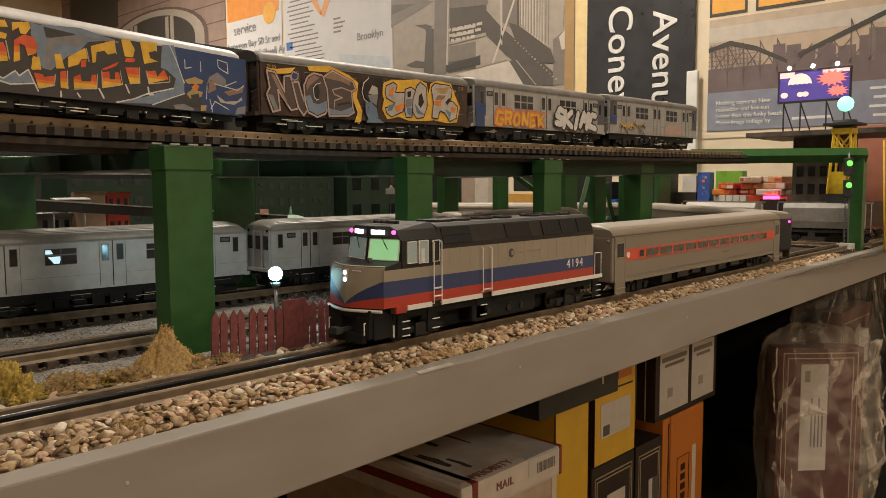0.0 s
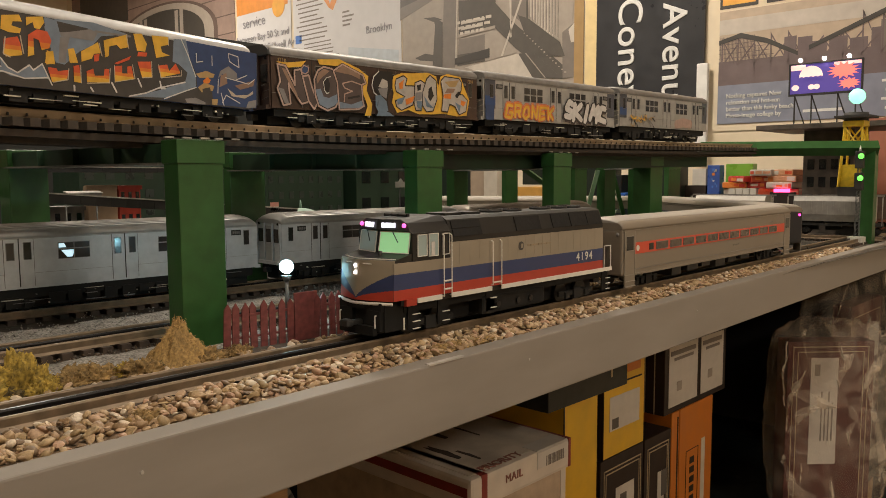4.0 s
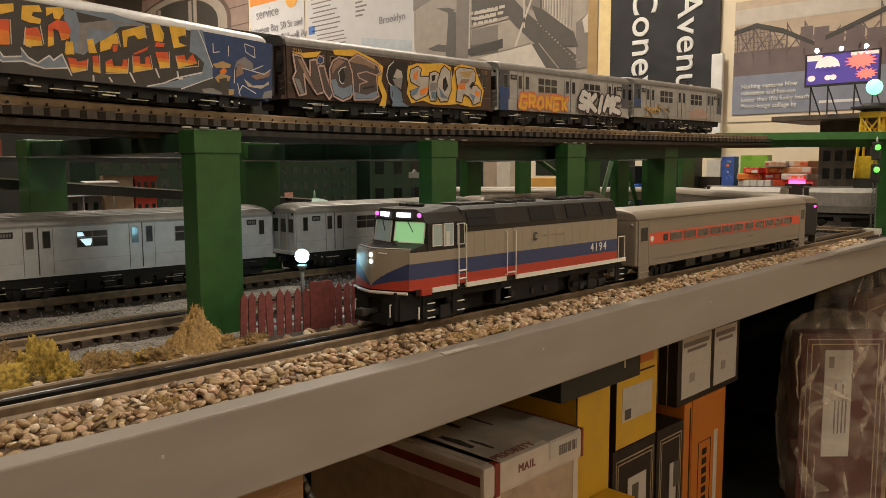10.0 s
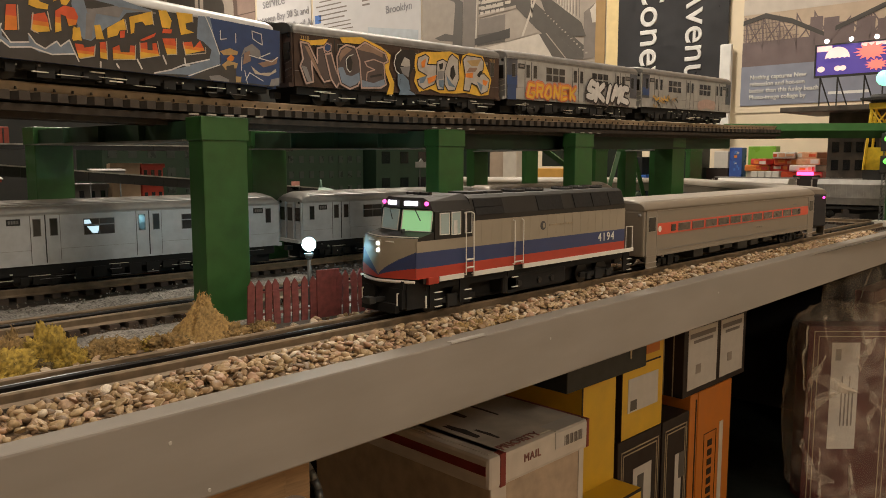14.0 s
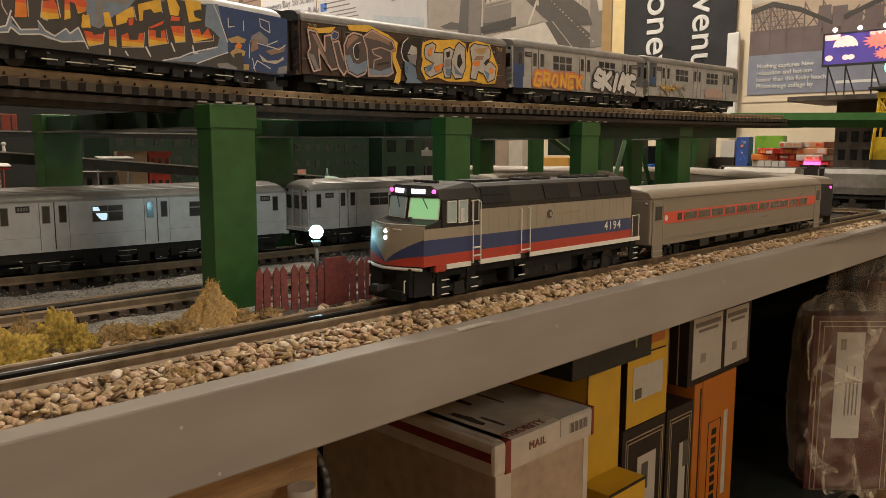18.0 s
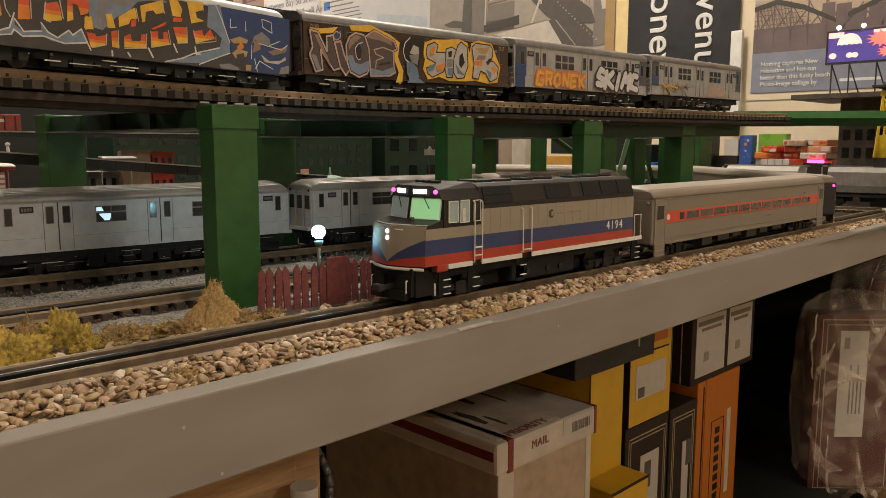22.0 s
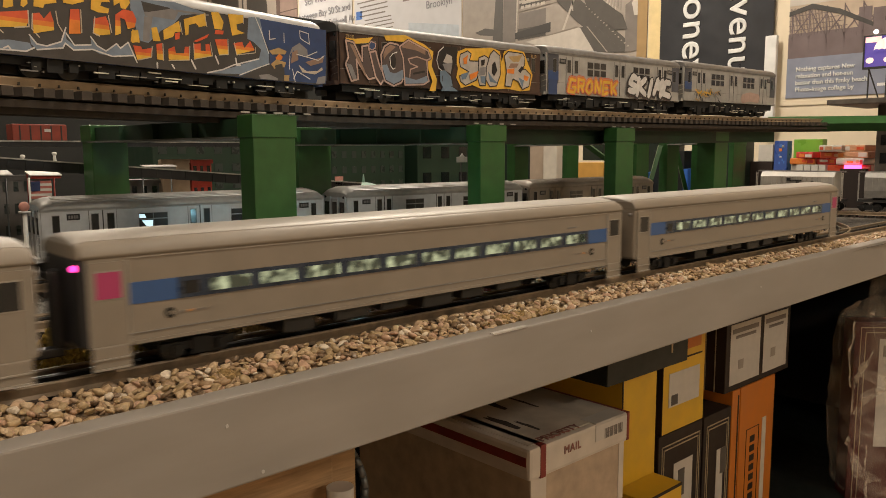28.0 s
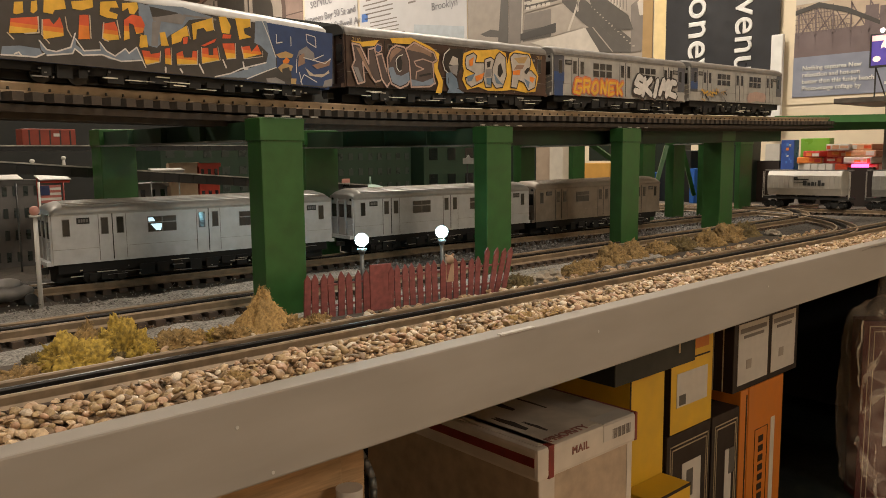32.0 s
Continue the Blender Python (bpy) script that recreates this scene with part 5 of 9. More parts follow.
line(bm, WH, 2, 1.1, (-128, 38.5), (-123, 32.6), (-116, 31.9), (-105, 36.2), (-101, 46.8))
line(bm, WH, 2, 1.1, (-101, 42.8), (-95, 34.7), (-82, 36.5))
line(bm, WH, 2, 1.1, (-82, 42.5), (-77, 36.3), (-70, 33.2), (-61, 39.7), (-58, 36.5), (-51, 41.8), (-44, 26.9))
line(bm, WH, 2, 1.1, (-155, 26), (-140, 26.5), (-131, 26.6), (-125, 29.7))
line(bm, WH, 2, 1.1, (-146, 27.4), (-143, 28.9), (-141, 26.5))
line(bm, WH, 2, 1.1, (-123, 28.6), (-104, 31.8), (-102, 35.5), (-96, 31.2), (-81, 33.2), (-65, 29.6), (-47, 32.1))
area(bm, SL, 1, (-48, 76.9), (-19, 73.4), (-20, 55.2), (-33, 43.4), (-40, 44.3), (-44, 52.7), (-41, 60.3), (-47, 64))
area(bm, GY, 2, (-36, 68), (-19, 68.9), (-19, 65.6), (-35, 64.3))
area(bm, GY, 2, (-36, 63.8), (-31, 64.4), (-32, 45), (-38, 44.5))
area(bm, SL, 1, (-48, 69.8), (-39, 76.8), (-7, 79.4), (24, 74.9), (-1, 69.6), (-9, 61), (-20, 55.2), (-30, 58.7), (-34, 44.8), (-41, 46.4), (-47, 64.1))
area(bm, CH, 2, (-38, 75.4), (-12, 74), (-10, 69.7), (-36, 67.6))
area(bm, GY, 3, (-36, 66.8), (-10, 73.7), (-4, 71.4), (-8, 64.8), (-28, 64.9), (-33, 44.9), (-36, 45.4), (-33, 64.2))
line(bm, GY, 3, 1.6, (-6, 72.7), (26, 73.5))
area(bm, SL, 1, (70, 77.9), (83, 79.5), (88, 59.5), (93, 49.7), (93, 39.2), (81, 34.6), (60, 26.4), (25, 24.2), (52, 31.9), (81, 41.8), (84, 50.6), (75, 56.6), (68, 58.4))
line(bm, WH, 3, 1.0, (78, 78.9), (85, 66), (91, 52.1), (93, 47.9))
line(bm, WH, 3, 1.2, (23, 24.4), (40, 28.7), (52, 33.8), (81, 41.8))
line(bm, WH, 3, 1.0, (58, 25.3), (81, 34.1), (93, 38.4))
area(bm, BU, 1, (81, 78.4), (169, 78.5), (167, 25), (55, 24.4), (83, 34.7), (94, 39.7), (94, 50.1), (88, 61.3))
area(bm, CH, 2, (89, 37.2), (111, 40.6), (113, 23.8), (80, 23.2), (60, 24.7))
area(bm, YE, 4, (-144, 63.1), (-138, 64.2), (-138, 56.6), (-143, 54.7), (-145, 55.1))
area(bm, YE, 4, (-132, 65.1), (-128, 66.5), (-128, 59.8), (-131, 57), (-133, 57.8))
area(bm, YE, 4, (-123, 67.5), (-108, 70.3), (-107, 63.7), (-116, 61.2), (-117, 58.5), (-124, 58.7))
area(bm, YE, 4, (-103, 69.5), (-86, 73.2), (-86, 67.7), (-95, 64.2), (-102, 64.4))
area(bm, YE, 4, (-80, 72.7), (-67, 75.2), (-65, 70.5), (-72, 69.5), (-73, 66.6), (-66, 65.4), (-67, 61.7), (-75, 61.4), (-81, 62.9))
area(bm, YE, 4, (-62, 74.4), (-49, 76.9), (-48, 72.6), (-52, 67.1), (-56, 67.3), (-57, 71.5), (-62, 68.1))
fade(bm, 4, (-147, 51.6), (-128, 55.2), (-128, 48), (-130, 43.6), (-149, 41.1))
fade(bm, 4, (-125, 53.5), (-120, 54.8), (-117, 51.1), (-112, 57), (-110, 49.9), (-110, 43.8), (-125, 39.7))
fade(bm, 4, (-97, 60.6), (-90, 61.7), (-90, 45.9), (-90, 43.8), (-99, 42.6), (-98, 52.6))
fade(bm, 4, (-79, 56.4), (-69, 59.3), (-67, 54.6), (-66, 46.2), (-78, 43.8), (-80, 46.2))
fade(bm, 4, (-61, 61.7), (-54, 66.8), (-46, 66.3), (-43, 60.2), (-45, 54.1), (-51, 51.9), (-53, 59), (-57, 60), (-57, 47.8), (-62, 45.8))
line(bm, CR, 5, 0.9, (-128, 55.2), (-128, 44), (-138, 42.2))
line(bm, CR, 5, 0.9, (-108, 57.5), (-107, 48.9), (-104, 43.8))
line(bm, CR, 5, 0.9, (-125, 53.5), (-126, 42.9), (-121, 37.4))
line(bm, CR, 5, 0.9, (-89, 61.2), (-89, 44.5))
line(bm, CR, 5, 0.9, (-78, 57.6), (-80, 45.5), (-75, 43.8))
line(bm, CR, 5, 0.9, (-67, 60.3), (-65, 47.6))
line(bm, CR, 5, 0.9, (-150, 41.5), (-146, 37.6))
area(bm, YE, 4, (-48, 50.8), (-42, 52.6), (-41, 43.4), (-48, 41.7))
area(bm, YE, 4, (-30, 55.7), (-25, 57), (-22, 46.2), (-29, 45.3))
area(bm, YE, 4, (-19, 55.3), (-4, 64.6), (-2, 56.2), (-8, 54.9), (-10, 50.9), (-19, 47.4))
area(bm, YE, 4, (1, 66.7), (23, 74.7), (24, 64.5), (16, 62.1), (13, 64.9), (6, 62.6), (5, 54.7), (2, 53.6))
area(bm, YE, 4, (29, 76.3), (37, 77.5), (42, 69.7), (40, 63), (32, 62.9))
area(bm, YE, 4, (47, 77.6), (64, 78.8), (64, 72.2), (56, 69.6), (57, 64.9), (65, 63.1), (51, 59.2))
area(bm, YE, 4, (-43, 51.3), (-47, 52.4), (-49, 42.7), (-41, 42.7))
area(bm, RE, 4, (33, 61.9), (42, 62.4), (41, 59.1), (32, 58.2))
area(bm, RE, 4, (10, 49.7), (26, 57.6), (24, 54.2), (13, 49.2))
area(bm, RE, 4, (-8, 54.1), (-3, 55.7), (-4, 49.9), (-8, 48.8))
fade(bm, 4, (-47, 40), (-40, 39.8), (-39, 37.7), (-30, 39.9), (-32, 31.5), (-44, 29.1))
fade(bm, 4, (-26, 43.3), (-21, 44.5), (-20, 30.9), (-26, 31.2))
fade(bm, 4, (-15, 40.5), (-9, 43.3), (-8, 37.9), (0, 38.6), (1, 44.2), (5, 44.5), (5, 33.5), (-15, 32))
fade(bm, 4, (10, 47.3), (17, 48.7), (17, 42.4), (22, 42.8), (22, 48.4), (26, 49.5), (28, 39.3), (10, 35))
fade(bm, 4, (32, 53.8), (45, 55.4), (46, 42.3), (36, 41.2))
fade(bm, 4, (52, 52.8), (62, 55), (64, 49.7), (71, 57), (76, 49.1), (55, 43.1))
line(bm, CR, 5, 0.8, (-30, 40.7), (-31, 32.3), (-43, 28.9))
line(bm, CR, 5, 0.8, (-20, 44.5), (-20, 30.9))
line(bm, CR, 5, 0.8, (-3, 63.9), (-1, 54.1))
line(bm, CR, 5, 0.8, (6, 45), (5, 33.5), (-15, 31.2))
line(bm, CR, 5, 0.8, (10, 48.1), (10, 34.7), (29, 39.4), (27, 50.5))
line(bm, CR, 5, 0.8, (46, 55.5), (46, 42.4), (36, 40.8))
line(bm, CR, 5, 0.8, (53, 53.6), (55, 42.8), (77, 46.9), (77, 51.7))
line(bm, CR, 5, 0.8, (22, 74.7), (24, 63.7))
line(bm, CR, 5, 0.8, (64, 78.8), (64, 71.4))
line(bm, WH, 5, 1.6, (-26, 28.2), (-26, 24.4))
line(bm, WH, 5, 1.6, (-12, 28.1), (-10, 25.4))
line(bm, WH, 5, 1.6, (7, 33.7), (11, 26.8))
line(bm, WH, 5, 1.6, (32, 39.6), (35, 33.3))
line(bm, WH, 5, 1.6, (54, 39.7), (55, 33.9), (59, 34.2))
area(bm, TA, 5, (93, 50.5), (105, 54.5), (115, 52.4), (113, 49.2), (97, 47.4))
area(bm, OR, 5, (101, 45.1), (106, 49), (110, 46.7), (108, 43.5), (102, 42.5))
area(bm, TA, 5, (95, 38.5), (102, 43.4), (114, 41.7), (112, 37.1), (99, 34.5))
area(bm, CH, 5, (100, 37.7), (109, 40.1), (111, 30.9), (101, 28.4))
area(bm, GY, 5, (118, 48.2), (122, 56.6), (132, 62), (142, 56.5), (143, 50.2), (131, 51.1), (124, 54.1))
area(bm, TN, 5, (122, 52.1), (129, 55.4), (130, 45.6), (120, 41.2))
area(bm, TN, 5, (139, 44.4), (165, 52.1), (163, 46.3), (146, 41.3))
area(bm, CR, 5, (130, 41.1), (141, 35.5), (156, 37.4), (162, 41.6), (163, 38.8), (152, 33.5), (135, 34.2))
area(bm, TA, 5, (111, 29.6), (118, 30), (117, 24.6), (111, 24.3))
area(bm, GY, 5, (80, 27.2), (92, 29.1), (103, 25.9), (103, 23.8), (82, 23.8))
area(bm, GY, 5, (156, 30.9), (167, 33.5), (166, 25.9), (153, 24.2))
line(bm, WH, 6, 0.9, (132, 73.6), (144, 72.2), (145, 62.3), (138, 64.4), (133, 66.6), (132, 73.6))
line(bm, WH, 6, 0.9, (94, 68.7), (94, 60.9), (101, 62.5))
line(bm, WH, 6, 0.9, (112, 68.8), (112, 60.1))
line(bm, WH, 6, 0.9, (122, 36), (125, 24.5))
line(bm, WH, 6, 0.9, (123, 27.1), (128, 34.6), (145, 28.4))
line(bm, WH, 6, 0.9, (119, 48.3), (118, 35.8))
line(bm, WH, 6, 0.9, (128, 50.8), (157, 47.7), (165, 53))
line(bm, WH, 6, 0.9, (141, 50.1), (155, 55.8))
part("graffiti", bm, GR, up_cars[0], "charcoal graffiti mural with red-yellow letters and slate swooshes")
# second car: outlined letter shapes, a hooded shape and round bubble letters on brown
bm = B()
area(bm, YE, 1, (-154, 70.1), (-140, 69.9), (-117, 73.5), (-123, 67.2), (-140, 64.8), (-147, 65.5))
area(bm, YE, 1, (-102, 76.6), (-72, 79.6), (-44, 72), (-30, 64.6), (-33, 48.6), (-25, 34.1), (-27, 21.2), (-37, 20.5), (-32, 31.7), (-41, 50.3), (-39, 62.9), (-56, 69.1), (-72, 72.1), (-99, 71.6))
area(bm, BR, 2, (-153, 67.4), (-143, 66.2), (-132, 47.5), (-132, 62.7), (-124, 64.6), (-115, 31.6), (-124, 29.2), (-140, 49), (-138, 28.7), (-147, 26.4), (-154, 43.5), (-150, 50.4))
line(bm, BK, 2, 3.2, (-153, 67.4), (-143, 66.2), (-132, 47.5), (-132, 62.7), (-124, 64.6), (-115, 31.6), (-124, 29.2), (-140, 49), (-138, 28.7), (-147, 26.4), (-154, 43.5), (-150, 50.4), (-153, 67.4))
line(bm, PI, 3, 1.9, (-153, 67.4), (-143, 66.2), (-132, 47.5), (-132, 62.7), (-124, 64.6), (-115, 31.6), (-124, 29.2), (-140, 49), (-138, 28.7), (-147, 26.4), (-154, 43.5), (-150, 50.4), (-153, 67.4))
area(bm, BR, 4, (-122, 57.5), (-114, 59.3), (-110, 46.7), (-103, 31), (-108, 24.4), (-115, 32.6))
line(bm, BK, 4, 3.2, (-122, 57.5), (-114, 59.3), (-110, 46.7), (-103, 31), (-108, 24.4), (-115, 32.6), (-122, 57.5))
line(bm, PI, 5, 1.9, (-122, 57.5), (-114, 59.3), (-110, 46.7), (-103, 31), (-108, 24.4), (-115, 32.6), (-122, 57.5))
area(bm, BR, 6, (-107, 55.8), (-102, 65), (-94, 69.6), (-83, 68.3), (-75, 61.7), (-75, 50.6), (-74, 36.3), (-79, 27.9), (-90, 23.8), (-102, 28.1), (-106, 38.9))
line(bm, BK, 6, 3.2, (-107, 55.8), (-102, 65), (-94, 69.6), (-83, 68.3), (-75, 61.7), (-75, 50.6), (-74, 36.3), (-79, 27.9), (-90, 23.8), (-102, 28.1), (-106, 38.9), (-107, 55.8))
line(bm, PI, 7, 1.9, (-107, 55.8), (-102, 65), (-94, 69.6), (-83, 68.3), (-75, 61.7), (-75, 50.6), (-74, 36.3), (-79, 27.9), (-90, 23.8), (-102, 28.1), (-106, 38.9), (-107, 55.8))
area(bm, BR, 8, (-81, 66.4), (-68, 74.4), (-39, 65), (-35, 56.9), (-41, 54.5), (-40, 37.7), (-38, 31.5), (-46, 27.4), (-74, 25.6), (-75, 40.3), (-76, 54.6))
line(bm, BK, 8, 3.2, (-81, 66.4), (-68, 74.4), (-39, 65), (-35, 56.9), (-41, 54.5), (-40, 37.7), (-38, 31.5), (-46, 27.4), (-74, 25.6), (-75, 40.3), (-76, 54.6), (-81, 66.4))
line(bm, PI, 9, 1.9, (-81, 66.4), (-68, 74.4), (-39, 65), (-35, 56.9), (-41, 54.5), (-40, 37.7), (-38, 31.5), (-46, 27.4), (-74, 25.6), (-75, 40.3), (-76, 54.6), (-81, 66.4))
area(bm, GY, 4, (-153, 44.1), (-146, 42.9), (-140, 28.6), (-145, 28.4))
area(bm, TN, 4, (-148, 64), (-143, 63.3), (-129, 37.9), (-127, 31.1), (-130, 33.9))
area(bm, BU, 6, (-123, 65.6), (-120, 68.8), (-114, 67.2), (-115, 62.2), (-119, 60), (-123, 61.7))
line(bm, PI, 7, 1.0, (-123, 65.6), (-120, 68.8), (-114, 67.2), (-115, 62.2), (-119, 60), (-123, 61.7), (-123, 65.6))
area(bm, SL, 8, (-106, 44.9), (-99, 46.3), (-95, 38.4), (-88, 37.3), (-76, 42.3), (-75, 34.2), (-81, 29.5), (-90, 25.9), (-101, 30.1))
area(bm, TN, 8, (-101, 63.1), (-94, 67.6), (-86, 65.7), (-99, 56.3), (-103, 51.1), (-104, 56))
area(bm, BK, 9, (-95, 56.5), (-89, 58.9), (-86, 52), (-88, 42.2), (-92, 40.7), (-96, 49.4))
line(bm, WH, 10, 0.9, (-85, 60.1), (-91, 58.2), (-95, 53.9), (-94, 45.1), (-91, 41.6), (-88, 42.8))
area(bm, TN, 10, (-79, 66.1), (-68, 73), (-43, 65.2), (-43, 60.2), (-56, 64), (-70, 65.1))
area(bm, SL, 10, (-74, 34.2), (-57, 31.8), (-41, 37.3), (-40, 31.4), (-46, 28.7), (-73, 26.9))
line(bm, PI, 11, 1.4, (-67, 34.5), (-66, 42.8), (-55, 46.4), (-66, 49.4), (-69, 53.9), (-56, 57.3), (-42, 54.4))
line(bm, BK, 11, 2.2, (-61, 38.5), (-45, 41.7))
area(bm, BK, 12, (-24, 62.8), (-15, 71.8), (7, 72.3), (6, 54.9), (-1, 44.8), (-16, 44.7), (-24, 53.3))
line(bm, WH, 13, 1.1, (-15, 71.2), (-23, 65), (-26, 55.3), (-23, 47), (-16, 43))
area(bm, PALE, 13, (-16, 54.1), (-10, 63.7), (-2, 61.4), (-1, 54.5), (-7, 52.4))
area(bm, GY, 13, (-17, 51.9), (-1, 54.1), (-4, 41.4), (-13, 44.9))
area(bm, SB, 14, (-21, 43.7), (-13, 44.9), (-4, 38.2), (-1, 26.3), (8, 21.8), (-20, 21), (-17, 25.8), (-21, 32.1))
line(bm, BK, 15, 0.7, (-17, 38.7), (-18, 32.2))
line(bm, BK, 15, 0.7, (-4, 27.3), (6, 24.4))
area(bm, YE, 1, (9, 68), (22, 72.5), (41, 73.8), (67, 76.7), (82, 73.1), (85, 60.2), (89, 73.5), (102, 78), (127, 75.9), (135, 61.7), (144, 47.9), (138, 28.1), (119, 26.3), (94, 28.8), (77, 27.1), (50, 26.2), (33, 30.2), (14, 26.2), (6, 37.5), (9, 48.5), (6, 57.1))
area(bm, PALE, 2, (13, 65), (25, 69.7), (31, 66.8), (28, 58.3), (44, 59.1), (45, 48), (40, 36.6), (21, 29.3), (13, 33.4), (11, 39.9), (21, 40.7), (27, 45.6), (13, 50.5), (11, 57.3))
line(bm, BK, 3, 1.3, (13, 65), (25, 69.7), (31, 66.8), (28, 58.3), (44, 59.1), (45, 48), (40, 36.6), (21, 29.3), (13, 33.4), (11, 39.9), (21, 40.7), (27, 45.6), (13, 50.5), (11, 57.3), (13, 65))
area(bm, PALE, 4, (44, 63.1), (54, 66.4), (64, 62.5), (62, 53.3), (57, 48.6), (55, 30.5), (45, 30.1), (42, 38.9))
line(bm, BK, 5, 1.3, (44, 63.1), (54, 66.4), (64, 62.5), (62, 53.3), (57, 48.6), (55, 30.5), (45, 30.1), (42, 38.9), (44, 63.1))
area(bm, PALE, 6, (64, 68.8), (70, 73.7), (81, 68), (82, 45.2), (75, 31.1), (63, 29.6), (56, 37.3), (57, 53.1))
line(bm, BK, 7, 1.3, (64, 68.8), (70, 73.7), (81, 68), (82, 45.2), (75, 31.1), (63, 29.6), (56, 37.3), (57, 53.1), (64, 68.8))
area(bm, PALE, 8, (89, 68.5), (96, 74.2), (123, 73.6), (128, 69.2), (127, 59), (118, 52.7), (129, 54.3), (139, 47.7), (136, 33.2), (123, 28.5), (115, 38.4), (105, 41.1), (101, 30.9), (90, 31.7), (93, 50.3))
line(bm, BK, 9, 1.3, (89, 68.5), (96, 74.2), (123, 73.6), (128, 69.2), (127, 59), (118, 52.7), (129, 54.3), (139, 47.7), (136, 33.2), (123, 28.5), (115, 38.4), (105, 41.1), (101, 30.9), (90, 31.7), (93, 50.3), (89, 68.5))
area(bm, OR, 10, (17, 60.2), (25, 65.1), (23, 54.7), (18, 53.8))
area(bm, OR, 10, (27, 42.3), (43, 47.5), (39, 40), (29, 35.8))
area(bm, OR, 10, (94, 52.2), (108, 54.5), (107, 47.4), (94, 47.6))
area(bm, OR, 10, (126, 47.1), (136, 45.2), (132, 39.1), (126, 41.2))
area(bm, SB, 10, (13, 41.7), (27, 45.6), (21, 37), (15, 35.7))
area(bm, SB, 10, (46, 41.4), (55, 41.7), (54, 32.2), (47, 34.2))
area(bm, SB, 10, (59, 48.2), (63, 35.7), (77, 34), (68, 39.6))
area(bm, SB, 10, (115, 43.8), (126, 40), (123, 30.9))
area(bm, TA, 10, (96, 67.8), (123, 71.7), (116, 62.6), (105, 62))
area(bm, BK, 10, (67, 57), (72, 60.7), (76, 49.5), (70, 42.4), (66, 46.7))
area(bm, BK, 10, (47, 60.2), (54, 61.9), (53, 55.1), (48, 53.6))
area(bm, BK, 10, (115, 51.8), (121, 57.5), (127, 56.6), (119, 48.7))
area(bm, GY, 10, (45, 51.4), (57, 53.1), (54, 43.5), (44, 41.7))
area(bm, TN, 10, (101, 60), (116, 60.7), (112, 55.4), (96, 53.9))
part("graffiti", bm, GR, up_cars[1], "pink-outlined and yellow-edged graffiti with blue and orange fills")
# third car: orange scribble and white block shapes
bm = B()
for k in range(4):
    patch(bm, [(-0.16, 0.0225), (-0.142, 0.0225), (-0.142, 0.042), (-0.16, 0.042)], YS - 0.00001 * k, BU) if k == 0 else None
word(bm, "GRONEK", -0.117, 0.0285, 0.0130, 0.0165, 0.0062, [(0.0092, RE, 0), (0.0072, PI, 0), (0.0058, OR, 0), (0.0036, YE, -0.0012)], YS - 0.0002, 0.2, 0.0016, 13)
word(bm, "SKIMC", 0.024, 0.0315, 0.0165, 0.0225, 0.0060, [(0.0150, BR, -0.0012), (0.0135, BK, 0), (0.0088, WH, 0)], YS - 0.0008, 0.25, 0.0026, 14)
part("graffiti", bm, GR, up_cars[2], "orange scrawl and white blocky graffiti outlined in black")
bm = B()
for k in range(26):
    rnd = random.Random(k)
    x, z = -0.135 + 0.085 * rnd.random(), 0.0265 + 0.014 * rnd.random()
    stroke(bm, [(x, z), (x + rnd.uniform(-0.012, 0.012), z + rnd.uniform(-0.006, 0.006)), (x + rnd.uniform(-0.014, 0.014), z + rnd.uniform(-0.006, 0.008))], 0.0022, YS - 0.00005 * k, (TA, YE, GY, BK)[k % 4])
stroke(bm, [(0.035, 0.032), (0.06, 0.036), (0.09, 0.034)], 0.016, YS, PI)
part("graffiti", bm, GR, up_cars[3], "pale yellow scrawl and faded pink patch")
for car, text, x in ((up_cars[1], "7110", -0.1535), (up_cars[1], "7110", 0.139)):
    letters("car_number", text, 0.0055, GR[TA], car, pose(x, YS - 0.001, 0.0695, 90), "small yellow car number")


# ---- posters on the end wall ----
WX = RX1


def wall_thing(name, label, category, group="wall posters"):
    return thing(name, Matrix(), label, category, group)


def wrect(y0, y1, z0, z1, layer, m, parent, name, label=""):
    bm = B()
    bx(bm, WX - 0.0007 * layer - 0.0025, WX - 0.0007 * (layer - 1) - 0.0025, min(y0, y1), max(y0, y1), z0, z1)
    return part(name, bm, m, parent, label)


def wpoly(pts, layer, m, parent, name, label=""):
    bm = B()
    x = WX - 0.0007 * layer - 0.0026
    a = [bm.verts.new((x, y, z)) for y, z in pts]
    b = [bm.verts.new((x + 0.0004, y, z)) for y, z in pts]
    bm.faces.new(a)
    for k in range(len(a)):
        bm.faces.new((a[k], a[(k + 1) % len(a)], b[(k + 1) % len(a)], b[k]))
    bmesh.ops.recalc_face_normals(bm, faces=bm.faces[:])
    return part(name, bm, m, parent, label)


def wtext(text, y, z, size, layer, m, parent, bold=0.0, tilt=0.0):
    at = Matrix.Translation((WX - 0.0007 * layer - 0.003, y, z)) @ pose(0, 0, 0, 0, tilt, 0) @ Matrix(((0, 0, -1, 0), (-1, 0, 0, 0), (0, 1, 0, 0), (0, 0, 0, 1)))
    return letters("lettering", text, size, m, parent, at, "", bold)


def wtext_down(text, y, z, size, layer, m, parent, bold=0.0, spacing=1.0):
    at = Matrix.Translation((WX - 0.0007 * layer - 0.003, y, z)) @ Matrix(((0, 0, -1, 0), (0, -1, 0, 0), (-1, 0, 0, 0), (0, 0, 0, 1)))
    return letters("lettering", text, size, m, parent, at, "", bold, spacing=spacing)


def ink(name, c, r=0.45):
    return mat(name, c, r, var=0.08, scale=30, bump=0)


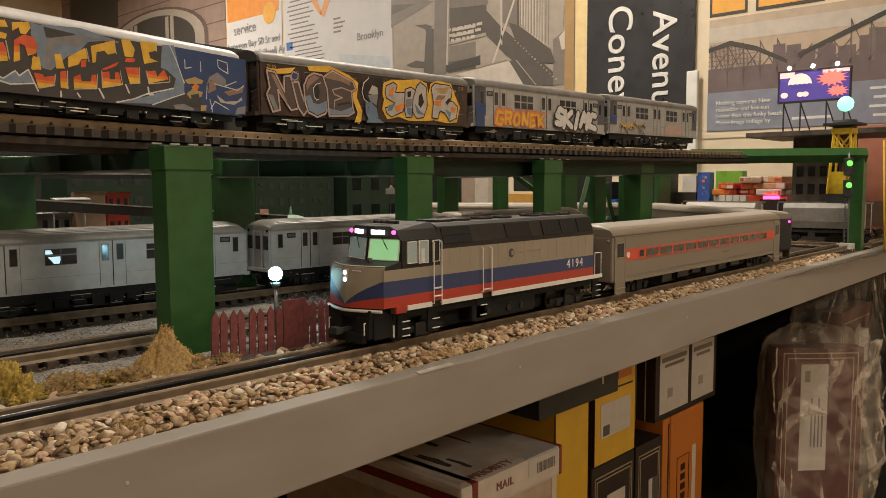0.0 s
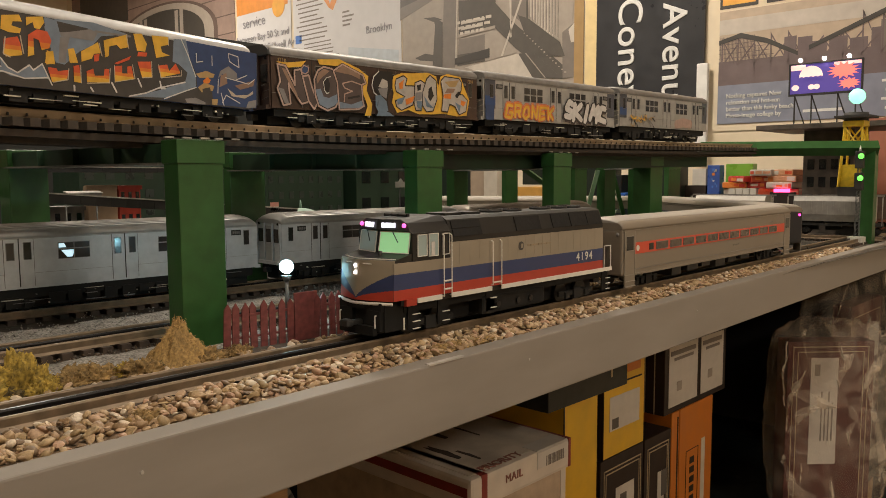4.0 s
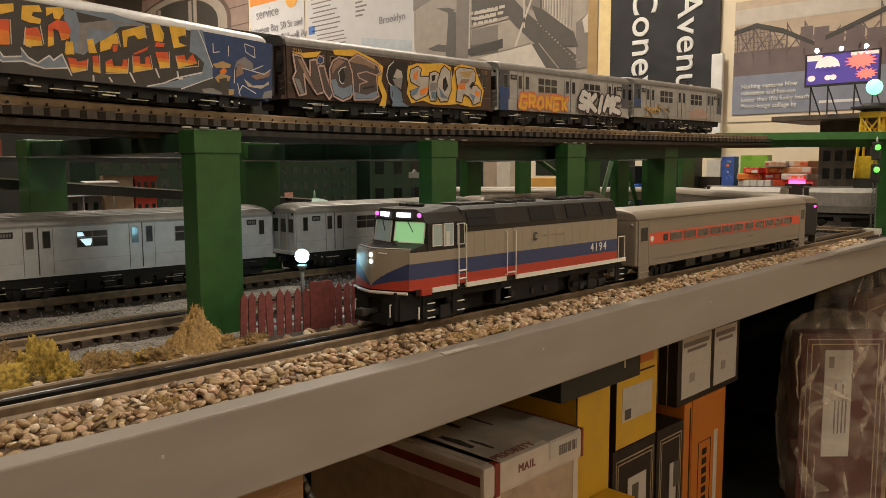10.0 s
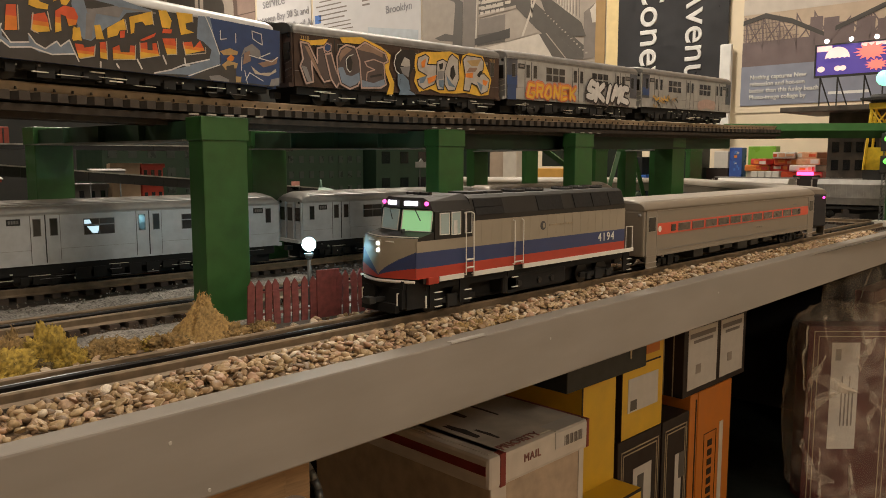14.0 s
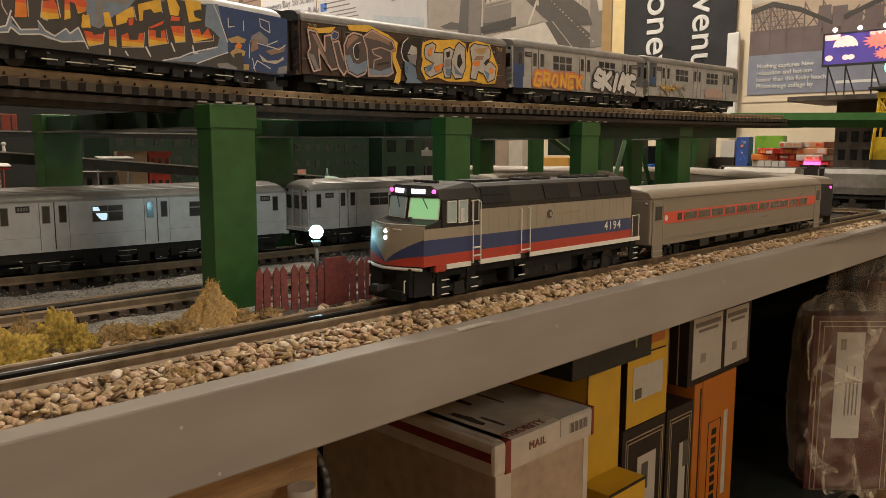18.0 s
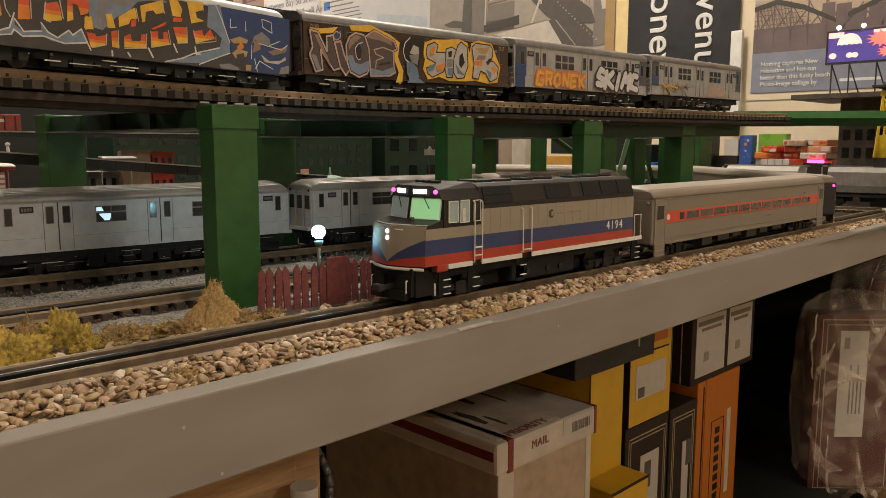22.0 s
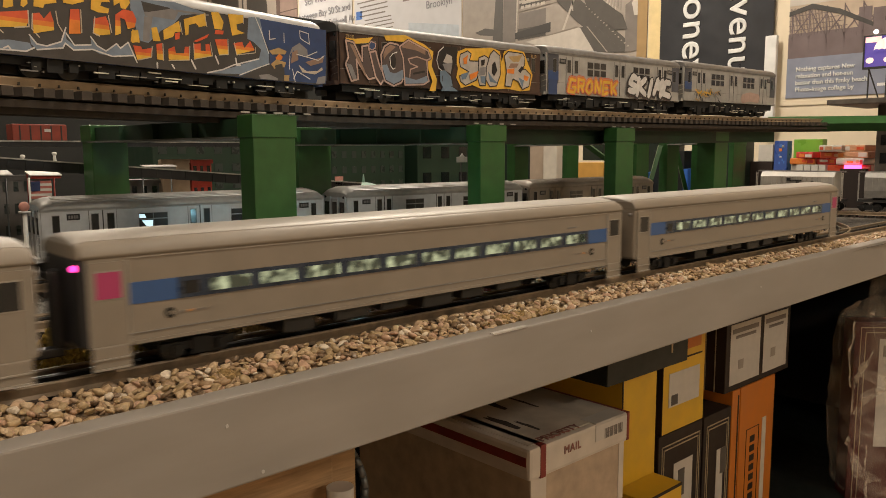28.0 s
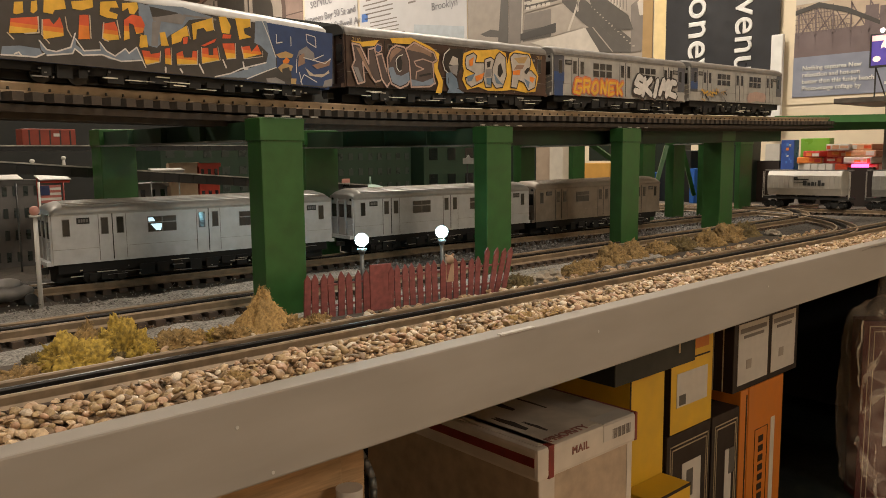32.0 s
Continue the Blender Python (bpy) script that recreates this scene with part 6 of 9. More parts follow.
SIGNBLACK = ink("sign_black_enamel", (0.035, 0.036, 0.040), 0.35)
INKWHITE = ink("sign_white", (0.72, 0.72, 0.70))
ORANGE = ink("poster_orange", (0.75, 0.30, 0.07))
INKGREY = ink("text_grey", (0.27, 0.27, 0.30))
INKBLUE = ink("map_blue", (0.08, 0.2, 0.55))
PALEBLUE = ink("map_pale_blue", (0.50, 0.56, 0.62))
PH = [ink("photo_dark", (0.06, 0.055, 0.05)), ink("photo_grey", (0.10, 0.09, 0.08)), ink("photo_mid", (0.20, 0.175, 0.155)), ink("photo_light", (0.36, 0.315, 0.27)), ink("photo_pale", (0.54, 0.49, 0.43))]
YELLOWPANEL = ink("poster_yellow", (0.78, 0.40, 0.07))
SLATE = ink("caption_blue_grey", (0.24, 0.26, 0.33))
STONE = mat("pinkish_brown_stone", (0.30, 0.215, 0.18), 0.7, var=0.15, scale=12, bump=0.05)
STONEDARK = mat("dark_stone_joint", (0.13, 0.09, 0.075), 0.8, scale=20)

# facade print with an arched window
fac = wall_thing("facade_print", "large brown stone facade print with an arched window", "poster")
wrect(3.42, 5.6, 0.55, 1.5, 1, STONE, fac, "sheet")
for k in range(9):
    wrect(3.42, 5.6, 0.62 + 0.1 * k, 0.626 + 0.1 * k, 1.5, STONEDARK, fac, "course_line")
cy_, cz_ = 4.26, 0.98


def arch(r, layer, m, nm, n=20, z0=0.7):
    wpoly([(cy_ + r, z0)] + [(cy_ + r * math.cos(math.pi * k / n), cz_ + r * 0.33 * math.sin(math.pi * k / n)) for k in range(n + 1)] + [(cy_ - r, z0)], layer, m, fac, nm)


arch(0.66, 2, STONEDARK, "arch_moulding")
arch(0.62, 3, PH[3], "arch_trim")
arch(0.52, 4, PH[0], "arch_glass")
for off in (-0.26, -0.2, 0.2, 0.26):
    wrect(cy_ + off - 0.02, cy_ + off + 0.02, 0.7, 1.13, 5, PH[3], fac, "mullion")
wrect(4.7, 5.45, 1.16, 1.5, 3, PH[0], fac, "dark_panel")
# orange service notice
srv = wall_thing("service_notice", "orange and white transit service notice", "poster")
wrect(2.905, 3.40, 0.62, 1.5, 1, PAPER, srv, "sheet")
wrect(2.93, 3.40, 1.0, 1.22, 2, ORANGE, srv, "orange_panel")
wpoly([(3.01 + 0.055 * math.cos(2 * math.pi * k / 20), 1.0 + 0.055 * math.sin(2 * math.pi * k / 20)) for k in range(20)], 3, YELLOWPANEL, srv, "round_badge")
wtext("service", 3.34, 0.925, 0.075, 3, INKGREY, srv, 0.0, -4)
wtext("between Bay 50 St and", 3.40, 0.85, 0.052, 3, INKGREY, srv, 0.0, -4)
wtext("Coney Island-Stillwell Av", 3.40, 0.79, 0.052, 3, INKGREY, srv, 0.0, -4)
# map sheet
mp_ = wall_thing("transit_map_sheet", "white transit map sheet with small print", "poster")
wrect(2.103, 2.885, 0.60, 1.5, 1, PAPER, mp_, "sheet")
wtext("Brooklyn", 2.335, 0.775, 0.048, 2, INKGREY, mp_, 0.0, -2)
wpoly([(2.12, 0.63), (2.46, 0.68), (2.46, 0.73), (2.12, 0.68)], 2, PALEBLUE, mp_, "water_patch")
wpoly([(2.50, 1.05), (2.56, 1.0), (2.60, 0.93), (2.57, 0.915), (2.52, 0.985), (2.47, 1.03)], 2, ORANGE, mp_, "route_line")
wpoly([(2.60, 0.93), (2.66, 1.0), (2.70, 1.05), (2.67, 1.06), (2.62, 1.0), (2.585, 0.935)], 2, ORANGE, mp_, "route_line")
wrect(2.82, 2.87, 0.79, 0.83, 2, INKBLUE, mp_, "access_symbol")
rnd = random.Random(5)
for k in range(20):
    z = 0.80 + 0.022 * k
    wrect(2.86 - rnd.uniform(0, 0.03), 2.86 - rnd.uniform(0.16, 0.25), z, z + 0.006, 2, PH[2], mp_, "text_bar")
for k in range(5):
    z = 0.705 + 0.018 * k
    wrect(2.80, 2.80 - rnd.uniform(0.2, 0.28), z, z + 0.005, 2, PH[2], mp_, "text_bar")
for k in range(4):
    wrect(2.50, 2.50 - rnd.uniform(0.05, 0.1), 0.83 + 0.02 * k, 0.838 + 0.02 * k, 2, PH[2], mp_, "text_bar")
# black and white station photograph
ph = wall_thing("station_photograph", "large sepia photograph of station stairs and railings", "poster")
wrect(1.165, 2.095, 0.42, 1.5, 1, PH[3], ph, "sheet")
for n, (pts, m) in enumerate((
    ([(2.106, 0.921), (1.925, 0.892), (1.853, 0.876), (2.108, 0.802)], PH[2]),
    ([(2.106, 0.898), (1.954, 0.881), (2.107, 0.855)], PH[1]),
    ([(1.846, 0.900), (1.777, 0.888), (1.785, 0.571), (1.856, 0.576)], PH[2]),
    ([(1.911, 0.788), (1.854, 0.762), (1.856, 0.576), (1.913, 0.592), (1.897, 0.756)], PH[1]),
    ([(1.967, 0.794), (1.897, 0.788), (1.857, 0.773), (1.897, 0.766)], PH[1]),
    ([(2.017, 0.633), (1.957, 0.645), (1.898, 0.633), (1.899, 0.607), (1.987, 0.620)], PH[1]),
    ([(1.764, 0.833), (1.571, 0.817), (1.571, 0.704), (1.764, 0.687)], PH[1]),
    ([(1.763, 0.886), (1.559, 0.853), (1.559, 0.817), (1.764, 0.833)], PH[2]),
    ([(1.764, 0.681), (1.625, 0.685), (1.612, 0.582), (1.772, 0.574)], PH[2]),
    ([(1.771, 0.620), (1.625, 0.622), (1.619, 0.580), (1.772, 0.576)], PH[1]),
    ([(1.625, 0.682), (1.571, 0.699), (1.461, 0.596), (1.625, 0.579)], PH[3]),
    ([(1.574, 0.799), (1.494, 0.720), (1.254, 0.529), (1.254, 0.483), (1.300, 0.484), (1.473, 0.614), (1.574, 0.704)], PH[1]),
    ([(1.411, 0.829), (1.205, 0.796), (1.219, 0.621), (1.268, 0.615), (1.404, 0.708)], PH[3]),
    ([(1.561, 0.853), (1.502, 0.844), (1.494, 0.748), (1.561, 0.795)], PH[3]),
    ([(1.490, 0.842), (1.421, 0.831), (1.421, 0.691), (1.490, 0.738)], PH[2]),
    ([(1.465, 0.591), (1.392, 0.592), (1.254, 0.480), (1.389, 0.495)], PH[1]),
    ([(1.257, 0.645), (1.204, 0.675), (1.180, 0.609), (1.193, 0.484), (1.254, 0.480)], PH[2]),
    ([(1.731, 0.566), (1.465, 0.591), (1.392, 0.495), (1.625, 0.534)], PH[4]),
)):
    wpoly(pts, 2 + 0.14 * n, m, ph, "tone_area")
for k in range(9):
    y, z = 1.402 - 0.0125 * k, 0.718 - 0.0115 * k
    wpoly([(y, 1.5), (y - 0.005, 1.5), (y - 0.005, z), (y, z)], 5, PH[4], ph, "railing_bar")
wpoly([(1.434, 0.824), (1.543, 0.591), (1.533, 0.590), (1.425, 0.822)], 5.2, PH[4], ph, "handrail_line")
wpoly([(1.502, 0.835), (1.497, 0.656), (1.490, 0.656), (1.495, 0.833)], 5.2, PH[4], ph, "railing_post")
wpoly([(1.421, 0.822), (1.420, 0.647), (1.411, 0.646), (1.412, 0.820)], 5.2, PH[1], ph, "railing_post")
wpoly([(1.465, 0.591), (1.397, 0.495), (1.389, 0.495), (1.457, 0.590)], 5.2, PH[4], ph, "stair_edge")
wpoly([(1.427, 0.591), (1.334, 0.490), (1.328, 0.489), (1.421, 0.590)], 5.2, PH[3], ph, "stair_edge")
wpoly([(1.773, 0.878), (1.783, 0.581), (1.776, 0.580), (1.766, 0.877)], 5.2, PH[4], ph, "post_edge")
wpoly([(1.230, 0.651), (1.204, 0.674), (1.183, 0.645), (1.184, 0.606), (1.219, 0.605)], 5.2, PH[4], ph, "post_cap")
wpoly([(1.750, 0.749), (1.625, 0.750), (1.625, 0.739), (1.750, 0.738)], 5.2, PH[4], ph, "sign_bar")
wpoly([(1.750, 0.726), (1.635, 0.728), (1.635, 0.718), (1.750, 0.715)], 5.2, PH[4], ph, "sign_bar")
wpoly([(1.751, 0.702), (1.646, 0.706), (1.646, 0.696), (1.751, 0.691)], 5.2, PH[4], ph, "sign_bar")
rnd = random.Random(31)
wpoly([(1.46, 0.735), (1.41, 0.715), (1.267, 0.612), (1.245, 0.56), (1.30, 0.565), (1.43, 0.668)], 5.05, PH[1], ph, "stair_wall")
for k in range(15):
    f = k / 14
    y, z = 1.432 - 0.185 * f, 0.662 - 0.162 * f
    wrect(y, y - 0.005 - 0.004 * rnd.random(), z, z + 0.002 + 0.004 * rnd.random(), 5.4, PH[3], ph, "stair_glint")
for n in range(3):
    y = 1.775 - 0.01 * n
    while y > 1.60 + 0.02 * n:
        w = rnd.uniform(0.012, 0.035)
        z = 0.741 - 0.022 * n + 0.02 * (1.775 - y)
        wrect(y, y - w, z, z + 0.011, 6, PH[4], ph, "sign_bar")
        y -= w + 0.008
wpoly([(1.764, 0.700), (1.571, 0.712), (1.571, 0.700), (1.764, 0.687)], 5.3, PH[3], ph, "lintel_edge")
wpoly([(1.785, 0.607), (1.60, 0.628), (1.60, 0.592), (1.785, 0.581)], 5.3, PH[0], ph, "dark_opening")
for k in range(11):
    y = 1.405 - 0.0128 * k
    wpoly([(y, 1.5), (y - 0.003, 1.5), (y - 0.003, 0.712 - 0.0085 * k), (y, 0.716 - 0.0085 * k)], 5.6, PH[2], ph, "railing_shadow")
wrect(1.165, 1.205, 0.44, 1.5, 6, ink("photo_brown_margin", (0.36, 0.235, 0.105)), ph, "brown_margin")
CREAMSTRIP = ink("cream_frame_strip", (0.74, 0.58, 0.30))
strip = wall_thing("cream_strip", "narrow cream yellow trim strip between posters", "trim strip")
wrect(1.110, 1.160, 0.435, 1.5, 2, CREAMSTRIP, strip, "strip")
# black station sign with white letters, hung on its side
sgn = wall_thing("station_sign", "black enamel station sign with white letters, hung sideways", "sign")
bm = B()
bx(bm, WX - 0.014, WX - 0.004, 0.712, 1.108, 0.30, 1.5, bev=0.002)
part("panel", bm, SIGNBLACK, sgn)
wtext_down("Coney", 1.018, 0.722, 0.128, 18, INKWHITE, sgn, 0.0018, 1.02)
wtext_down("Avenue", 0.853, 0.683, 0.118, 18, INKWHITE, sgn, 0.0017, 1.03)
bm = B()
bx(bm, WX - 0.03, WX - 0.0145, 0.692, 0.729, 0.18, 0.478, bev=0.004)
whole("white_batten", bm, INKWHITE, "short white batten against the wall by the sign", "batten")
# amusement pier poster
pst = wall_thing("amusement_poster", "yellow and sepia amusement park poster with a blue caption", "poster")
wrect(-0.9, 0.685, 0.265, 1.5, 1, CREAM, pst, "sheet")
DUSK = ink("dusky_purple_print", (0.17, 0.13, 0.13))
SEPIA = ink("sepia_print", (0.50, 0.40, 0.30))
wrect(-0.85, 0.668, 0.285, 0.63, 2, SEPIA, pst, "photo_field")
wrect(-0.85, 0.668, 0.56, 0.605, 3, PH[4], pst, "pale_sky")
wrect(-0.85, 0.668, 0.405, 0.478, 3, DUSK, pst, "dark_skyline")
rnd = random.Random(17)
y = 0.47
while y > -0.2:
    w = rnd.uniform(0.018, 0.05)
    wrect(y, y - w, 0.46, 0.50 + rnd.uniform(0.0, 0.04) + max(0, 0.30 - y) * 0.12, 3.2 + 0.1 * rnd.random(), DUSK if rnd.random() < 0.7 else PH[2], pst, "printed_tower")
    y -= w * rnd.uniform(0.8, 1.2)
for k in range(46):
    y = 0.664 - 0.0042 * k
    top = 0.553 - 0.0002 * k if k < 18 else 0.55 - 0.0036 * (k - 18)
    wrect(y, y - 0.0011, 0.47, top, 3.6, DUSK, pst, "trestle_line")
for k in range(5):
    wrect(0.668, 0.50 + 0.012 * k, 0.487 + 0.014 * k, 0.4885 + 0.014 * k, 3.7, DUSK, pst, "trestle_line")
for y0, y1 in ((0.668, 0.55), (0.525, 0.33), (0.305, 0.10), (0.07, -0.2)):
    wrect(y0, y1, 0.638, 0.9, 3, PH[0], pst, "panel_frame")
    wrect(y0 - 0.008, y1 + 0.008, 0.648, 0.9, 4, YELLOWPANEL, pst, "yellow_panel")
rnd = random.Random(9)
for k in range(26):
    y = 0.66 - 0.05 * k
    zt = 0.545 if k < 5 else 0.49 + 0.035 * rnd.random() + (0.09 if 6 < k < 14 else 0.0) * min(1, (k - 5) / 5)
    wpoly([(y, 0.42), (y - 0.004, 0.42), (y - 0.004, zt), (y, zt + 0.004)], 4, DUSK, pst, "trestle_leg")
    if k < 25:
        wpoly([(y, zt), (y - 0.052, 0.455), (y - 0.052, 0.461), (y, zt + 0.007)], 4, DUSK, pst, "trestle_brace")
        wpoly([(y, 0.46), (y - 0.05, 0.52), (y - 0.05, 0.526), (y, 0.466)], 4, DUSK, pst, "trestle_brace")
wpoly([(0.668, 0.53), (0.60, 0.545), (0.52, 0.52), (0.43, 0.475), (0.43, 0.487), (0.52, 0.535), (0.60, 0.56), (0.668, 0.543)], 4.4, PH[0], pst, "coaster_track")
wpoly([(0.40, 0.50), (0.25, 0.56), (0.10, 0.62), (0.10, 0.605), (0.25, 0.545), (0.40, 0.487)], 4.4, PH[0], pst, "coaster_track")
wrect(-0.85, 0.668, 0.287, 0.405, 5, SLATE, pst, "caption_field")
for k, text in enumerate(("Nothing captures New", "relaxation and hot-sun", "better than this funky beach", "Photo-image collage by")):
    wtext(text, 0.640, 0.3655 - 0.0200 * k, 0.0180, 6, INKWHITE, pst, 0.0005, -3)
wrect(0.41, 0.30, 0.309, 0.317, 6, INKWHITE, pst, "text_bar")
for k in range(4):
    wrect(0.205 - 0.01 * (k % 2), 0.205 - 0.05 - 0.03 * (k % 3), 0.38 - 0.0245 * k, 0.387 - 0.0245 * k, 6, INKWHITE, pst, "text_bar")


# ---- scenery along the front track ----
FENCEPAINT = mat("weathered_red_fence_paint", (0.24, 0.068, 0.062), 0.6, var=0.25, scale=200)
LICHEN_TAN = mat("tan_lichen", (0.34, 0.22, 0.085), 0.9, var=0.45, scale=300, bump=0.6)
LICHEN_HEAP = mat("golden_brown_lichen", (0.42, 0.27, 0.10), 0.9, var=0.3, scale=500, bump=0.6)
LICHEN_BRN = mat("dry_brown_lichen", (0.29, 0.19, 0.075), 0.9, var=0.4, scale=300, bump=0.6)
LICHEN_YEL = mat("olive_yellow_lichen", (0.46, 0.32, 0.06), 0.9, var=0.45, scale=300, bump=0.6)
LICHEN_DRK = mat("dark_olive_lichen", (0.15, 0.11, 0.045), 0.9, var=0.35, scale=300, bump=0.5)
GLOBE = glow("white_globe_light", (0.40, 0.85, 1.0), 42.0)
POLE = mat("grey_lamp_metal", (0.16, 0.17, 0.17), 0.4, 0.5, scale=100)

fence = thing("picket_fence", Matrix(), "small weathered dark red wooden picket fence", "fence")
FA, FB = Vector((-0.088, 0.165, DECK)), Vector((0.141, 0.146, DECK))
rnd = random.Random(2)
n = 27
for k in range(n):
    f = k / (n - 1)
    p = FA.lerp(FB, f)
    if 0.30 < f < 0.36:
        continue
    hgt = 0.041 + 0.002 * rnd.random() + (0.008 if f > 0.86 else 0)
    lean = rnd.uniform(-1.5, 1.5) + (14 if f > 0.9 else 6 if f > 0.8 else 0)
    w = 0.0031
    bm = B()
    prism(bm, [(-w, 0), (w, 0), (w, hgt - 0.005), (0, hgt), (-w, hgt - 0.005)], -0.0008, 0.0008)
    ob = part("picket", bm, FENCEPAINT, fence)
    ob.matrix_local = pose(p.x, p.y + rnd.uniform(-0.001, 0.001), p.z, 0, 0, 85) @ pose(0, 0, 0, lean, rnd.uniform(-3, 3), 0)
for z in (0.012, 0.031):
    bm = B()
    cyl(bm, FA + Vector((0, 0.002, z)), FB + Vector((0, 0.002, z)), 0.0013, 5)
    part("fence_rail", bm, FENCEPAINT, fence)
bm = B()
bx(bm, -0.0118, 0.0118, -0.001, 0.001, 0.002, 0.0455, bev=0.0006)
ob = part("fence_board", bm, FENCEPAINT, fence, "solid dark red board in the fence")
p = FA.lerp(FB, 0.338)
ob.matrix_local = pose(p.x, p.y, p.z, 0, 0, -5)
bm = B()
bx(bm, -0.0045, 0.0045, -0.001, 0.001, 0.018, 0.036)
ball(bm, (0, 0, 0.040), 0.0048, 8, squash=(1.2, 0.8, 1))
ball(bm, (-0.004, 0, 0.0445), 0.0016, 6)
ball(bm, (0.004, 0, 0.0445), 0.0016, 6)
whole("toy_animal", bm, mat("tan_toy_paint", (0.45, 0.30, 0.2), 0.6, scale=200), "tiny tan toy animal leaning on the fence", "toy", at=pose(0.071, 0.152, DECK + 0.002, 0, 0, -10))

for k, (x, y, z) in enumerate(((-0.001, 0.2, 0.046), (0.104, 0.2, 0.046))):
    lamp = thing("street_lamp", pose(x, y, DECK), "model street lamp with a glowing white globe", "street lamp", "globe lamps")
    bm = B()
    cyl(bm, (0, 0, 0), (0, 0, 0.006), 0.0045, 12, 0.003)
    cyl(bm, (0, 0, 0.006), (0, 0, z - DECK - 0.014), 0.0022, 12, 0.0018)
    cyl(bm, (0, 0, z - DECK - 0.014), (0, 0, z - DECK - 0.0085), 0.0026, 12, 0.0048)
    part("pole", bm, POLE, lamp)
    bm = B()
    ball(bm, (0, 0, z - DECK), 0.0066, 20)
    part("globe", bm, GLOBE, lamp, "glowing white globe")


def lichen(x, y, z, rx, ry, rz, m, seed, count=1500, label="clump of dry tan lichen brush beside the track", cone=0.0):
    rnd = random.Random(seed)
    bm = B()
    made = bmesh.ops.create_icosphere(bm, subdivisions=5, radius=1)
    off = Vector((seed * 1.7, seed * 0.3, 0))
    for v in made["verts"]:
        d = v.co.copy()
        k = 0.86 + 0.5 * noise.noise(d * 1.9 + off) + 0.30 * abs(noise.noise(d * 5 + off)) + 0.20 * noise.noise(d * 11 + off) + 0.22 * noise.noise(d * 22 + off)
        pinch = 1 - cone * max(0, d.z)
        v.co = Vector((d.x * rx * pinch, d.y * ry * pinch, max(-0.1, d.z) * rz)) * (k * (1 - cone) + cone * (0.95 + 0.25 * (k - 1)))
    core = [v.co.copy() for v in bm.verts]
    for f in bm.faces:
        f.smooth = True
    for _ in range(count):
        c = core[rnd.randrange(len(core))] * rnd.uniform(0.88, 1.08)
        if c.z < -0.001:
            continue
        d = Vector((rnd.gauss(0, 1), rnd.gauss(0, 1), rnd.gauss(0, 0.8))).normalized()
        s, w = rnd.uniform(0.0005, 0.0013), rnd.uniform(0.0002, 0.00045)
        side = d.orthogonal().normalized() * w
        mid, tip = c + d * s, c + d * s * 1.9 + Vector((rnd.gauss(0, 0.0008), rnd.gauss(0, 0.0008), rnd.gauss(0, 0.0008)))
        a, b, e, g = (bm.verts.new(q) for q in (c - side, c + side, mid + side, mid - side))
        bm.faces.new((a, b, e, g))
        bm.faces.new((g, e, bm.verts.new(tip)))
    return whole("lichen_bush", bm, m, label, "bush", "lichen clumps along the tracks", at=pose(x, y, z))


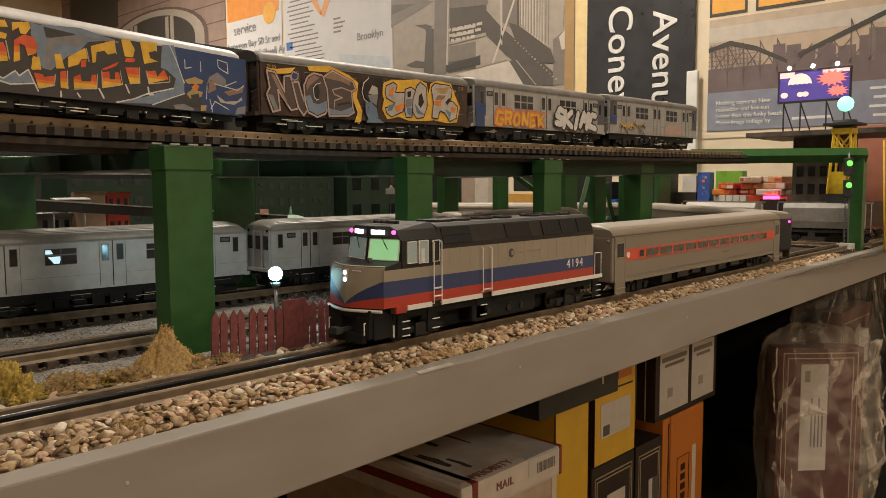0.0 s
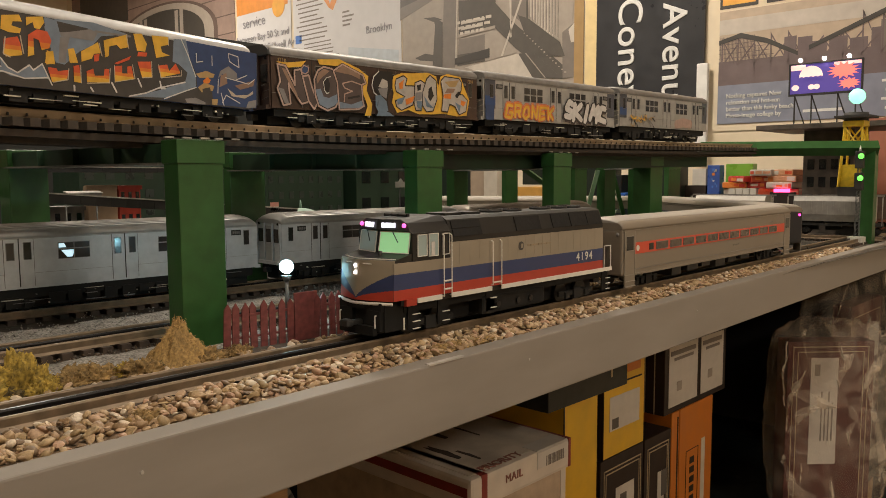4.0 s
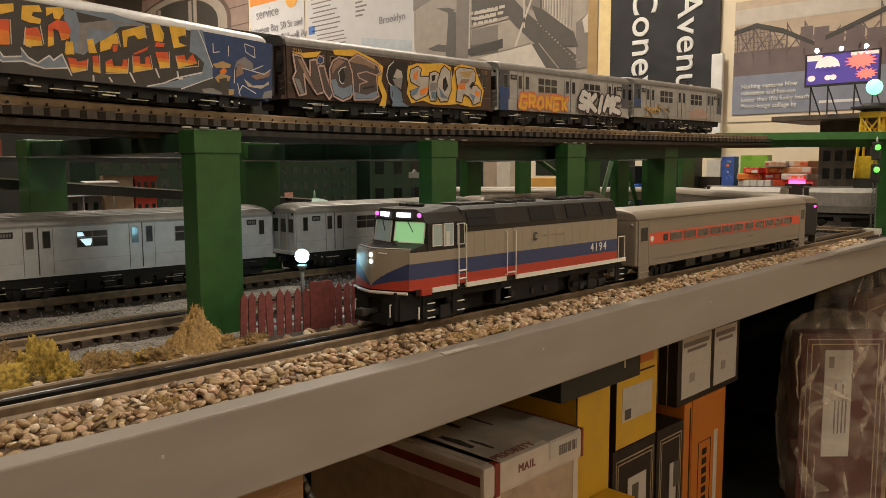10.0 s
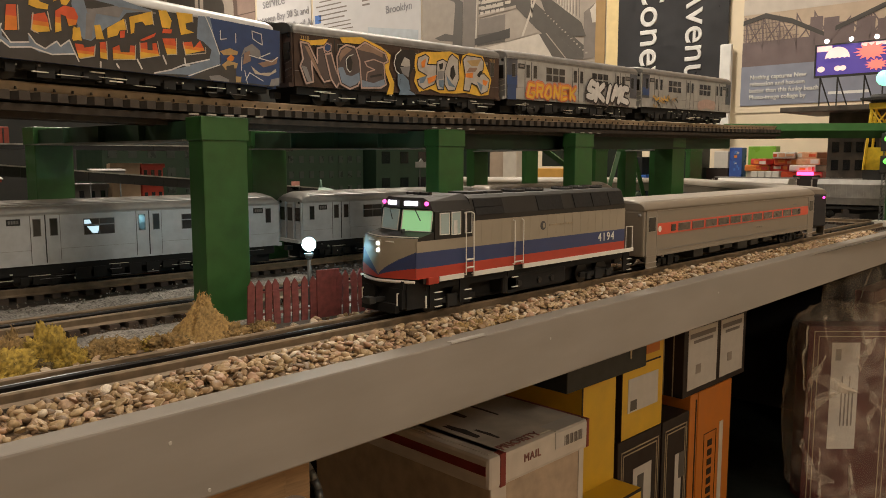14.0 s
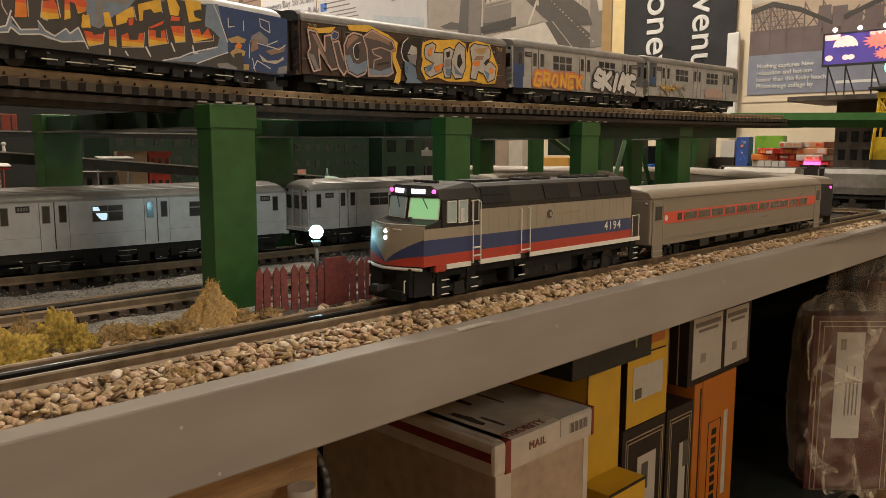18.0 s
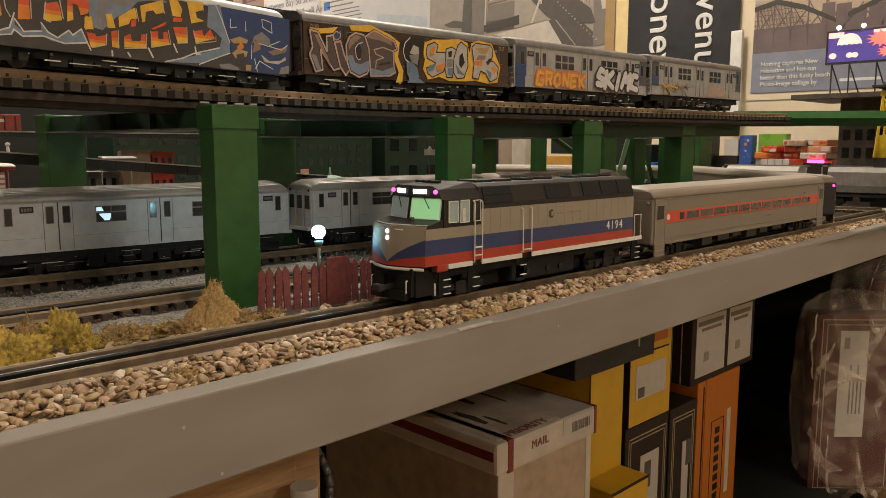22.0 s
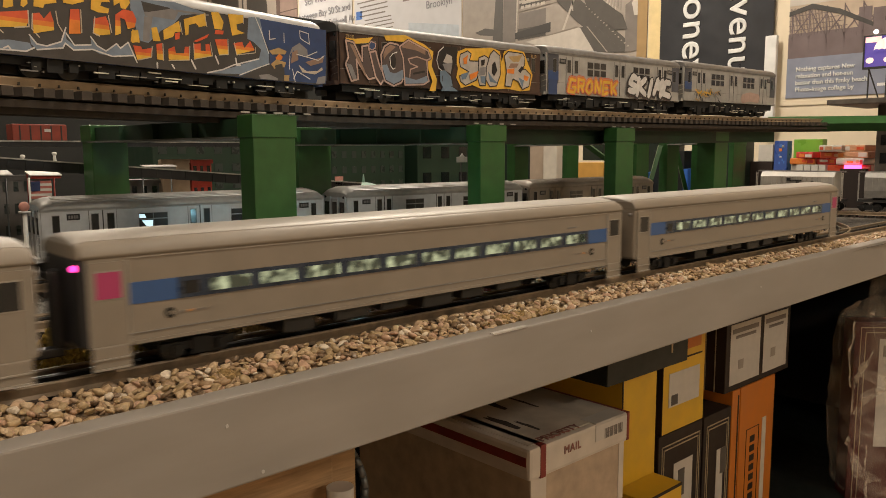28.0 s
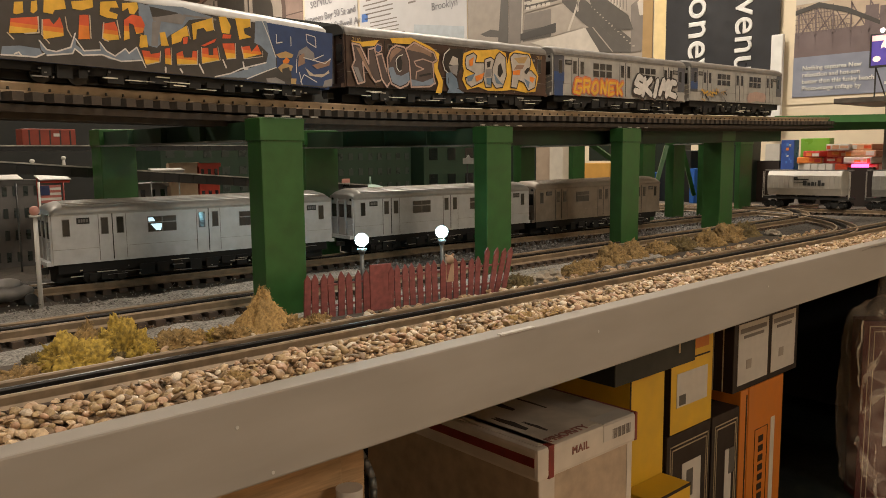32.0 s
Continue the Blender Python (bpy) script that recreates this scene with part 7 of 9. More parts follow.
for k, (x, y, rx, ry, rz, m) in enumerate((
    (-0.322, 0.140, 0.014, 0.014, 0.009, LICHEN_TAN), (-0.289, 0.140, 0.021, 0.014, 0.021, LICHEN_YEL), (-0.251, 0.156, 0.016, 0.012, 0.027, LICHEN_YEL), (-0.272, 0.178, 0.015, 0.012, 0.017, LICHEN_TAN), (-0.240, 0.152, 0.012, 0.010, 0.016, LICHEN_YEL),
    (-0.262, 0.146, 0.012, 0.008, 0.008, LICHEN_DRK), (-0.216, 0.158, 0.015, 0.010, 0.012, LICHEN_BRN), (-0.196, 0.158, 0.015, 0.010, 0.009, LICHEN_TAN), (-0.345, 0.120, 0.018, 0.014, 0.009, LICHEN_TAN), (-0.305, 0.162, 0.010, 0.008, 0.010, LICHEN_DRK), (-0.178, 0.156, 0.012, 0.008, 0.009, LICHEN_YEL), (-0.262, 0.190, 0.008, 0.008, 0.018, LICHEN_BRN),
    (-0.137, 0.153, 0.030, 0.020, 0.040, LICHEN_HEAP), (-0.168, 0.146, 0.014, 0.012, 0.012, LICHEN_TAN), (-0.118, 0.146, 0.016, 0.010, 0.011, LICHEN_TAN), (-0.165, 0.148, 0.014, 0.010, 0.010, LICHEN_DRK), (-0.088, 0.148, 0.012, 0.008, 0.009, LICHEN_TAN),
    (0.168, 0.150, 0.020, 0.012, 0.013, LICHEN_DRK), (0.285, 0.165, 0.020, 0.014, 0.022, LICHEN_TAN), (0.315, 0.172, 0.025, 0.014, 0.020, LICHEN_TAN), (0.365, 0.185, 0.022, 0.014, 0.015, LICHEN_TAN), (0.405, 0.195, 0.030, 0.018, 0.036, LICHEN_TAN),
    (0.45, 0.2, 0.034, 0.02, 0.034, LICHEN_TAN), (0.52, 0.2, 0.036, 0.02, 0.026, LICHEN_TAN), (0.585, 0.205, 0.036, 0.02, 0.026, LICHEN_DRK), (0.66, 0.205, 0.04, 0.022, 0.032, LICHEN_TAN), (0.745, 0.215, 0.045, 0.024, 0.042, LICHEN_TAN), (0.81, 0.22, 0.04, 0.024, 0.036, LICHEN_DRK),
    (-0.228, 0.027, 0.014, 0.007, 0.009, LICHEN_TAN), (0.03, 0.026, 0.035, 0.009, 0.008, LICHEN_TAN), (0.075, 0.028, 0.028, 0.009, 0.007, LICHEN_TAN), (-0.20, 0.035, 0.008, 0.005, 0.006, LICHEN_DRK),
)):
    lichen(x, y, DECK + 0.002, rx, ry, rz * (0.68 if x > 0.2 else 1), LICHEN_BRN if x > 0.2 and m is LICHEN_TAN else m, 10 + k, 3200 if m is LICHEN_HEAP else 1500, cone=0.8 if m is LICHEN_HEAP else 0.35 if x > 0.2 else 0.0)

# rocks in the brush
ROCK = mat("pale_rock", (0.34, 0.29, 0.23), 0.8, var=0.25, scale=150, bump=0.4)
for k, (x, y, r) in enumerate(((0.228, 0.168, 0.012), (0.252, 0.17, 0.011), (0.205, 0.166, 0.010), (0.86, 0.195, 0.013), (0.345, 0.160, 0.007), (0.372, 0.158, 0.006), (0.60, 0.182, 0.006))):
    bm = B()
    made = bmesh.ops.create_icosphere(bm, subdivisions=3, radius=1)
    for v in made["verts"]:
        q = 0.8 + 0.35 * noise.noise(v.co * 1.7 + Vector((k * 3.1, 0, 0))) + 0.12 * noise.noise(v.co * 5)
        v.co = Vector((v.co.x * r * 1.6, v.co.y * r, v.co.z * r * 0.8)) * q
    whole("rock", bm, ROCK, "pale rough rock in the trackside brush", "rock", "trackside rocks", at=pose(x, y, DECK + r * 0.35, 0, 0, 20 * k))

# ---- grit between the tracks ----
def grit(name, y0, y1, zc, seed, x0=-0.9, x1=1.2, m=None, label="strip of pale grey track grit"):
    bm = B()
    nx, ny = 220, 8
    g = [[bm.verts.new((x0 + (x1 - x0) * i / nx, y0 + (y1 - y0) * j / ny, DECK + 0.001 + zc * math.sin(math.pi * j / ny) * (0.7 + 0.5 * noise.noise((i * 0.12, j * 0.4, seed))) + 0.0012 * noise.noise((i * 1.7, j * 2.1, seed)))) for j in range(ny + 1)] for i in range(nx + 1)]
    for i in range(nx):
        for j in range(ny):
            bm.faces.new((g[i][j], g[i + 1][j], g[i + 1][j + 1], g[i][j + 1])).smooth = True
    whole(name, bm, m or GRAVEL, label, "grit", kind="structure")


DARKGRIT = mat("dark_ballast_grit", (0.10, 0.09, 0.08), 0.95, var=0.5, scale=450, bump=0.9)
grit("grit_strip_front", 0.178, 0.232, 0.007, 1, -0.9, 0.5)
grit("grit_strip_middle", 0.296, 0.40, 0.010, 2, -0.9, 0.1)
grit("grit_strip_far", 0.30, 0.40, 0.006, 3, 0.1, 1.2, DARKGRIT, "strip of dark ballast grit")
grit("grit_strip_back", 0.465, 0.60, 0.006, 4, -0.9, 1.3, DARKGRIT, "strip of dark ballast grit")
grit("grit_strip_end", 0.11, 0.30, 0.004, 6, 0.85, 1.3, DARKGRIT, "dark grit between the curving rails")


def scatter(name, count, seed, place, r0, r1, m, label):
    """Loose broken stones, joined."""
    rnd = random.Random(seed)
    bm = B()
    bmesh.ops.create_icosphere(bm, subdivisions=1, radius=1)
    cs, fs = [v.co.copy() for v in bm.verts], [[v.index for v in f.verts] for f in bm.faces]
    bm.free()
    vs, ff = [], []
    for _ in range(count):
        x, y, z = place(rnd)
        mt = pose(x, y, z, rnd.uniform(0, 360), rnd.uniform(0, 360), 0) @ Matrix.Diagonal((rnd.uniform(r0, r1), rnd.uniform(r0, r1), rnd.uniform(r0, r1) * 0.7, 1))
        n0 = len(vs)
        vs.extend(tuple(mt @ (c * rnd.uniform(0.7, 1.25))) for c in cs)
        ff.extend([[a + n0 for a in f] for f in fs])
    me = bpy.data.meshes.new(name)
    me.from_pydata(vs, [], ff)
    me.materials.append(m)
    whole(name, me, None, label, "ballast", kind="stuff")


BALLAST = mat("mixed_ballast_stone", (0.20, 0.19, 0.18), 0.8, var=0.4, scale=200, islands=True)
scatter("loose_ballast", 3000, 1, lambda r: (r.uniform(0.1, 1.2), r.choice((r.uniform(0.30, 0.40), r.uniform(0.47, 0.58))), DECK + 0.005 + 0.003 * r.random()), 0.0008, 0.0026, BALLAST, "loose grey and white ballast stones between tracks")
scatter("white_ballast", 700, 2, lambda r: (r.uniform(-0.5, 0.02), r.gauss(0.345, 0.02), DECK + 0.008 + 0.003 * r.random()), 0.0005, 0.0011, GRAVEL, "heaped white ballast beside the subway track")
scatter("brown_ballast", 2600, 3, lambda r: (r.uniform(-0.5, 1.0), r.choice((r.uniform(0.112, 0.125), r.uniform(0.225, 0.24))), DECK + 0.002 + 0.002 * r.random()), 0.0006, 0.0016, mat("brown_ballast_chip", (0.17, 0.12, 0.08), 0.9, var=0.4, scale=200, islands=True), "brown and tan ballast chips beside the rails")

# ---- pebbles ----
SAND = mat("brown_sandy_bed", (0.26, 0.175, 0.105), 0.95, var=0.45, scale=420, bump=0.9)
bm = B()
rows_ = [[bm.verts.new((-0.6 + 1.8 * i / 180, (0.0175 + 0.0205 * (-0.6 + 1.8 * i / 180)) * (1 - j / 5) + 0.058 * j / 5, DECK + 0.0042 + 0.0016 * j / 5 + 0.0012 * noise.noise((i * 0.9, j * 1.3, 2)))) for j in range(6)] for i in range(181)]
for i in range(180):
    for j in range(5):
        bm.faces.new((rows_[i][j], rows_[i + 1][j], rows_[i + 1][j + 1], rows_[i][j + 1])).smooth = True
whole("sand_bed", bm, SAND, "brown sandy bed under the pebbles", "ground", kind="structure")
PEBBLES = []
for v in range(10):
    bm = B()
    made = bmesh.ops.create_icosphere(bm, subdivisions=2, radius=1)
    prnd = random.Random(40 + v)
    cuts = [(Vector((prnd.gauss(0, 1), prnd.gauss(0, 1), prnd.gauss(0, 1))).normalized(), prnd.uniform(0.60, 0.95)) for _ in range(15)]
    for vert in made["verts"]:
        d = vert.co.normalized()
        q = min([1.2] + [hh / max(1e-3, d.dot(n)) for n, hh in cuts if d.dot(n) > 0.3])
        q = 0.88 * q + 0.12 + 0.10 * noise.noise(d * 2.5 + Vector((v * 3.3, 0, 0)))
        vert.co = Vector((d.x * (1.15 + 0.08 * (v % 3)), d.y * 0.95, d.z * (0.52 + 0.09 * (v % 4)))) * q
    PEBBLES.append([vert.co.copy() for vert in bm.verts])
    if v == 0:
        PFACES = [[vert.index for vert in f.verts] for f in bm.faces]
    bm.free()
bed = thing("pebble_bed", Matrix(), "bed of tan and brown river pebbles along the track", "pebble bed")
rnd = random.Random(77)
spots = []
x = -0.52
while x < 1.18:
    for lane in range(9):
        y = 0.0185 + 0.0209 * x + lane * 0.0044 * (1 - 0.25 * max(0, x)) + rnd.uniform(-0.0026, 0.0026)
        if y > 0.0545:
            continue
        r = rnd.choice((0.0020, 0.0023, 0.0026, 0.0029, 0.0032, 0.0036, 0.0042))
        spots.append((x + rnd.uniform(-0.003, 0.003), y, DECK + 0.0042 + 0.0018 * lane ** 0.5 * 0.9 + rnd.uniform(-0.001, 0.0025), r))
    x += 0.0046
for k in range(520):
    xx = rnd.uniform(-0.36, 1.0)
    spots.append((xx, rnd.uniform(0.118, 0.146) + 0.02 * max(0, xx), DECK + rnd.uniform(0.003, 0.005), rnd.uniform(0.0022, 0.0042)))
near = [s for s in spots if s[1] < 0.06 and -0.37 < s[0] < -0.2]
chosen = set(rnd.sample(range(len(near)), min(300, len(near))))
joined_v, joined_f = [], []
pick = []
for i, s in enumerate(near):
    (pick if i in chosen else spots).append(s) if i in chosen else None
taken = {near[i] for i in chosen}
meshes = []
for v in range(10):
    me = bpy.data.meshes.new("pebble")
    me.from_pydata([tuple(c) for c in PEBBLES[v]], [], PFACES)
    me.polygons.foreach_set("use_smooth", [v % 2 > 0] * len(me.polygons))
    meshes.append(me)


PEB1 = stones("single_river_pebble", False)
for me in meshes:
    me.materials.append(PEB1)
for i, s in enumerate(sorted(taken)):
    ob = new("pebble", meshes[i % 10])
    ob.parent = bed
    ob.matrix_local = pose(s[0], s[1], s[2], rnd.uniform(-35, 35), rnd.uniform(-35, 35), rnd.uniform(0, 360)) @ Matrix.Diagonal((s[3] * rnd.uniform(0.9, 1.18), s[3] * rnd.uniform(0.85, 1.1), s[3] * rnd.uniform(0.8, 1.1), 1))
for s in spots:
    if s in taken:
        continue
    v = PEBBLES[rnd.randrange(10)]
    m = pose(s[0], s[1], s[2], rnd.uniform(-35, 35), rnd.uniform(-35, 35), rnd.uniform(0, 360))
    base = len(joined_v)
    sx, sy, sz = s[3] * rnd.uniform(0.9, 1.18), s[3] * rnd.uniform(0.85, 1.1), s[3] * rnd.uniform(0.8, 1.1)
    joined_v.extend(tuple(m @ Vector((c.x * sx, c.y * sy, c.z * sz))) for c in v)
    joined_f.extend([[a + base for a in f] for f in PFACES])
me = bpy.data.meshes.new("pebbles")
me.from_pydata(joined_v, [], joined_f)
me.polygons.foreach_set("use_smooth", [(k // len(PFACES)) % 2 > 0 for k in range(len(me.polygons))])
me.materials.append(PEBBLE)
tagged(part("pebble_rest", me, None, bed), kind="stuff")

# dots and chips on the fascia
bm = B()
bx(bm, -0.02, 0.02, -0.0006, 0.004, -0.0125, -0.0112)
PALEWORN = mat("pale_worn_paint", (0.46, 0.43, 0.39), 0.6, scale=120)
part("worn_patch", bm, PALEWORN, fascia).matrix_local = pose(0.002, 0.0, 0)
for x, z in ((-0.2445, -0.0285), (-0.222, -0.0625), (0.11, -0.03), (0.45, -0.032)):
    bm = B()
    cyl(bm, (x, 0.0005, z), (x, -0.0005, z), 0.0014, 10, 0.0010)
    part("screw_plug", bm, PALEWORN, fascia, "small pale screw plug")

# ---- under the table ----
CARTON = mat("brown_cardboard", (0.52, 0.41, 0.30), 0.8, var=0.15, scale=40)
CARTONWHITE = mat("white_shipping_carton", (0.66, 0.60, 0.52), 0.6, var=0.08, scale=30)
CARTONGREY = mat("dusty_grey_carton_top", (0.62, 0.56, 0.47), 0.75, var=0.2, scale=20)
TAPERED = mat("dark_red_tape", (0.25, 0.04, 0.03), 0.4, scale=60)
DULLRED = mat("faded_red_print", (0.30, 0.13, 0.10), 0.6, scale=60, bump=0)
BOXYELLOW = mat("yellow_box_card", (0.72, 0.44, 0.03), 0.45, var=0.08, scale=25, bump=0.02)
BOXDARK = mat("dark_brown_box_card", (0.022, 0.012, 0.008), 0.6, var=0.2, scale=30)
BOXORANGE = mat("orange_box_card", (0.60, 0.19, 0.02), 0.45, var=0.08, scale=25, bump=0.02)
BOXMAROON = mat("maroon_box_card", (0.085, 0.015, 0.015), 0.45, var=0.15, scale=25, bump=0.02)
BOXBLACK = mat("black_green_box", (0.012, 0.016, 0.013), 0.5, scale=40)
LABELWHITE = mat("white_paper_label", (0.58, 0.55, 0.50), 0.6, var=0.05, scale=60, bump=0)
GOLDLINE = mat("pale_gold_line", (0.50, 0.42, 0.28), 0.4, 0.3, scale=60, bump=0)


def carton(name, x0, x1, y0, y1, z0, z1, m, label, group=""):
    ob = thing(name, pose(x0, y0, z0), label, "box", group)
    bm = B()
    bx(bm, 0, x1 - x0, 0, y1 - y0, 0, z1 - z0, bev=0.0015)
    part("carton", bm, m, ob)
    return ob


def on_front(ob, name, xa, xb, za, zb, m, t=0.0008, label=""):
    bm = B()
    bx(bm, xa, xb, -t, 0.0002, za, zb)
    return part(name, bm, m, ob, label)


def on_side(ob, name, ya, yb, za, zb, m, t=0.0008):
    bm = B()
    bx(bm, -t, 0.0002, ya, yb, za, zb)
    return part(name, bm, m, ob)


def outline(ob, x0, x1, z0, z1, m, w=0.0022):
    for q in ((x0, x1, z0, z0 + w), (x0, x1, z1 - w, z1), (x0, x0 + w, z0, z1), (x1 - w, x1, z0, z1)):
        on_front(ob, "border_line", *q, m)


SH = -0.62
bm = B()
bx(bm, -0.5, 1.9, 0.12, 0.88, SH - 0.02, SH)
whole("lower_shelf", bm, BOXBLACK, "dark shelf under the layout stacked with boxes", "shelf")
for x in (-0.45, 1.85):
    bm = B()
    bx(bm, x - 0.03, x + 0.03, 0.16, 0.22, RZ0, SH - 0.02)
    whole("shelf_leg", bm, PLY, "wooden leg under the lower shelf", "leg", "shelf legs")
# shipping carton with red-edged tape
mb = carton("shipping_carton", 0.262, 0.462, 0.2, 0.56, SH, -0.272, CARTON, "brown shipping carton with white priority mail lid")
bm = B()
bx(bm, -0.008, 0.206, -0.006, 0.366, -0.006, 0.036, bev=0.005)
lid = part("lid", bm, CARTONWHITE, mb, "white printed carton lid")
lid.location = (0, 0, SH * -1 - 0.272)
bm = B()
bx(bm, 0.001, 0.197, 0.004, 0.358, 0.0355, 0.0368)
part("lid_top", bm, CARTONGREY, lid)
bm = B()
bx(bm, 0.012, 0.022, -0.0068, 0.366, -0.006, 0.0368)
part("red_tape", bm, TAPERED, lid)
bm = B()
bx(bm, -0.0088, -0.0078, 0.0, 0.36, 0.012, 0.024)
part("red_tape", bm, TAPERED, lid)
bm = B()
bx(bm, 0.198, 0.203, -0.0068, 0.366, -0.004, 0.0366)
part("red_tape", bm, TAPERED, lid)
bm = B()
bx(bm, 0.02, 0.195, 0.17, 0.19, 0.0366, 0.0374)
part("clear_tape", bm, CARTONWHITE, lid)
letters("lettering", "PRIORITY", 0.019, DULLRED, lid, pose(0.024, 0.0015, 0.0370), "", 0.0004)
letters("lettering", "MAIL", 0.0145, DULLRED, lid, pose(0.058, -0.0066, 0.0135, 90), "", 0.0004, spacing=1.15)
for xa in (0.125,):
    bm = B()
    bx(bm, xa, xa + 0.07, -0.0068, -0.0058, 0.012, 0.0345)
    bx(bm, xa, xa + 0.07, -0.0062, 0.020, 0.0362, 0.0372)
    lab = part("paper_label", bm, LABELWHITE, lid)
    bm = B()
    for k in range(14):
        bx(bm, xa + 0.02 + k * 0.003, xa + 0.0212 + k * 0.003 + 0.0006 * (k % 3), -0.0072, -0.0066, 0.012, 0.026)
    tagged(part("bar_mark", bm, PH[2], lab), kind="stuff")
SMUDGE = mat("sooty_smudge", (0.07, 0.055, 0.045), 0.8, var=0.4, scale=60)
for xa, xb in ((0.0006, 0.030), (0.188, 0.1994)):
    on_front(mb, "white_corner", xa, xb, 0.0, 0.345, CARTONWHITE, label="white taped corner of the carton")
for xa, xb, ya, yb in ((0.03, 0.045, 0.05, 0.115), (0.05, 0.058, 0.03, 0.075), (0.075, 0.090, 0.115, 0.19), (0.12, 0.126, 0.09, 0.16)):
    bm = B()
    ring = [bm.verts.new(((xa + xb) / 2 + (xb - xa) / 2 * math.cos(q * 0.5236) * (1 + 0.3 * math.sin(5 * q)), (ya + yb) / 2 + (yb - ya) / 2 * math.sin(q * 0.5236) * (1 + 0.2 * math.cos(3 * q)), 0.0371)) for q in range(12)]
    up = [bm.verts.new((v.co.x, v.co.y, 0.0374)) for v in ring]
    bm.faces.new(up)
    for q in range(12):
        bm.faces.new((ring[q - 1], ring[q], up[q], up[q - 1]))
    bmesh.ops.recalc_face_normals(bm, faces=bm.faces[:])
    part("smudge", bm, SMUDGE, lid)
for k in range(7):
    on_side(mb, "faint_print", 0.10 + 0.016 * k, 0.112 + 0.016 * k, 0.225 - 0.004 * (k % 2), 0.234, DULLRED)
ye = carton("yellow_carton", 0.573, 0.672, 0.28, 0.62, SH, -0.226, BOXYELLOW, "tall plain yellow cardboard box", "boxes on the shelf")
on_front(ye, "edge_line", 0.0, 0.003, 0.0, 0.39, BOXDARK)
ye2 = carton("yellow_carton", 0.56, 0.668, 0.225, 0.279, SH, -0.41, BOXYELLOW, "low yellow cardboard box with black edges", "boxes on the shelf")
on_front(ye2, "edge_line", 0.0, 0.108, 0.205, 0.21, BOXDARK)
bk = carton("black_box", 0.42, 0.628, 0.2, 0.36, -0.193, -0.1, BOXBLACK, "flat black box tucked under the table edge", "boxes under the table")
on_front(bk, "text_bar", 0.16, 0.164, 0.02, 0.05, GOLDLINE)
y3 = carton("yellow_label_box", 0.692, 0.828, 0.28, 0.55, -0.354, -0.13, BOXYELLOW, "yellow box with a large white label", "boxes on the shelf")
on_front(y3, "paper_label", 0.018, 0.118, 0.045, 0.105, LABELWHITE)
on_front(y3, "printed_panel", 0.008, 0.125, 0.125, 0.128, BOXDARK)
on_front(y3, "printed_panel", 0.075, 0.12, 0.14, 0.19, BOXORANGE)
on_front(y3, "code_mark", 0.026, 0.046, 0.048, 0.066, PH[1], 0.0014)
# left side of the yellow box coloured dark for the shade on it
on_side(y3, "shaded_side", 0.0, 0.27, 0.0, 0.224, BOXDARK)
for xa, xb, lab in ((0.684, 0.828, True), (0.834, 0.935, False)):
    d = carton("dark_brown_box", xa, xb, 0.28, 0.6, SH, -0.3555, BOXDARK, "dark brown box with gold border lines", "boxes on the shelf")
    W_ = xb - xa
    outline(d, 0.010, W_ - 0.008, -0.02, 0.245, GOLDLINE)
    outline(d, 0.016, W_ - 0.014, -0.02, 0.238, GOLDLINE)
    on_front(d, "paper_label", 0.05, 0.112 if lab else 0.075, -0.02, 0.205 if lab else 0.19, LABELWHITE)
    on_front(d, "code_mark", 0.064, 0.085, 0.14, 0.19, PH[1], 0.0014)
lb = carton("dark_label_box", 0.905, 1.176, 0.28, 0.66, -0.327, -0.14, BOXDARK, "dark box with two large white paper labels", "boxes on the shelf")
for xa, xb in ((0.016, 0.136), (0.152, 0.256)):
    lab = on_front(lb, "paper_label", xa, xb, 0.012, 0.13, LABELWHITE)
    on_front(lb, "title_bar", xa + 0.006, xb - 0.01, 0.112, 0.121, PH[2], 0.0014)
    on_front(lb, "title_bar", xa + 0.02, xb - 0.02, 0.101, 0.107, PH[2], 0.0014)
    on_front(lb, "code_mark", xa + 0.032, xa + 0.052, 0.04, 0.058, PH[3], 0.0014)
for k in range(3):
    on_side(lb, "border_line", 0.02 + 0.02 * k, 0.022 + 0.02 * k, 0.0, 0.18, GOLDLINE)
og = carton("orange_box", 0.972, 1.118, 0.28, 0.6, SH, -0.3285, BOXORANGE, "tall orange box with a printed dark side panel", "boxes on the shelf")
outline(og, 0.028, 0.082, 0.01, 0.20, BOXDARK, 0.0014)
for k in range(8):
    on_front(og, "lettering_bar", 0.045, 0.064, 0.03 + 0.02 * k, 0.043 + 0.02 * k, BOXDARK)
on_front(og, "paper_label", 0.095, 0.112, 0.03, 0.21, CARTONWHITE)
og2 = carton("orange_box", 0.938, 0.969, 0.28, 0.6, SH, -0.3285, BOXORANGE, "narrow orange box between its neighbours", "boxes on the shelf")
on_front(og2, "edge_line", 0.022, 0.026, 0.0, 0.28, BOXDARK)
# maroon boxes in clear plastic bags


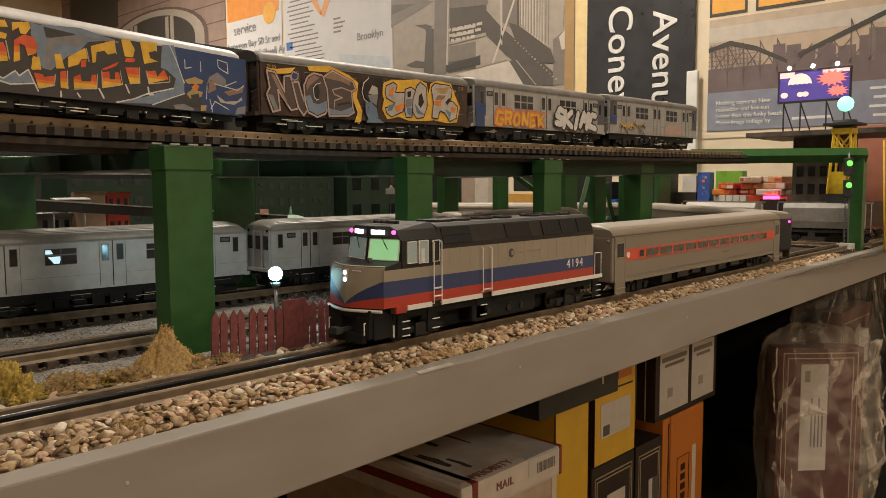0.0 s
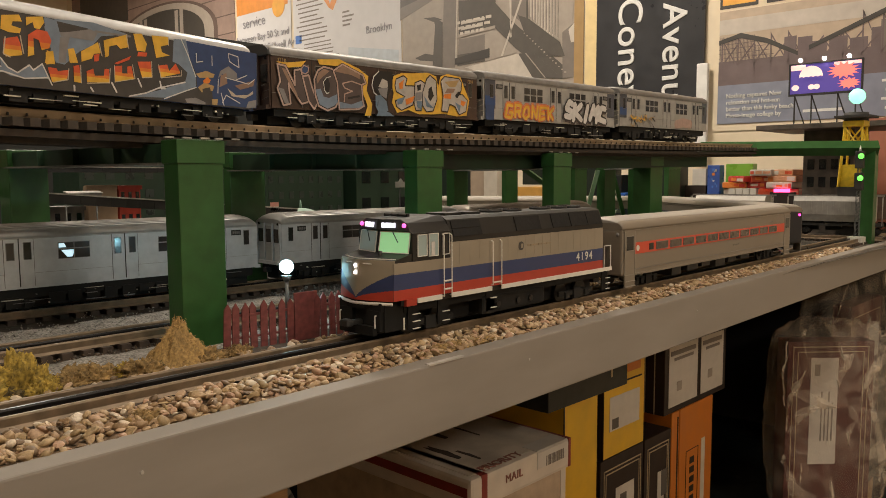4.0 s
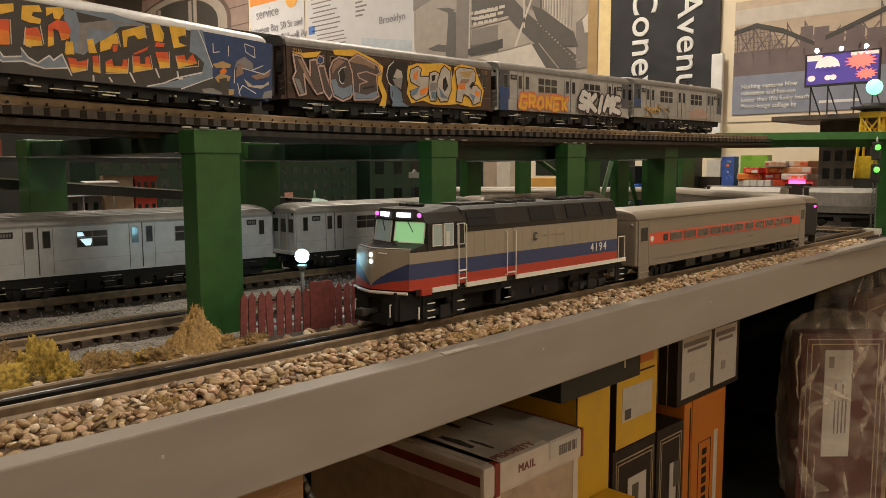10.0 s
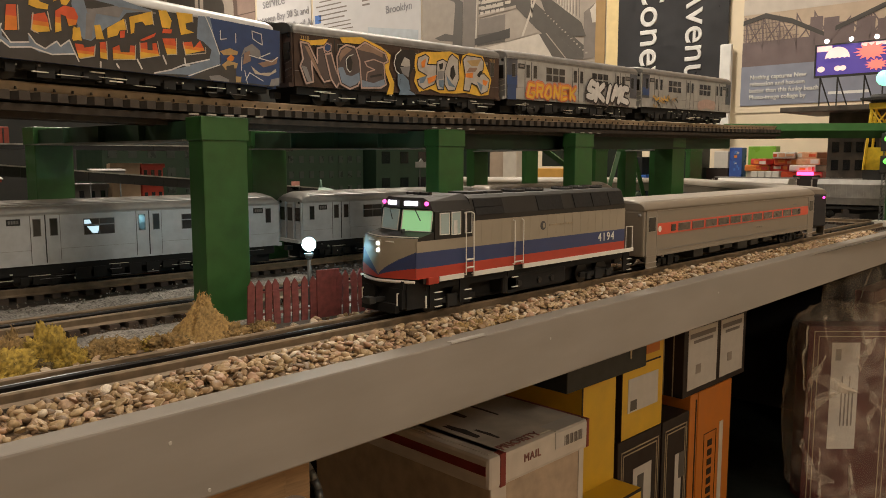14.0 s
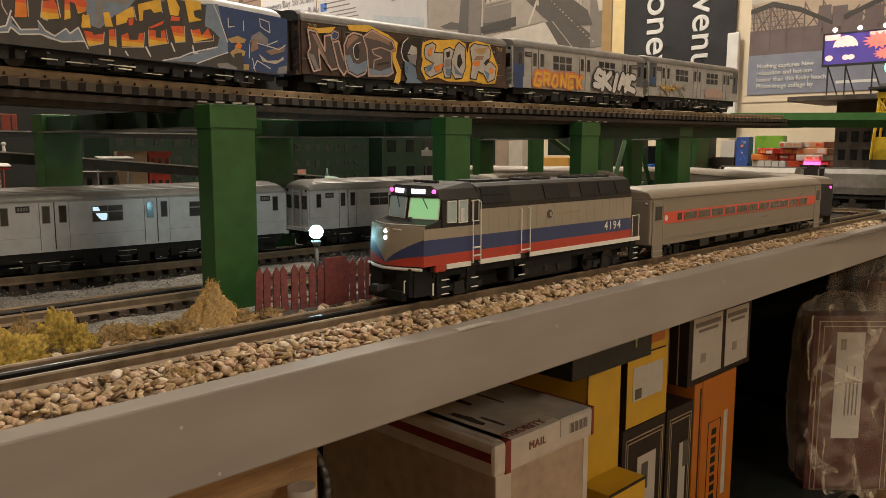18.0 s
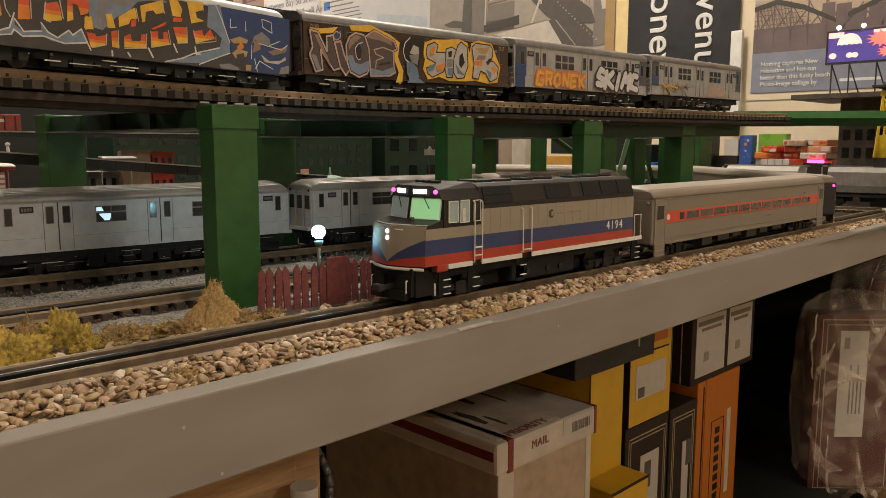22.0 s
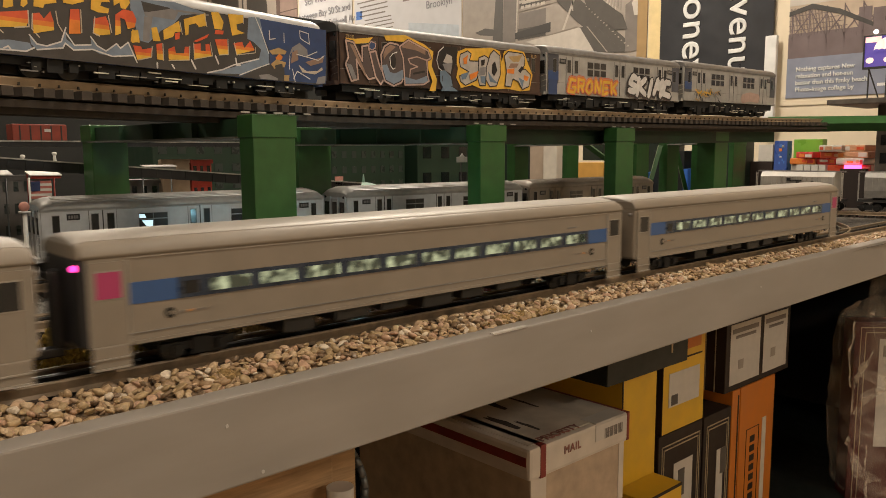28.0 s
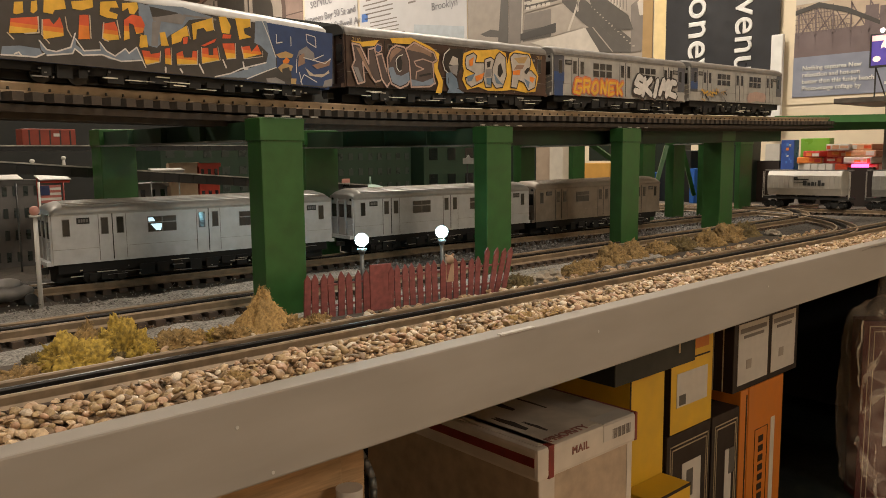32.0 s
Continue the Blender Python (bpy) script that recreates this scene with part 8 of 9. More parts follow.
def film_mat(name, low, high):
    """Clear film: nearly invisible but for its glossy creases."""
    m = bpy.data.materials.new(name)
    m.use_nodes = True
    nt = m.node_tree
    b = nt.nodes["Principled BSDF"]
    b.inputs["Base Color"].default_value = (0.80, 0.71, 0.58, 1)
    b.inputs["Roughness"].default_value = 0.14
    b.inputs["Specular IOR Level"].default_value = 0.9
    tc, tex, ramp = nt.nodes.new("ShaderNodeTexCoord"), nt.nodes.new("ShaderNodeTexNoise"), nt.nodes.new("ShaderNodeValToRGB")
    tex.inputs["Scale"].default_value, tex.inputs["Detail"].default_value, tex.inputs["Distortion"].default_value = 22, 4, 0.8
    nt.links.new(tc.outputs["Object"], tex.inputs["Vector"])
    nt.links.new(tex.outputs[0], ramp.inputs[0])
    cr = ramp.color_ramp
    cr.elements[0].position, cr.elements[0].color = 0.40, (low, low, low, 1)
    cr.elements[1].position, cr.elements[1].color = 0.70, (high, high, high, 1)
    nt.links.new(ramp.outputs[0], b.inputs["Alpha"])
    bp = nt.nodes.new("ShaderNodeBump")
    bp.inputs["Strength"].default_value, bp.inputs["Distance"].default_value = 0.6, 0.015
    nt.links.new(tex.outputs[0], bp.inputs["Height"])
    nt.links.new(bp.outputs[0], b.inputs["Normal"])
    return m


PLASTIC = film_mat("clear_plastic_film", 0.07, 0.32)
CREASE = film_mat("creased_plastic_film", 0.16, 0.60)


def bag(x0, x1, y0, y1, z0, z1, seed):
    ob = thing("plastic_bag", Matrix(), "crumpled clear plastic bag round maroon boxes", "plastic bag", "clear bags")
    cx, cy2, cz = (x0 + x1) / 2, (y0 + y1) / 2, (z0 + z1) / 2

    def skin(d, out=1.0):
        f = max(abs(d.x), abs(d.y), abs(d.z))
        p = d / f * 0.55 + d * 0.45
        k = 1 + 0.08 * noise.noise(d * 3 + Vector((seed, 0, 0))) + 0.10 * abs(noise.noise(d * 6 + Vector((0, seed, 0)))) + 0.05 * abs(noise.noise(d * 15))
        return Vector((cx + p.x * k * out * (x1 - x0) / 2, cy2 + p.y * k * out * (y1 - y0) / 2, cz + p.z * k * out * (z1 - z0) / 2))
    bm = B()
    made = bmesh.ops.create_icosphere(bm, subdivisions=5, radius=1)
    for v in made["verts"]:
        v.co = skin(v.co.copy())
    for f in bm.faces:
        f.smooth = True
    part("film", bm, PLASTIC, ob, "thin clear film")
    rnd = random.Random(seed)
    for _ in range(19):
        a = Vector((rnd.uniform(-1, 1), rnd.uniform(-1.0, -0.5), rnd.uniform(-1, 1)))
        b = a + Vector((rnd.uniform(-0.9, 0.9), rnd.uniform(-0.2, 0.2), rnd.uniform(-1.3, 1.3)))
        bm = B()
        last = None
        w0 = rnd.uniform(0.02, 0.09)
        for k in range(15):
            t = k / 14
            d = a.lerp(b, t) + Vector((0.05 * math.sin(4 * t + seed), 0, 0.03 * math.sin(5 * t)))
            w = w0 * math.sin(math.pi * t) + 0.002
            side = (b - a).cross(Vector((0, 1, 0))).normalized() * w
            row = [bm.verts.new(skin((d + side * s).normalized(), 1.015 + 0.03 * (s == 0))) for s in (-1, 0, 1)]
            if last:
                for i in (0, 1):
                    bm.faces.new((last[i], last[i + 1], row[i + 1], row[i]))
            last = row
        part("crease", bm, CREASE, ob)
    return ob


TURN = pose(1.283, 0.189, SH, 0, 0, -45)
m1 = carton("maroon_box", 0, 0.19, 0, 0.05, 0, 0.39, BOXMAROON, "maroon box with a white label in a clear bag", "maroon boxes")
outline(m1, 0.012, 0.178, 0.0, 0.379, GOLDLINE, 0.0016)
outline(m1, 0.022, 0.168, 0.0, 0.368, GOLDLINE, 0.0016)
on_front(m1, "paper_label", 0.052, 0.112, 0.118, 0.354, LABELWHITE)
on_front(m1, "code_mark", 0.060, 0.072, 0.315, 0.340, PH[2], 0.0014)
for k in range(4):
    on_front(m1, "text_bar", 0.076 + 0.008 * k, 0.079 + 0.008 * k, 0.17, 0.28 - 0.025 * (k % 2), PH[2], 0.0014)
m1.matrix_world = TURN @ m1.matrix_world
m2 = carton("maroon_box", 1.66, 1.93, 0.17, 0.215, -0.43, -0.2, BOXMAROON, "maroon box with gold lines on a smaller box", "maroon boxes")
outline(m2, 0.02, 0.25, 0.02, 0.2, GOLDLINE, 0.002)
on_front(m2, "paper_label", 0.16, 0.25, 0.07, 0.16, LABELWHITE)
m3 = carton("maroon_box", 1.66, 1.93, 0.17, 0.215, SH, -0.432, BOXMAROON, "maroon box with a white sticker in a clear bag", "maroon boxes")
on_front(m3, "paper_label", 0.10, 0.22, 0.03, 0.13, LABELWHITE)
bag(-0.022, 0.225, -0.045, 0.085, -0.004, 0.43, 3).matrix_world = TURN
bag(1.50, 1.96, 0.13, 0.26, -0.46, -0.10, 8)
bag(1.52, 1.96, 0.12, 0.30, SH, -0.40, 5)
# table leg, pipe and cable below the fascia
bm = B()
bx(bm, -0.185, -0.04, 0.15, 0.19, RZ0, DECK - 0.03, bev=0.002)
leg = whole("table_leg", bm, PLY, "pale plywood upright under the table edge", "table leg")
bm = B()
bx(bm, -0.35, -0.075, 0.135, 0.1495, -0.16, -0.12, bev=0.002)
whole("cross_brace", bm, PLY, "orange-brown wooden brace under the table", "brace")
bm = B()
cyl(bm, (-0.075, 0.125, -0.16), (-0.075, 0.125, RZ0), 0.012, 16)
whole("white_pipe", bm, CARTONWHITE, "white plastic pipe beside the table leg", "pipe")
bm = B()
loop = smooth_line([(-0.02, 0.2, -0.15), (-0.012, 0.19, -0.17), (-0.008, 0.18, -0.2), (-0.02, 0.18, -0.24), (-0.04, 0.19, -0.26)], 0.008)
for a, b in zip(loop, loop[1:]):
    cyl(bm, a, b, 0.004, 8)
whole("grey_cable", bm, POLE, "thick grey cable looped under the table", "cable")


# ---- far end: signals, billboard, hopper cars ----
YELLOW = mat("yellow_tower_paint", (0.75, 0.52, 0.03), 0.45, scale=100)
SIGGREEN = glow("green_signal_light", (0.15, 1.0, 0.10), 1.5)
BEACON = glow("green_white_beacon", (0.30, 1.0, 0.58), 1.5)
HOPPER = mat("pale_grey_hopper_paint", (0.46, 0.43, 0.38), 0.5, var=0.1, scale=60)
# green bent over the front track
bent = thing("green_bent", Matrix(), "dark green beam and post spanning the edge track", "bent")
bm = B()
bx(bm, 1.36, 1.384, 0.056, 0.082, DECK, 0.187, bev=0.001)
part("post", bm, GREEN, bent)
bm = B()
cyl(bm, (1.372, 0.055, 0.183), (1.20, 0.36, 0.185), 0.0155, 4)
part("beam", bm, GREEN, bent)
mast = thing("block_signal", pose(1.335, 0.078, DECK), "white lattice signal mast with two green lights", "signal")
bm = B()
bx(bm, -0.014, 0.014, -0.014, 0.014, 0, 0.018, bev=0.001)
part("base", bm, WHITETRIM, mast)
bm = B()
for a, b in ((-1, -1), (1, -1), (1, 1), (-1, 1)):
    cyl(bm, (0.004 * a, 0.004 * b, 0.018), (0.003 * a, 0.003 * b, 0.16), 0.0006, 5)
for k in range(16):
    z = 0.02 + k * 0.0088
    cyl(bm, (-0.004, -0.004, z), (0.004, -0.004, z + 0.0088), 0.0005, 4)
    cyl(bm, (-0.004, 0.004, z), (-0.004, -0.004, z + 0.0088), 0.0005, 4)
part("lattice_mast", bm, POLE, mast)
for z in (0.138, 0.183):
    bm = B()
    bx(bm, -0.007, 0.007, -0.008, 0.008, z - 0.024, z + 0.012, bev=0.002)
    h_ = part("signal_head", bm, BLACK, mast)
    bm = B()
    ball(bm, (-0.007, -0.004, z + 0.001), 0.0058, 12)
    part("green_lens", bm, SIGGREEN, h_, "glowing green lens")
bm = B()
cyl(bm, (0, 0, 0.194), (0, 0, 0.206), 0.003, 8, 0.0006)
part("finial", bm, WHITETRIM, mast)
twr = thing("beacon_tower", pose(1.43, 0.115, DECK), "yellow lattice tower with a green glowing beacon", "tower")
bm = B()
for a, b in ((-1, -1), (1, -1), (1, 1), (-1, 1)):
    cyl(bm, (0.024 * a, 0.024 * b, 0.12), (0.016 * a, 0.016 * b, 0.262), 0.003, 6)
part("tower_legs", bm, YELLOW, twr)
for k, (za, zb) in enumerate(((0.120, 0.168), (0.190, 0.198), (0.25, 0.262))):
    bm = B()
    bx(bm, -0.021, 0.021, -0.021, 0.021, za, zb)
    part("tower_band", bm, YELLOW, twr)
bm = B()
for s in (-1, 1):
    for q in (-1, 1):
        cyl(bm, (s * 0.019, q * 0.019, 0.198), (-s * 0.019, q * 0.017, 0.25), 0.002, 5)
        cyl(bm, (q * 0.019, s * 0.019, 0.198), (q * 0.017, -s * 0.019, 0.25), 0.002, 5)
part("cross_brace", bm, YELLOW, twr)
bm = B()
bx(bm, -0.025, 0.025, -0.025, 0.025, 0, 0.12)
part("tower_base", bm, BLACK, twr)
bm = B()
cyl(bm, (0, 0, 0.262), (0, 0, 0.28), 0.024, 14)
bx(bm, -0.035, 0.035, -0.035, 0.035, 0.268, 0.273)
part("platform", bm, BLACK, twr)
bm = B()
ball(bm, (0, 0, 0.315), 0.0165, 18)
part("beacon", bm, BEACON, twr, "glowing green-white beacon globe")
bm = B()
cyl(bm, (1.40, 0.02, DECK), (1.42, 0.035, 0.215), 0.0022, 8)
whole("thin_pole", bm, YELLOW, "thin tan wooden pole at the table edge", "pole")
# lit billboard on a dark roof platform
BB = thing("billboard", pose(1.6, 0.236, 0.0), "small lit purple and red billboard on legs", "billboard")
PURPLE = glow("purple_lit_print", (0.09, 0.06, 0.30), 0.5)
BBPINK = glow("pink_lit_print", (0.85, 0.20, 0.16), 0.75)
BBWHITE = glow("white_lit_print", (0.9, 0.68, 0.62), 0.6)
BULB = glow("billboard_bulb", (1.0, 0.82, 0.78), 14)
bm = B()
bx(bm, -0.003, 0.003, -0.081, 0.081, 0.327, 0.398, bev=0.001)
part("panel", bm, PURPLE, BB)
bm = B()
for q in ((-0.084, 0.084, 0.322, 0.327), (-0.084, 0.084, 0.398, 0.401), (-0.084, -0.081, 0.327, 0.398), (0.081, 0.084, 0.327, 0.398)):
    bx(bm, -0.005, 0.004, *q)
part("frame", bm, BLACK, BB)


def bb_fan(cy2, cz, r, spikes, m, nm, squash=1.0):
    bm = B()
    pts = []
    for k in range(spikes * 2):
        a = math.pi * k / spikes
        q = r if k % 2 == 0 else r * 0.62
        pts.append(bm.verts.new((-0.0042, cy2 + q * math.cos(a), cz + q * squash * math.sin(a))))
    bm.faces.new(pts)
    part(nm, bm, m, BB)


BBPALE = glow("pale_pink_lit_print", (0.9, 0.55, 0.50), 0.7)
bm = B()
bx(bm, -0.0040, -0.003, 0.045, 0.080, 0.384, 0.397)
bx(bm, -0.0040, -0.003, -0.080, -0.020, 0.389, 0.397)
part("printed_strip", bm, BBPALE, BB)
bb_fan(-0.042, 0.376, 0.038, 14, BBPINK, "printed_burst", 0.55)
bb_fan(-0.055, 0.345, 0.026, 12, BBPINK, "printed_burst", 0.55)
bm = B()
pts = [bm.verts.new((-0.0041, 0.032 + 0.028 * math.cos(math.pi * k / 14), 0.366 + 0.027 * math.sin(math.pi * k / 14))) for k in range(15)]
bm.faces.new(pts)
part("printed_canopy", bm, BBWHITE, BB)
bm = B()
for k in range(5):
    pts = [bm.verts.new((-0.0042, 0.054 - 0.011 * k + 0.0055 * math.cos(2 * math.pi * j / 10), 0.364 + 0.004 * math.sin(2 * math.pi * j / 10))) for j in range(10)]
    bm.faces.new(pts)
part("printed_scallops", bm, PURPLE, BB)
bm = B()
for cyy, r in ((0.068, 0.009), (0.03, 0.008), (0.018, 0.008)):
    pts = [bm.verts.new((-0.0043, cyy + r * math.cos(2 * math.pi * j / 12), 0.342 + r * 0.8 * math.sin(2 * math.pi * j / 12))) for j in range(12)]
    bm.faces.new(pts)
part("printed_shapes", bm, BBWHITE, BB)
for y in (0.055, 0.0, -0.055):
    bm = B()
    cyl(bm, (0, y, 0.4), (-0.012, y, 0.412), 0.001, 6)
    arm = part("lamp_arm", bm, BLACK, BB)
    bm = B()
    ball(bm, (-0.012, y, 0.407), 0.0052, 10)
    part("bulb", bm, BULB, arm, "bright billboard bulb")
for y in (-0.07, -0.03, 0.03, 0.07):
    bm = B()
    cyl(bm, (0, y, 0.322), (0, y, 0.248), 0.0018, 6)
    cyl(bm, (0, y, 0.322), (0.02, y - 0.02, 0.248), 0.0016, 6)
    part("leg", bm, BLACK, BB)
DARKCARD = mat("black_building_card", (0.085, 0.068, 0.055), 0.6, var=0.4, scale=40)
dk = thing("dark_building", pose(1.5, 0.02, DECK), "dark model building under the billboard", "building")
for nm, q in (("roof_platform", (0, 0.25, 0, 0.34, 0.254, 0.266)), ("tower_wall", (0.10, 0.22, 0.145, 0.26, 0, 0.254))):
    bm = B()
    bx(bm, *q, bev=0.001)
    part(nm, bm, DARKCARD, dk)
for k in range(4):
    for n in range(5):
        bm = B()
        bx(bm, 0.0985, 0.1002, 0.152 + 0.027 * k, 0.168 + 0.027 * k, 0.03 + 0.043 * n, 0.055 + 0.043 * n)
        part("window", bm, BLACKGLASS, dk)


def hopper(at, L, m, label, ribs=True):
    car = thing("hopper_car", at, label, "freight car", "freight cars at the end")
    h = L / 2
    bm = B()
    prism(bm, [(-0.024, 0.03), (0.024, 0.03), (0.029, 0.045), (0.029, 0.074), (0.02, 0.084), (-0.02, 0.084), (-0.029, 0.074), (-0.029, 0.045)], -h * 0.84, h * 0.84)
    part("body", bm, m, car)
    bm = B()
    bx(bm, -h, h, -0.006, 0.006, 0.084, 0.087)
    part("roof_walk", bm, ROOFGREY, car)
    for k in range(15 if ribs else 0):
        bm = B()
        x = -h * 0.8 + k * h * 1.6 / 14
        bx(bm, x - 0.0007, x + 0.0007, -0.0305, 0.0305, 0.045, 0.074)
        part("rib", bm, m, car)
    bm = B()
    bx(bm, -h, h, -0.02, 0.02, 0.02, 0.026)
    for k in (-0.5, 0, 0.5):
        prism(bm, [(-0.02, 0.03), (0.02, 0.03), (0.006, 0.01), (-0.006, 0.01)], k * h - 0.016, k * h + 0.016)
    part("underframe", bm, BLACK, car)
    for e in (-1, 1):
        bm = B()
        for s in (-0.02, -0.012):
            cyl(bm, (e * h * 0.98, s, 0.022), (e * h * 0.98, s, 0.083), 0.0009, 5)
        for k in range(6):
            cyl(bm, (e * h * 0.98, -0.02, 0.028 + k * 0.01), (e * h * 0.98, -0.012, 0.028 + k * 0.01), 0.0007, 5)
        part("ladder", bm, m, car)
        truck(car, e * h * 0.72)
    return car


hp = hopper(pose(1.36, 0.352, RZ, 0, 0, -86), 0.19, HOPPER, "pale grey ribbed hopper car with dark lettering")
for k, (x0, x1, z0, z1) in enumerate(((-0.02, 0.012, 0.064, 0.067), (-0.02, -0.012, 0.064, 0.071), (0.0, 0.008, 0.052, 0.063), (0.01, 0.016, 0.052, 0.059), (0.018, 0.024, 0.052, 0.06), (0.026, 0.029, 0.052, 0.06), (0.032, 0.038, 0.052, 0.064), (0.04, 0.046, 0.052, 0.059), (-0.02, 0.005, 0.0585, 0.0595))):
    bm = B()
    bx(bm, x0, x1, -0.0312, -0.0302, z0, z1)
    part("lettering_bar", bm, BLACK, hp)
hopper(pose(1.41, 0.145, RZ, 0, 0, -80), 0.19, STEEL2, "dull grey covered hopper car on the end track")
bm = B()
bx(bm, -0.1, 0.1, -0.029, 0.029, 0.025, 0.083, bev=0.002)
gond = thing("boxcar", pose(1.62, 0.14, RZ, 0, 0, -40), "plain brown boxcar at the end of the table", "freight car")
part("body", bm, RUSTBROWN, gond)
for e in (-1, 1):
    truck(gond, e * 0.065)
# pile of red, orange and white packages
bm = B()
bx(bm, 1.66, 1.80, 0.30, 0.585, DECK, 0.075, bev=0.002)
whole("package_shelf", bm, mat("grey_shelf_card", (0.22, 0.2, 0.18), 0.6, scale=30), "low grey stand under the packages", "stand")
PACKS = [ink("package_print", c, 0.3) for c in ((0.62, 0.10, 0.04), (0.70, 0.22, 0.05), (0.62, 0.58, 0.52), (0.55, 0.06, 0.05), (0.65, 0.35, 0.20), (0.18, 0.4, 0.05), (0.05, 0.10, 0.35))]
rnd = random.Random(21)
for row in range(4):
    y = 0.315 + 0.012 * (row % 2)
    while y < (0.50, 0.50, 0.46, 0.43)[row]:
        w, hh = rnd.uniform(0.045, 0.09), 0.0166
        p = thing("toy_package", pose(1.69 + rnd.uniform(-0.012, 0.012), y + w / 2, 0.0755 + row * 0.0168, 0, 0, rnd.uniform(-14, 14)), "glossy printed toy package stacked at the table end", "package", "packages at the table end")
        bm = B()
        bx(bm, -0.02, 0.06, -w / 2, w / 2, 0, hh, bev=0.003)
        m = rnd.choice(PACKS[:5])
        part("carton", bm, m, p)
        a = -w * 0.45
        while a < w * 0.3:
            b = rnd.uniform(0.006, 0.022)
            bm = B()
            bx(bm, -0.0206, -0.0198, a, min(a + b, w * 0.46), hh * rnd.uniform(0.1, 0.4), hh * rnd.uniform(0.55, 0.9))
            part("printed_patch", bm, rnd.choice(PACKS[:5]), p)
            a += b + rnd.uniform(0.002, 0.01)
        y += w + 0.003
for x, y0, y1, z0, z1, m, label in ((1.70, 0.577, 0.618, 0.099, 0.146, LABELWHITE, "plain white package hung at the table end"), (1.70, 0.537, 0.573, DECK, 0.156, PACKS[6], "dark blue printed toy package at the table end"), (1.76, 0.468, 0.546, DECK, 0.160, PACKS[5], "green toy package behind the pile")):
    p = thing("toy_package", pose(x, (y0 + y1) / 2, z0), label, "package", "packages at the table end")
    h2 = (y1 - y0) / 2
    bm = B()
    bx(bm, 0, 0.03, -h2, h2, 0, z1 - z0, bev=0.0015)
    part("carton", bm, m, p)
    for k in range(9 if m is PACKS[6] else 0):
        a, z = rnd.uniform(-h2 * 0.8, h2 * 0.4), rnd.uniform((z1 - z0) * 0.62, (z1 - z0) * 0.92)
        bm = B()
        bx(bm, -0.0008, 0.0002, a, a + rnd.uniform(0.003, 0.009), z, z + rnd.uniform(0.003, 0.009))
        part("printed_patch", bm, rnd.choice((PACKS[2], PALEBLUE, PACKS[1], INKBLUE)), p)
for y in (0.412, 0.431, 0.450, 0.469):
    bm = B()
    bx(bm, 1.645, 1.66, y, y + 0.017, 0.0755, 0.092, bev=0.001)
    whole("small_white_box", bm, LABELWHITE, "small white box in front of the packages", "box", "small white boxes")
bm = B()
bx(bm, 1.64, 1.6595, 0.405, 0.49, DECK, 0.0753)
whole("low_stand", bm, BOXDARK, "small dark stand under the white boxes", "stand")
bm = B()
bx(bm, 1.70, 1.78, 0.577, 0.64, DECK, 0.0988)
whole("package_stand", bm, BOXDARK, "small dark stand under a white package", "stand")
REDGLOW = glow("pink_red_sign_light", (1.0, 0.06, 0.22), 5)
bm = B()
bx(bm, 1.655, 1.66, 0.33, 0.37, 0.083, 0.0915)
stand_ = B()
bx(stand_, 1.656, 1.676, 0.32, 0.38, DECK, 0.083)
whole("sign_stand", stand_, BOXDARK, "small dark stand under the glowing sign", "stand")
whole("red_sign", bm, REDGLOW, "small glowing pink-red sign at the table end", "sign")

# ---- behind the viaduct ----
REDBRICK = mat("red_toy_building", (0.5, 0.06, 0.035), 0.6, scale=60)
TANB = mat("tan_toy_building", (0.45, 0.33, 0.22), 0.6, scale=60)
GREYB = mat("grey_toy_building", (0.17, 0.16, 0.15), 0.6, scale=60)
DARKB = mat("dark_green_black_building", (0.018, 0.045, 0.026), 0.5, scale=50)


def building(x0, x1, y0, y1, z1, m, label, cols=0, rows=0, wm=None):
    ob = thing("toy_building", pose(x0, y0, DECK), label, "model building", "buildings behind the viaduct")
    bm = B()
    bx(bm, 0, x1 - x0, 0, y1 - y0, 0, z1 - DECK, bev=0.0015)
    bx(bm, -0.002, x1 - x0 + 0.002, -0.002, 0.004, z1 - DECK - 0.005, z1 - DECK + 0.001)
    part("shell", bm, m, ob)
    for i in range(cols):
        for j in range(rows):
            bm = B()
            w, hh = (x1 - x0) / cols, (z1 - DECK) / rows
            xa, za = (i + 0.28) * w, (j + 0.3) * hh
            bx(bm, xa, xa + w * 0.44, -0.001, 0.0005, za, za + hh * 0.45)
            part("window", bm, wm or BLACKGLASS, ob)
    return ob


WINDIM = mat("pale_small_window", (0.045, 0.055, 0.05), 0.3, scale=80, bump=0)
building(0.042, 0.086, 0.75, 0.766, 0.118, TANB, "plain tan model building behind the trains")
building(0.0875, 0.121, 0.748, 0.766, 0.117, REDBRICK, "red model building with arched windows", 3, 4)
building(-0.02, 0.04, 0.76, 0.83, 0.088, GREYB, "low grey model building behind the trains", 4, 3)
building(-0.285, -0.119, 0.736, 0.79, 0.099, GREYB, "grey model station building with small windows", 13, 4, WINDIM)
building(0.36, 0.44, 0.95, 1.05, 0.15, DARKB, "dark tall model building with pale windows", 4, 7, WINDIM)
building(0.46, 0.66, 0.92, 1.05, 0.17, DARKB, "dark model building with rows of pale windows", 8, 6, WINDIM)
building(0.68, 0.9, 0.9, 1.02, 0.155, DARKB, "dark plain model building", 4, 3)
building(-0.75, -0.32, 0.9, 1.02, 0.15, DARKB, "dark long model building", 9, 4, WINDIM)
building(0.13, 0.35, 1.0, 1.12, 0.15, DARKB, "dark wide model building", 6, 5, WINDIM)
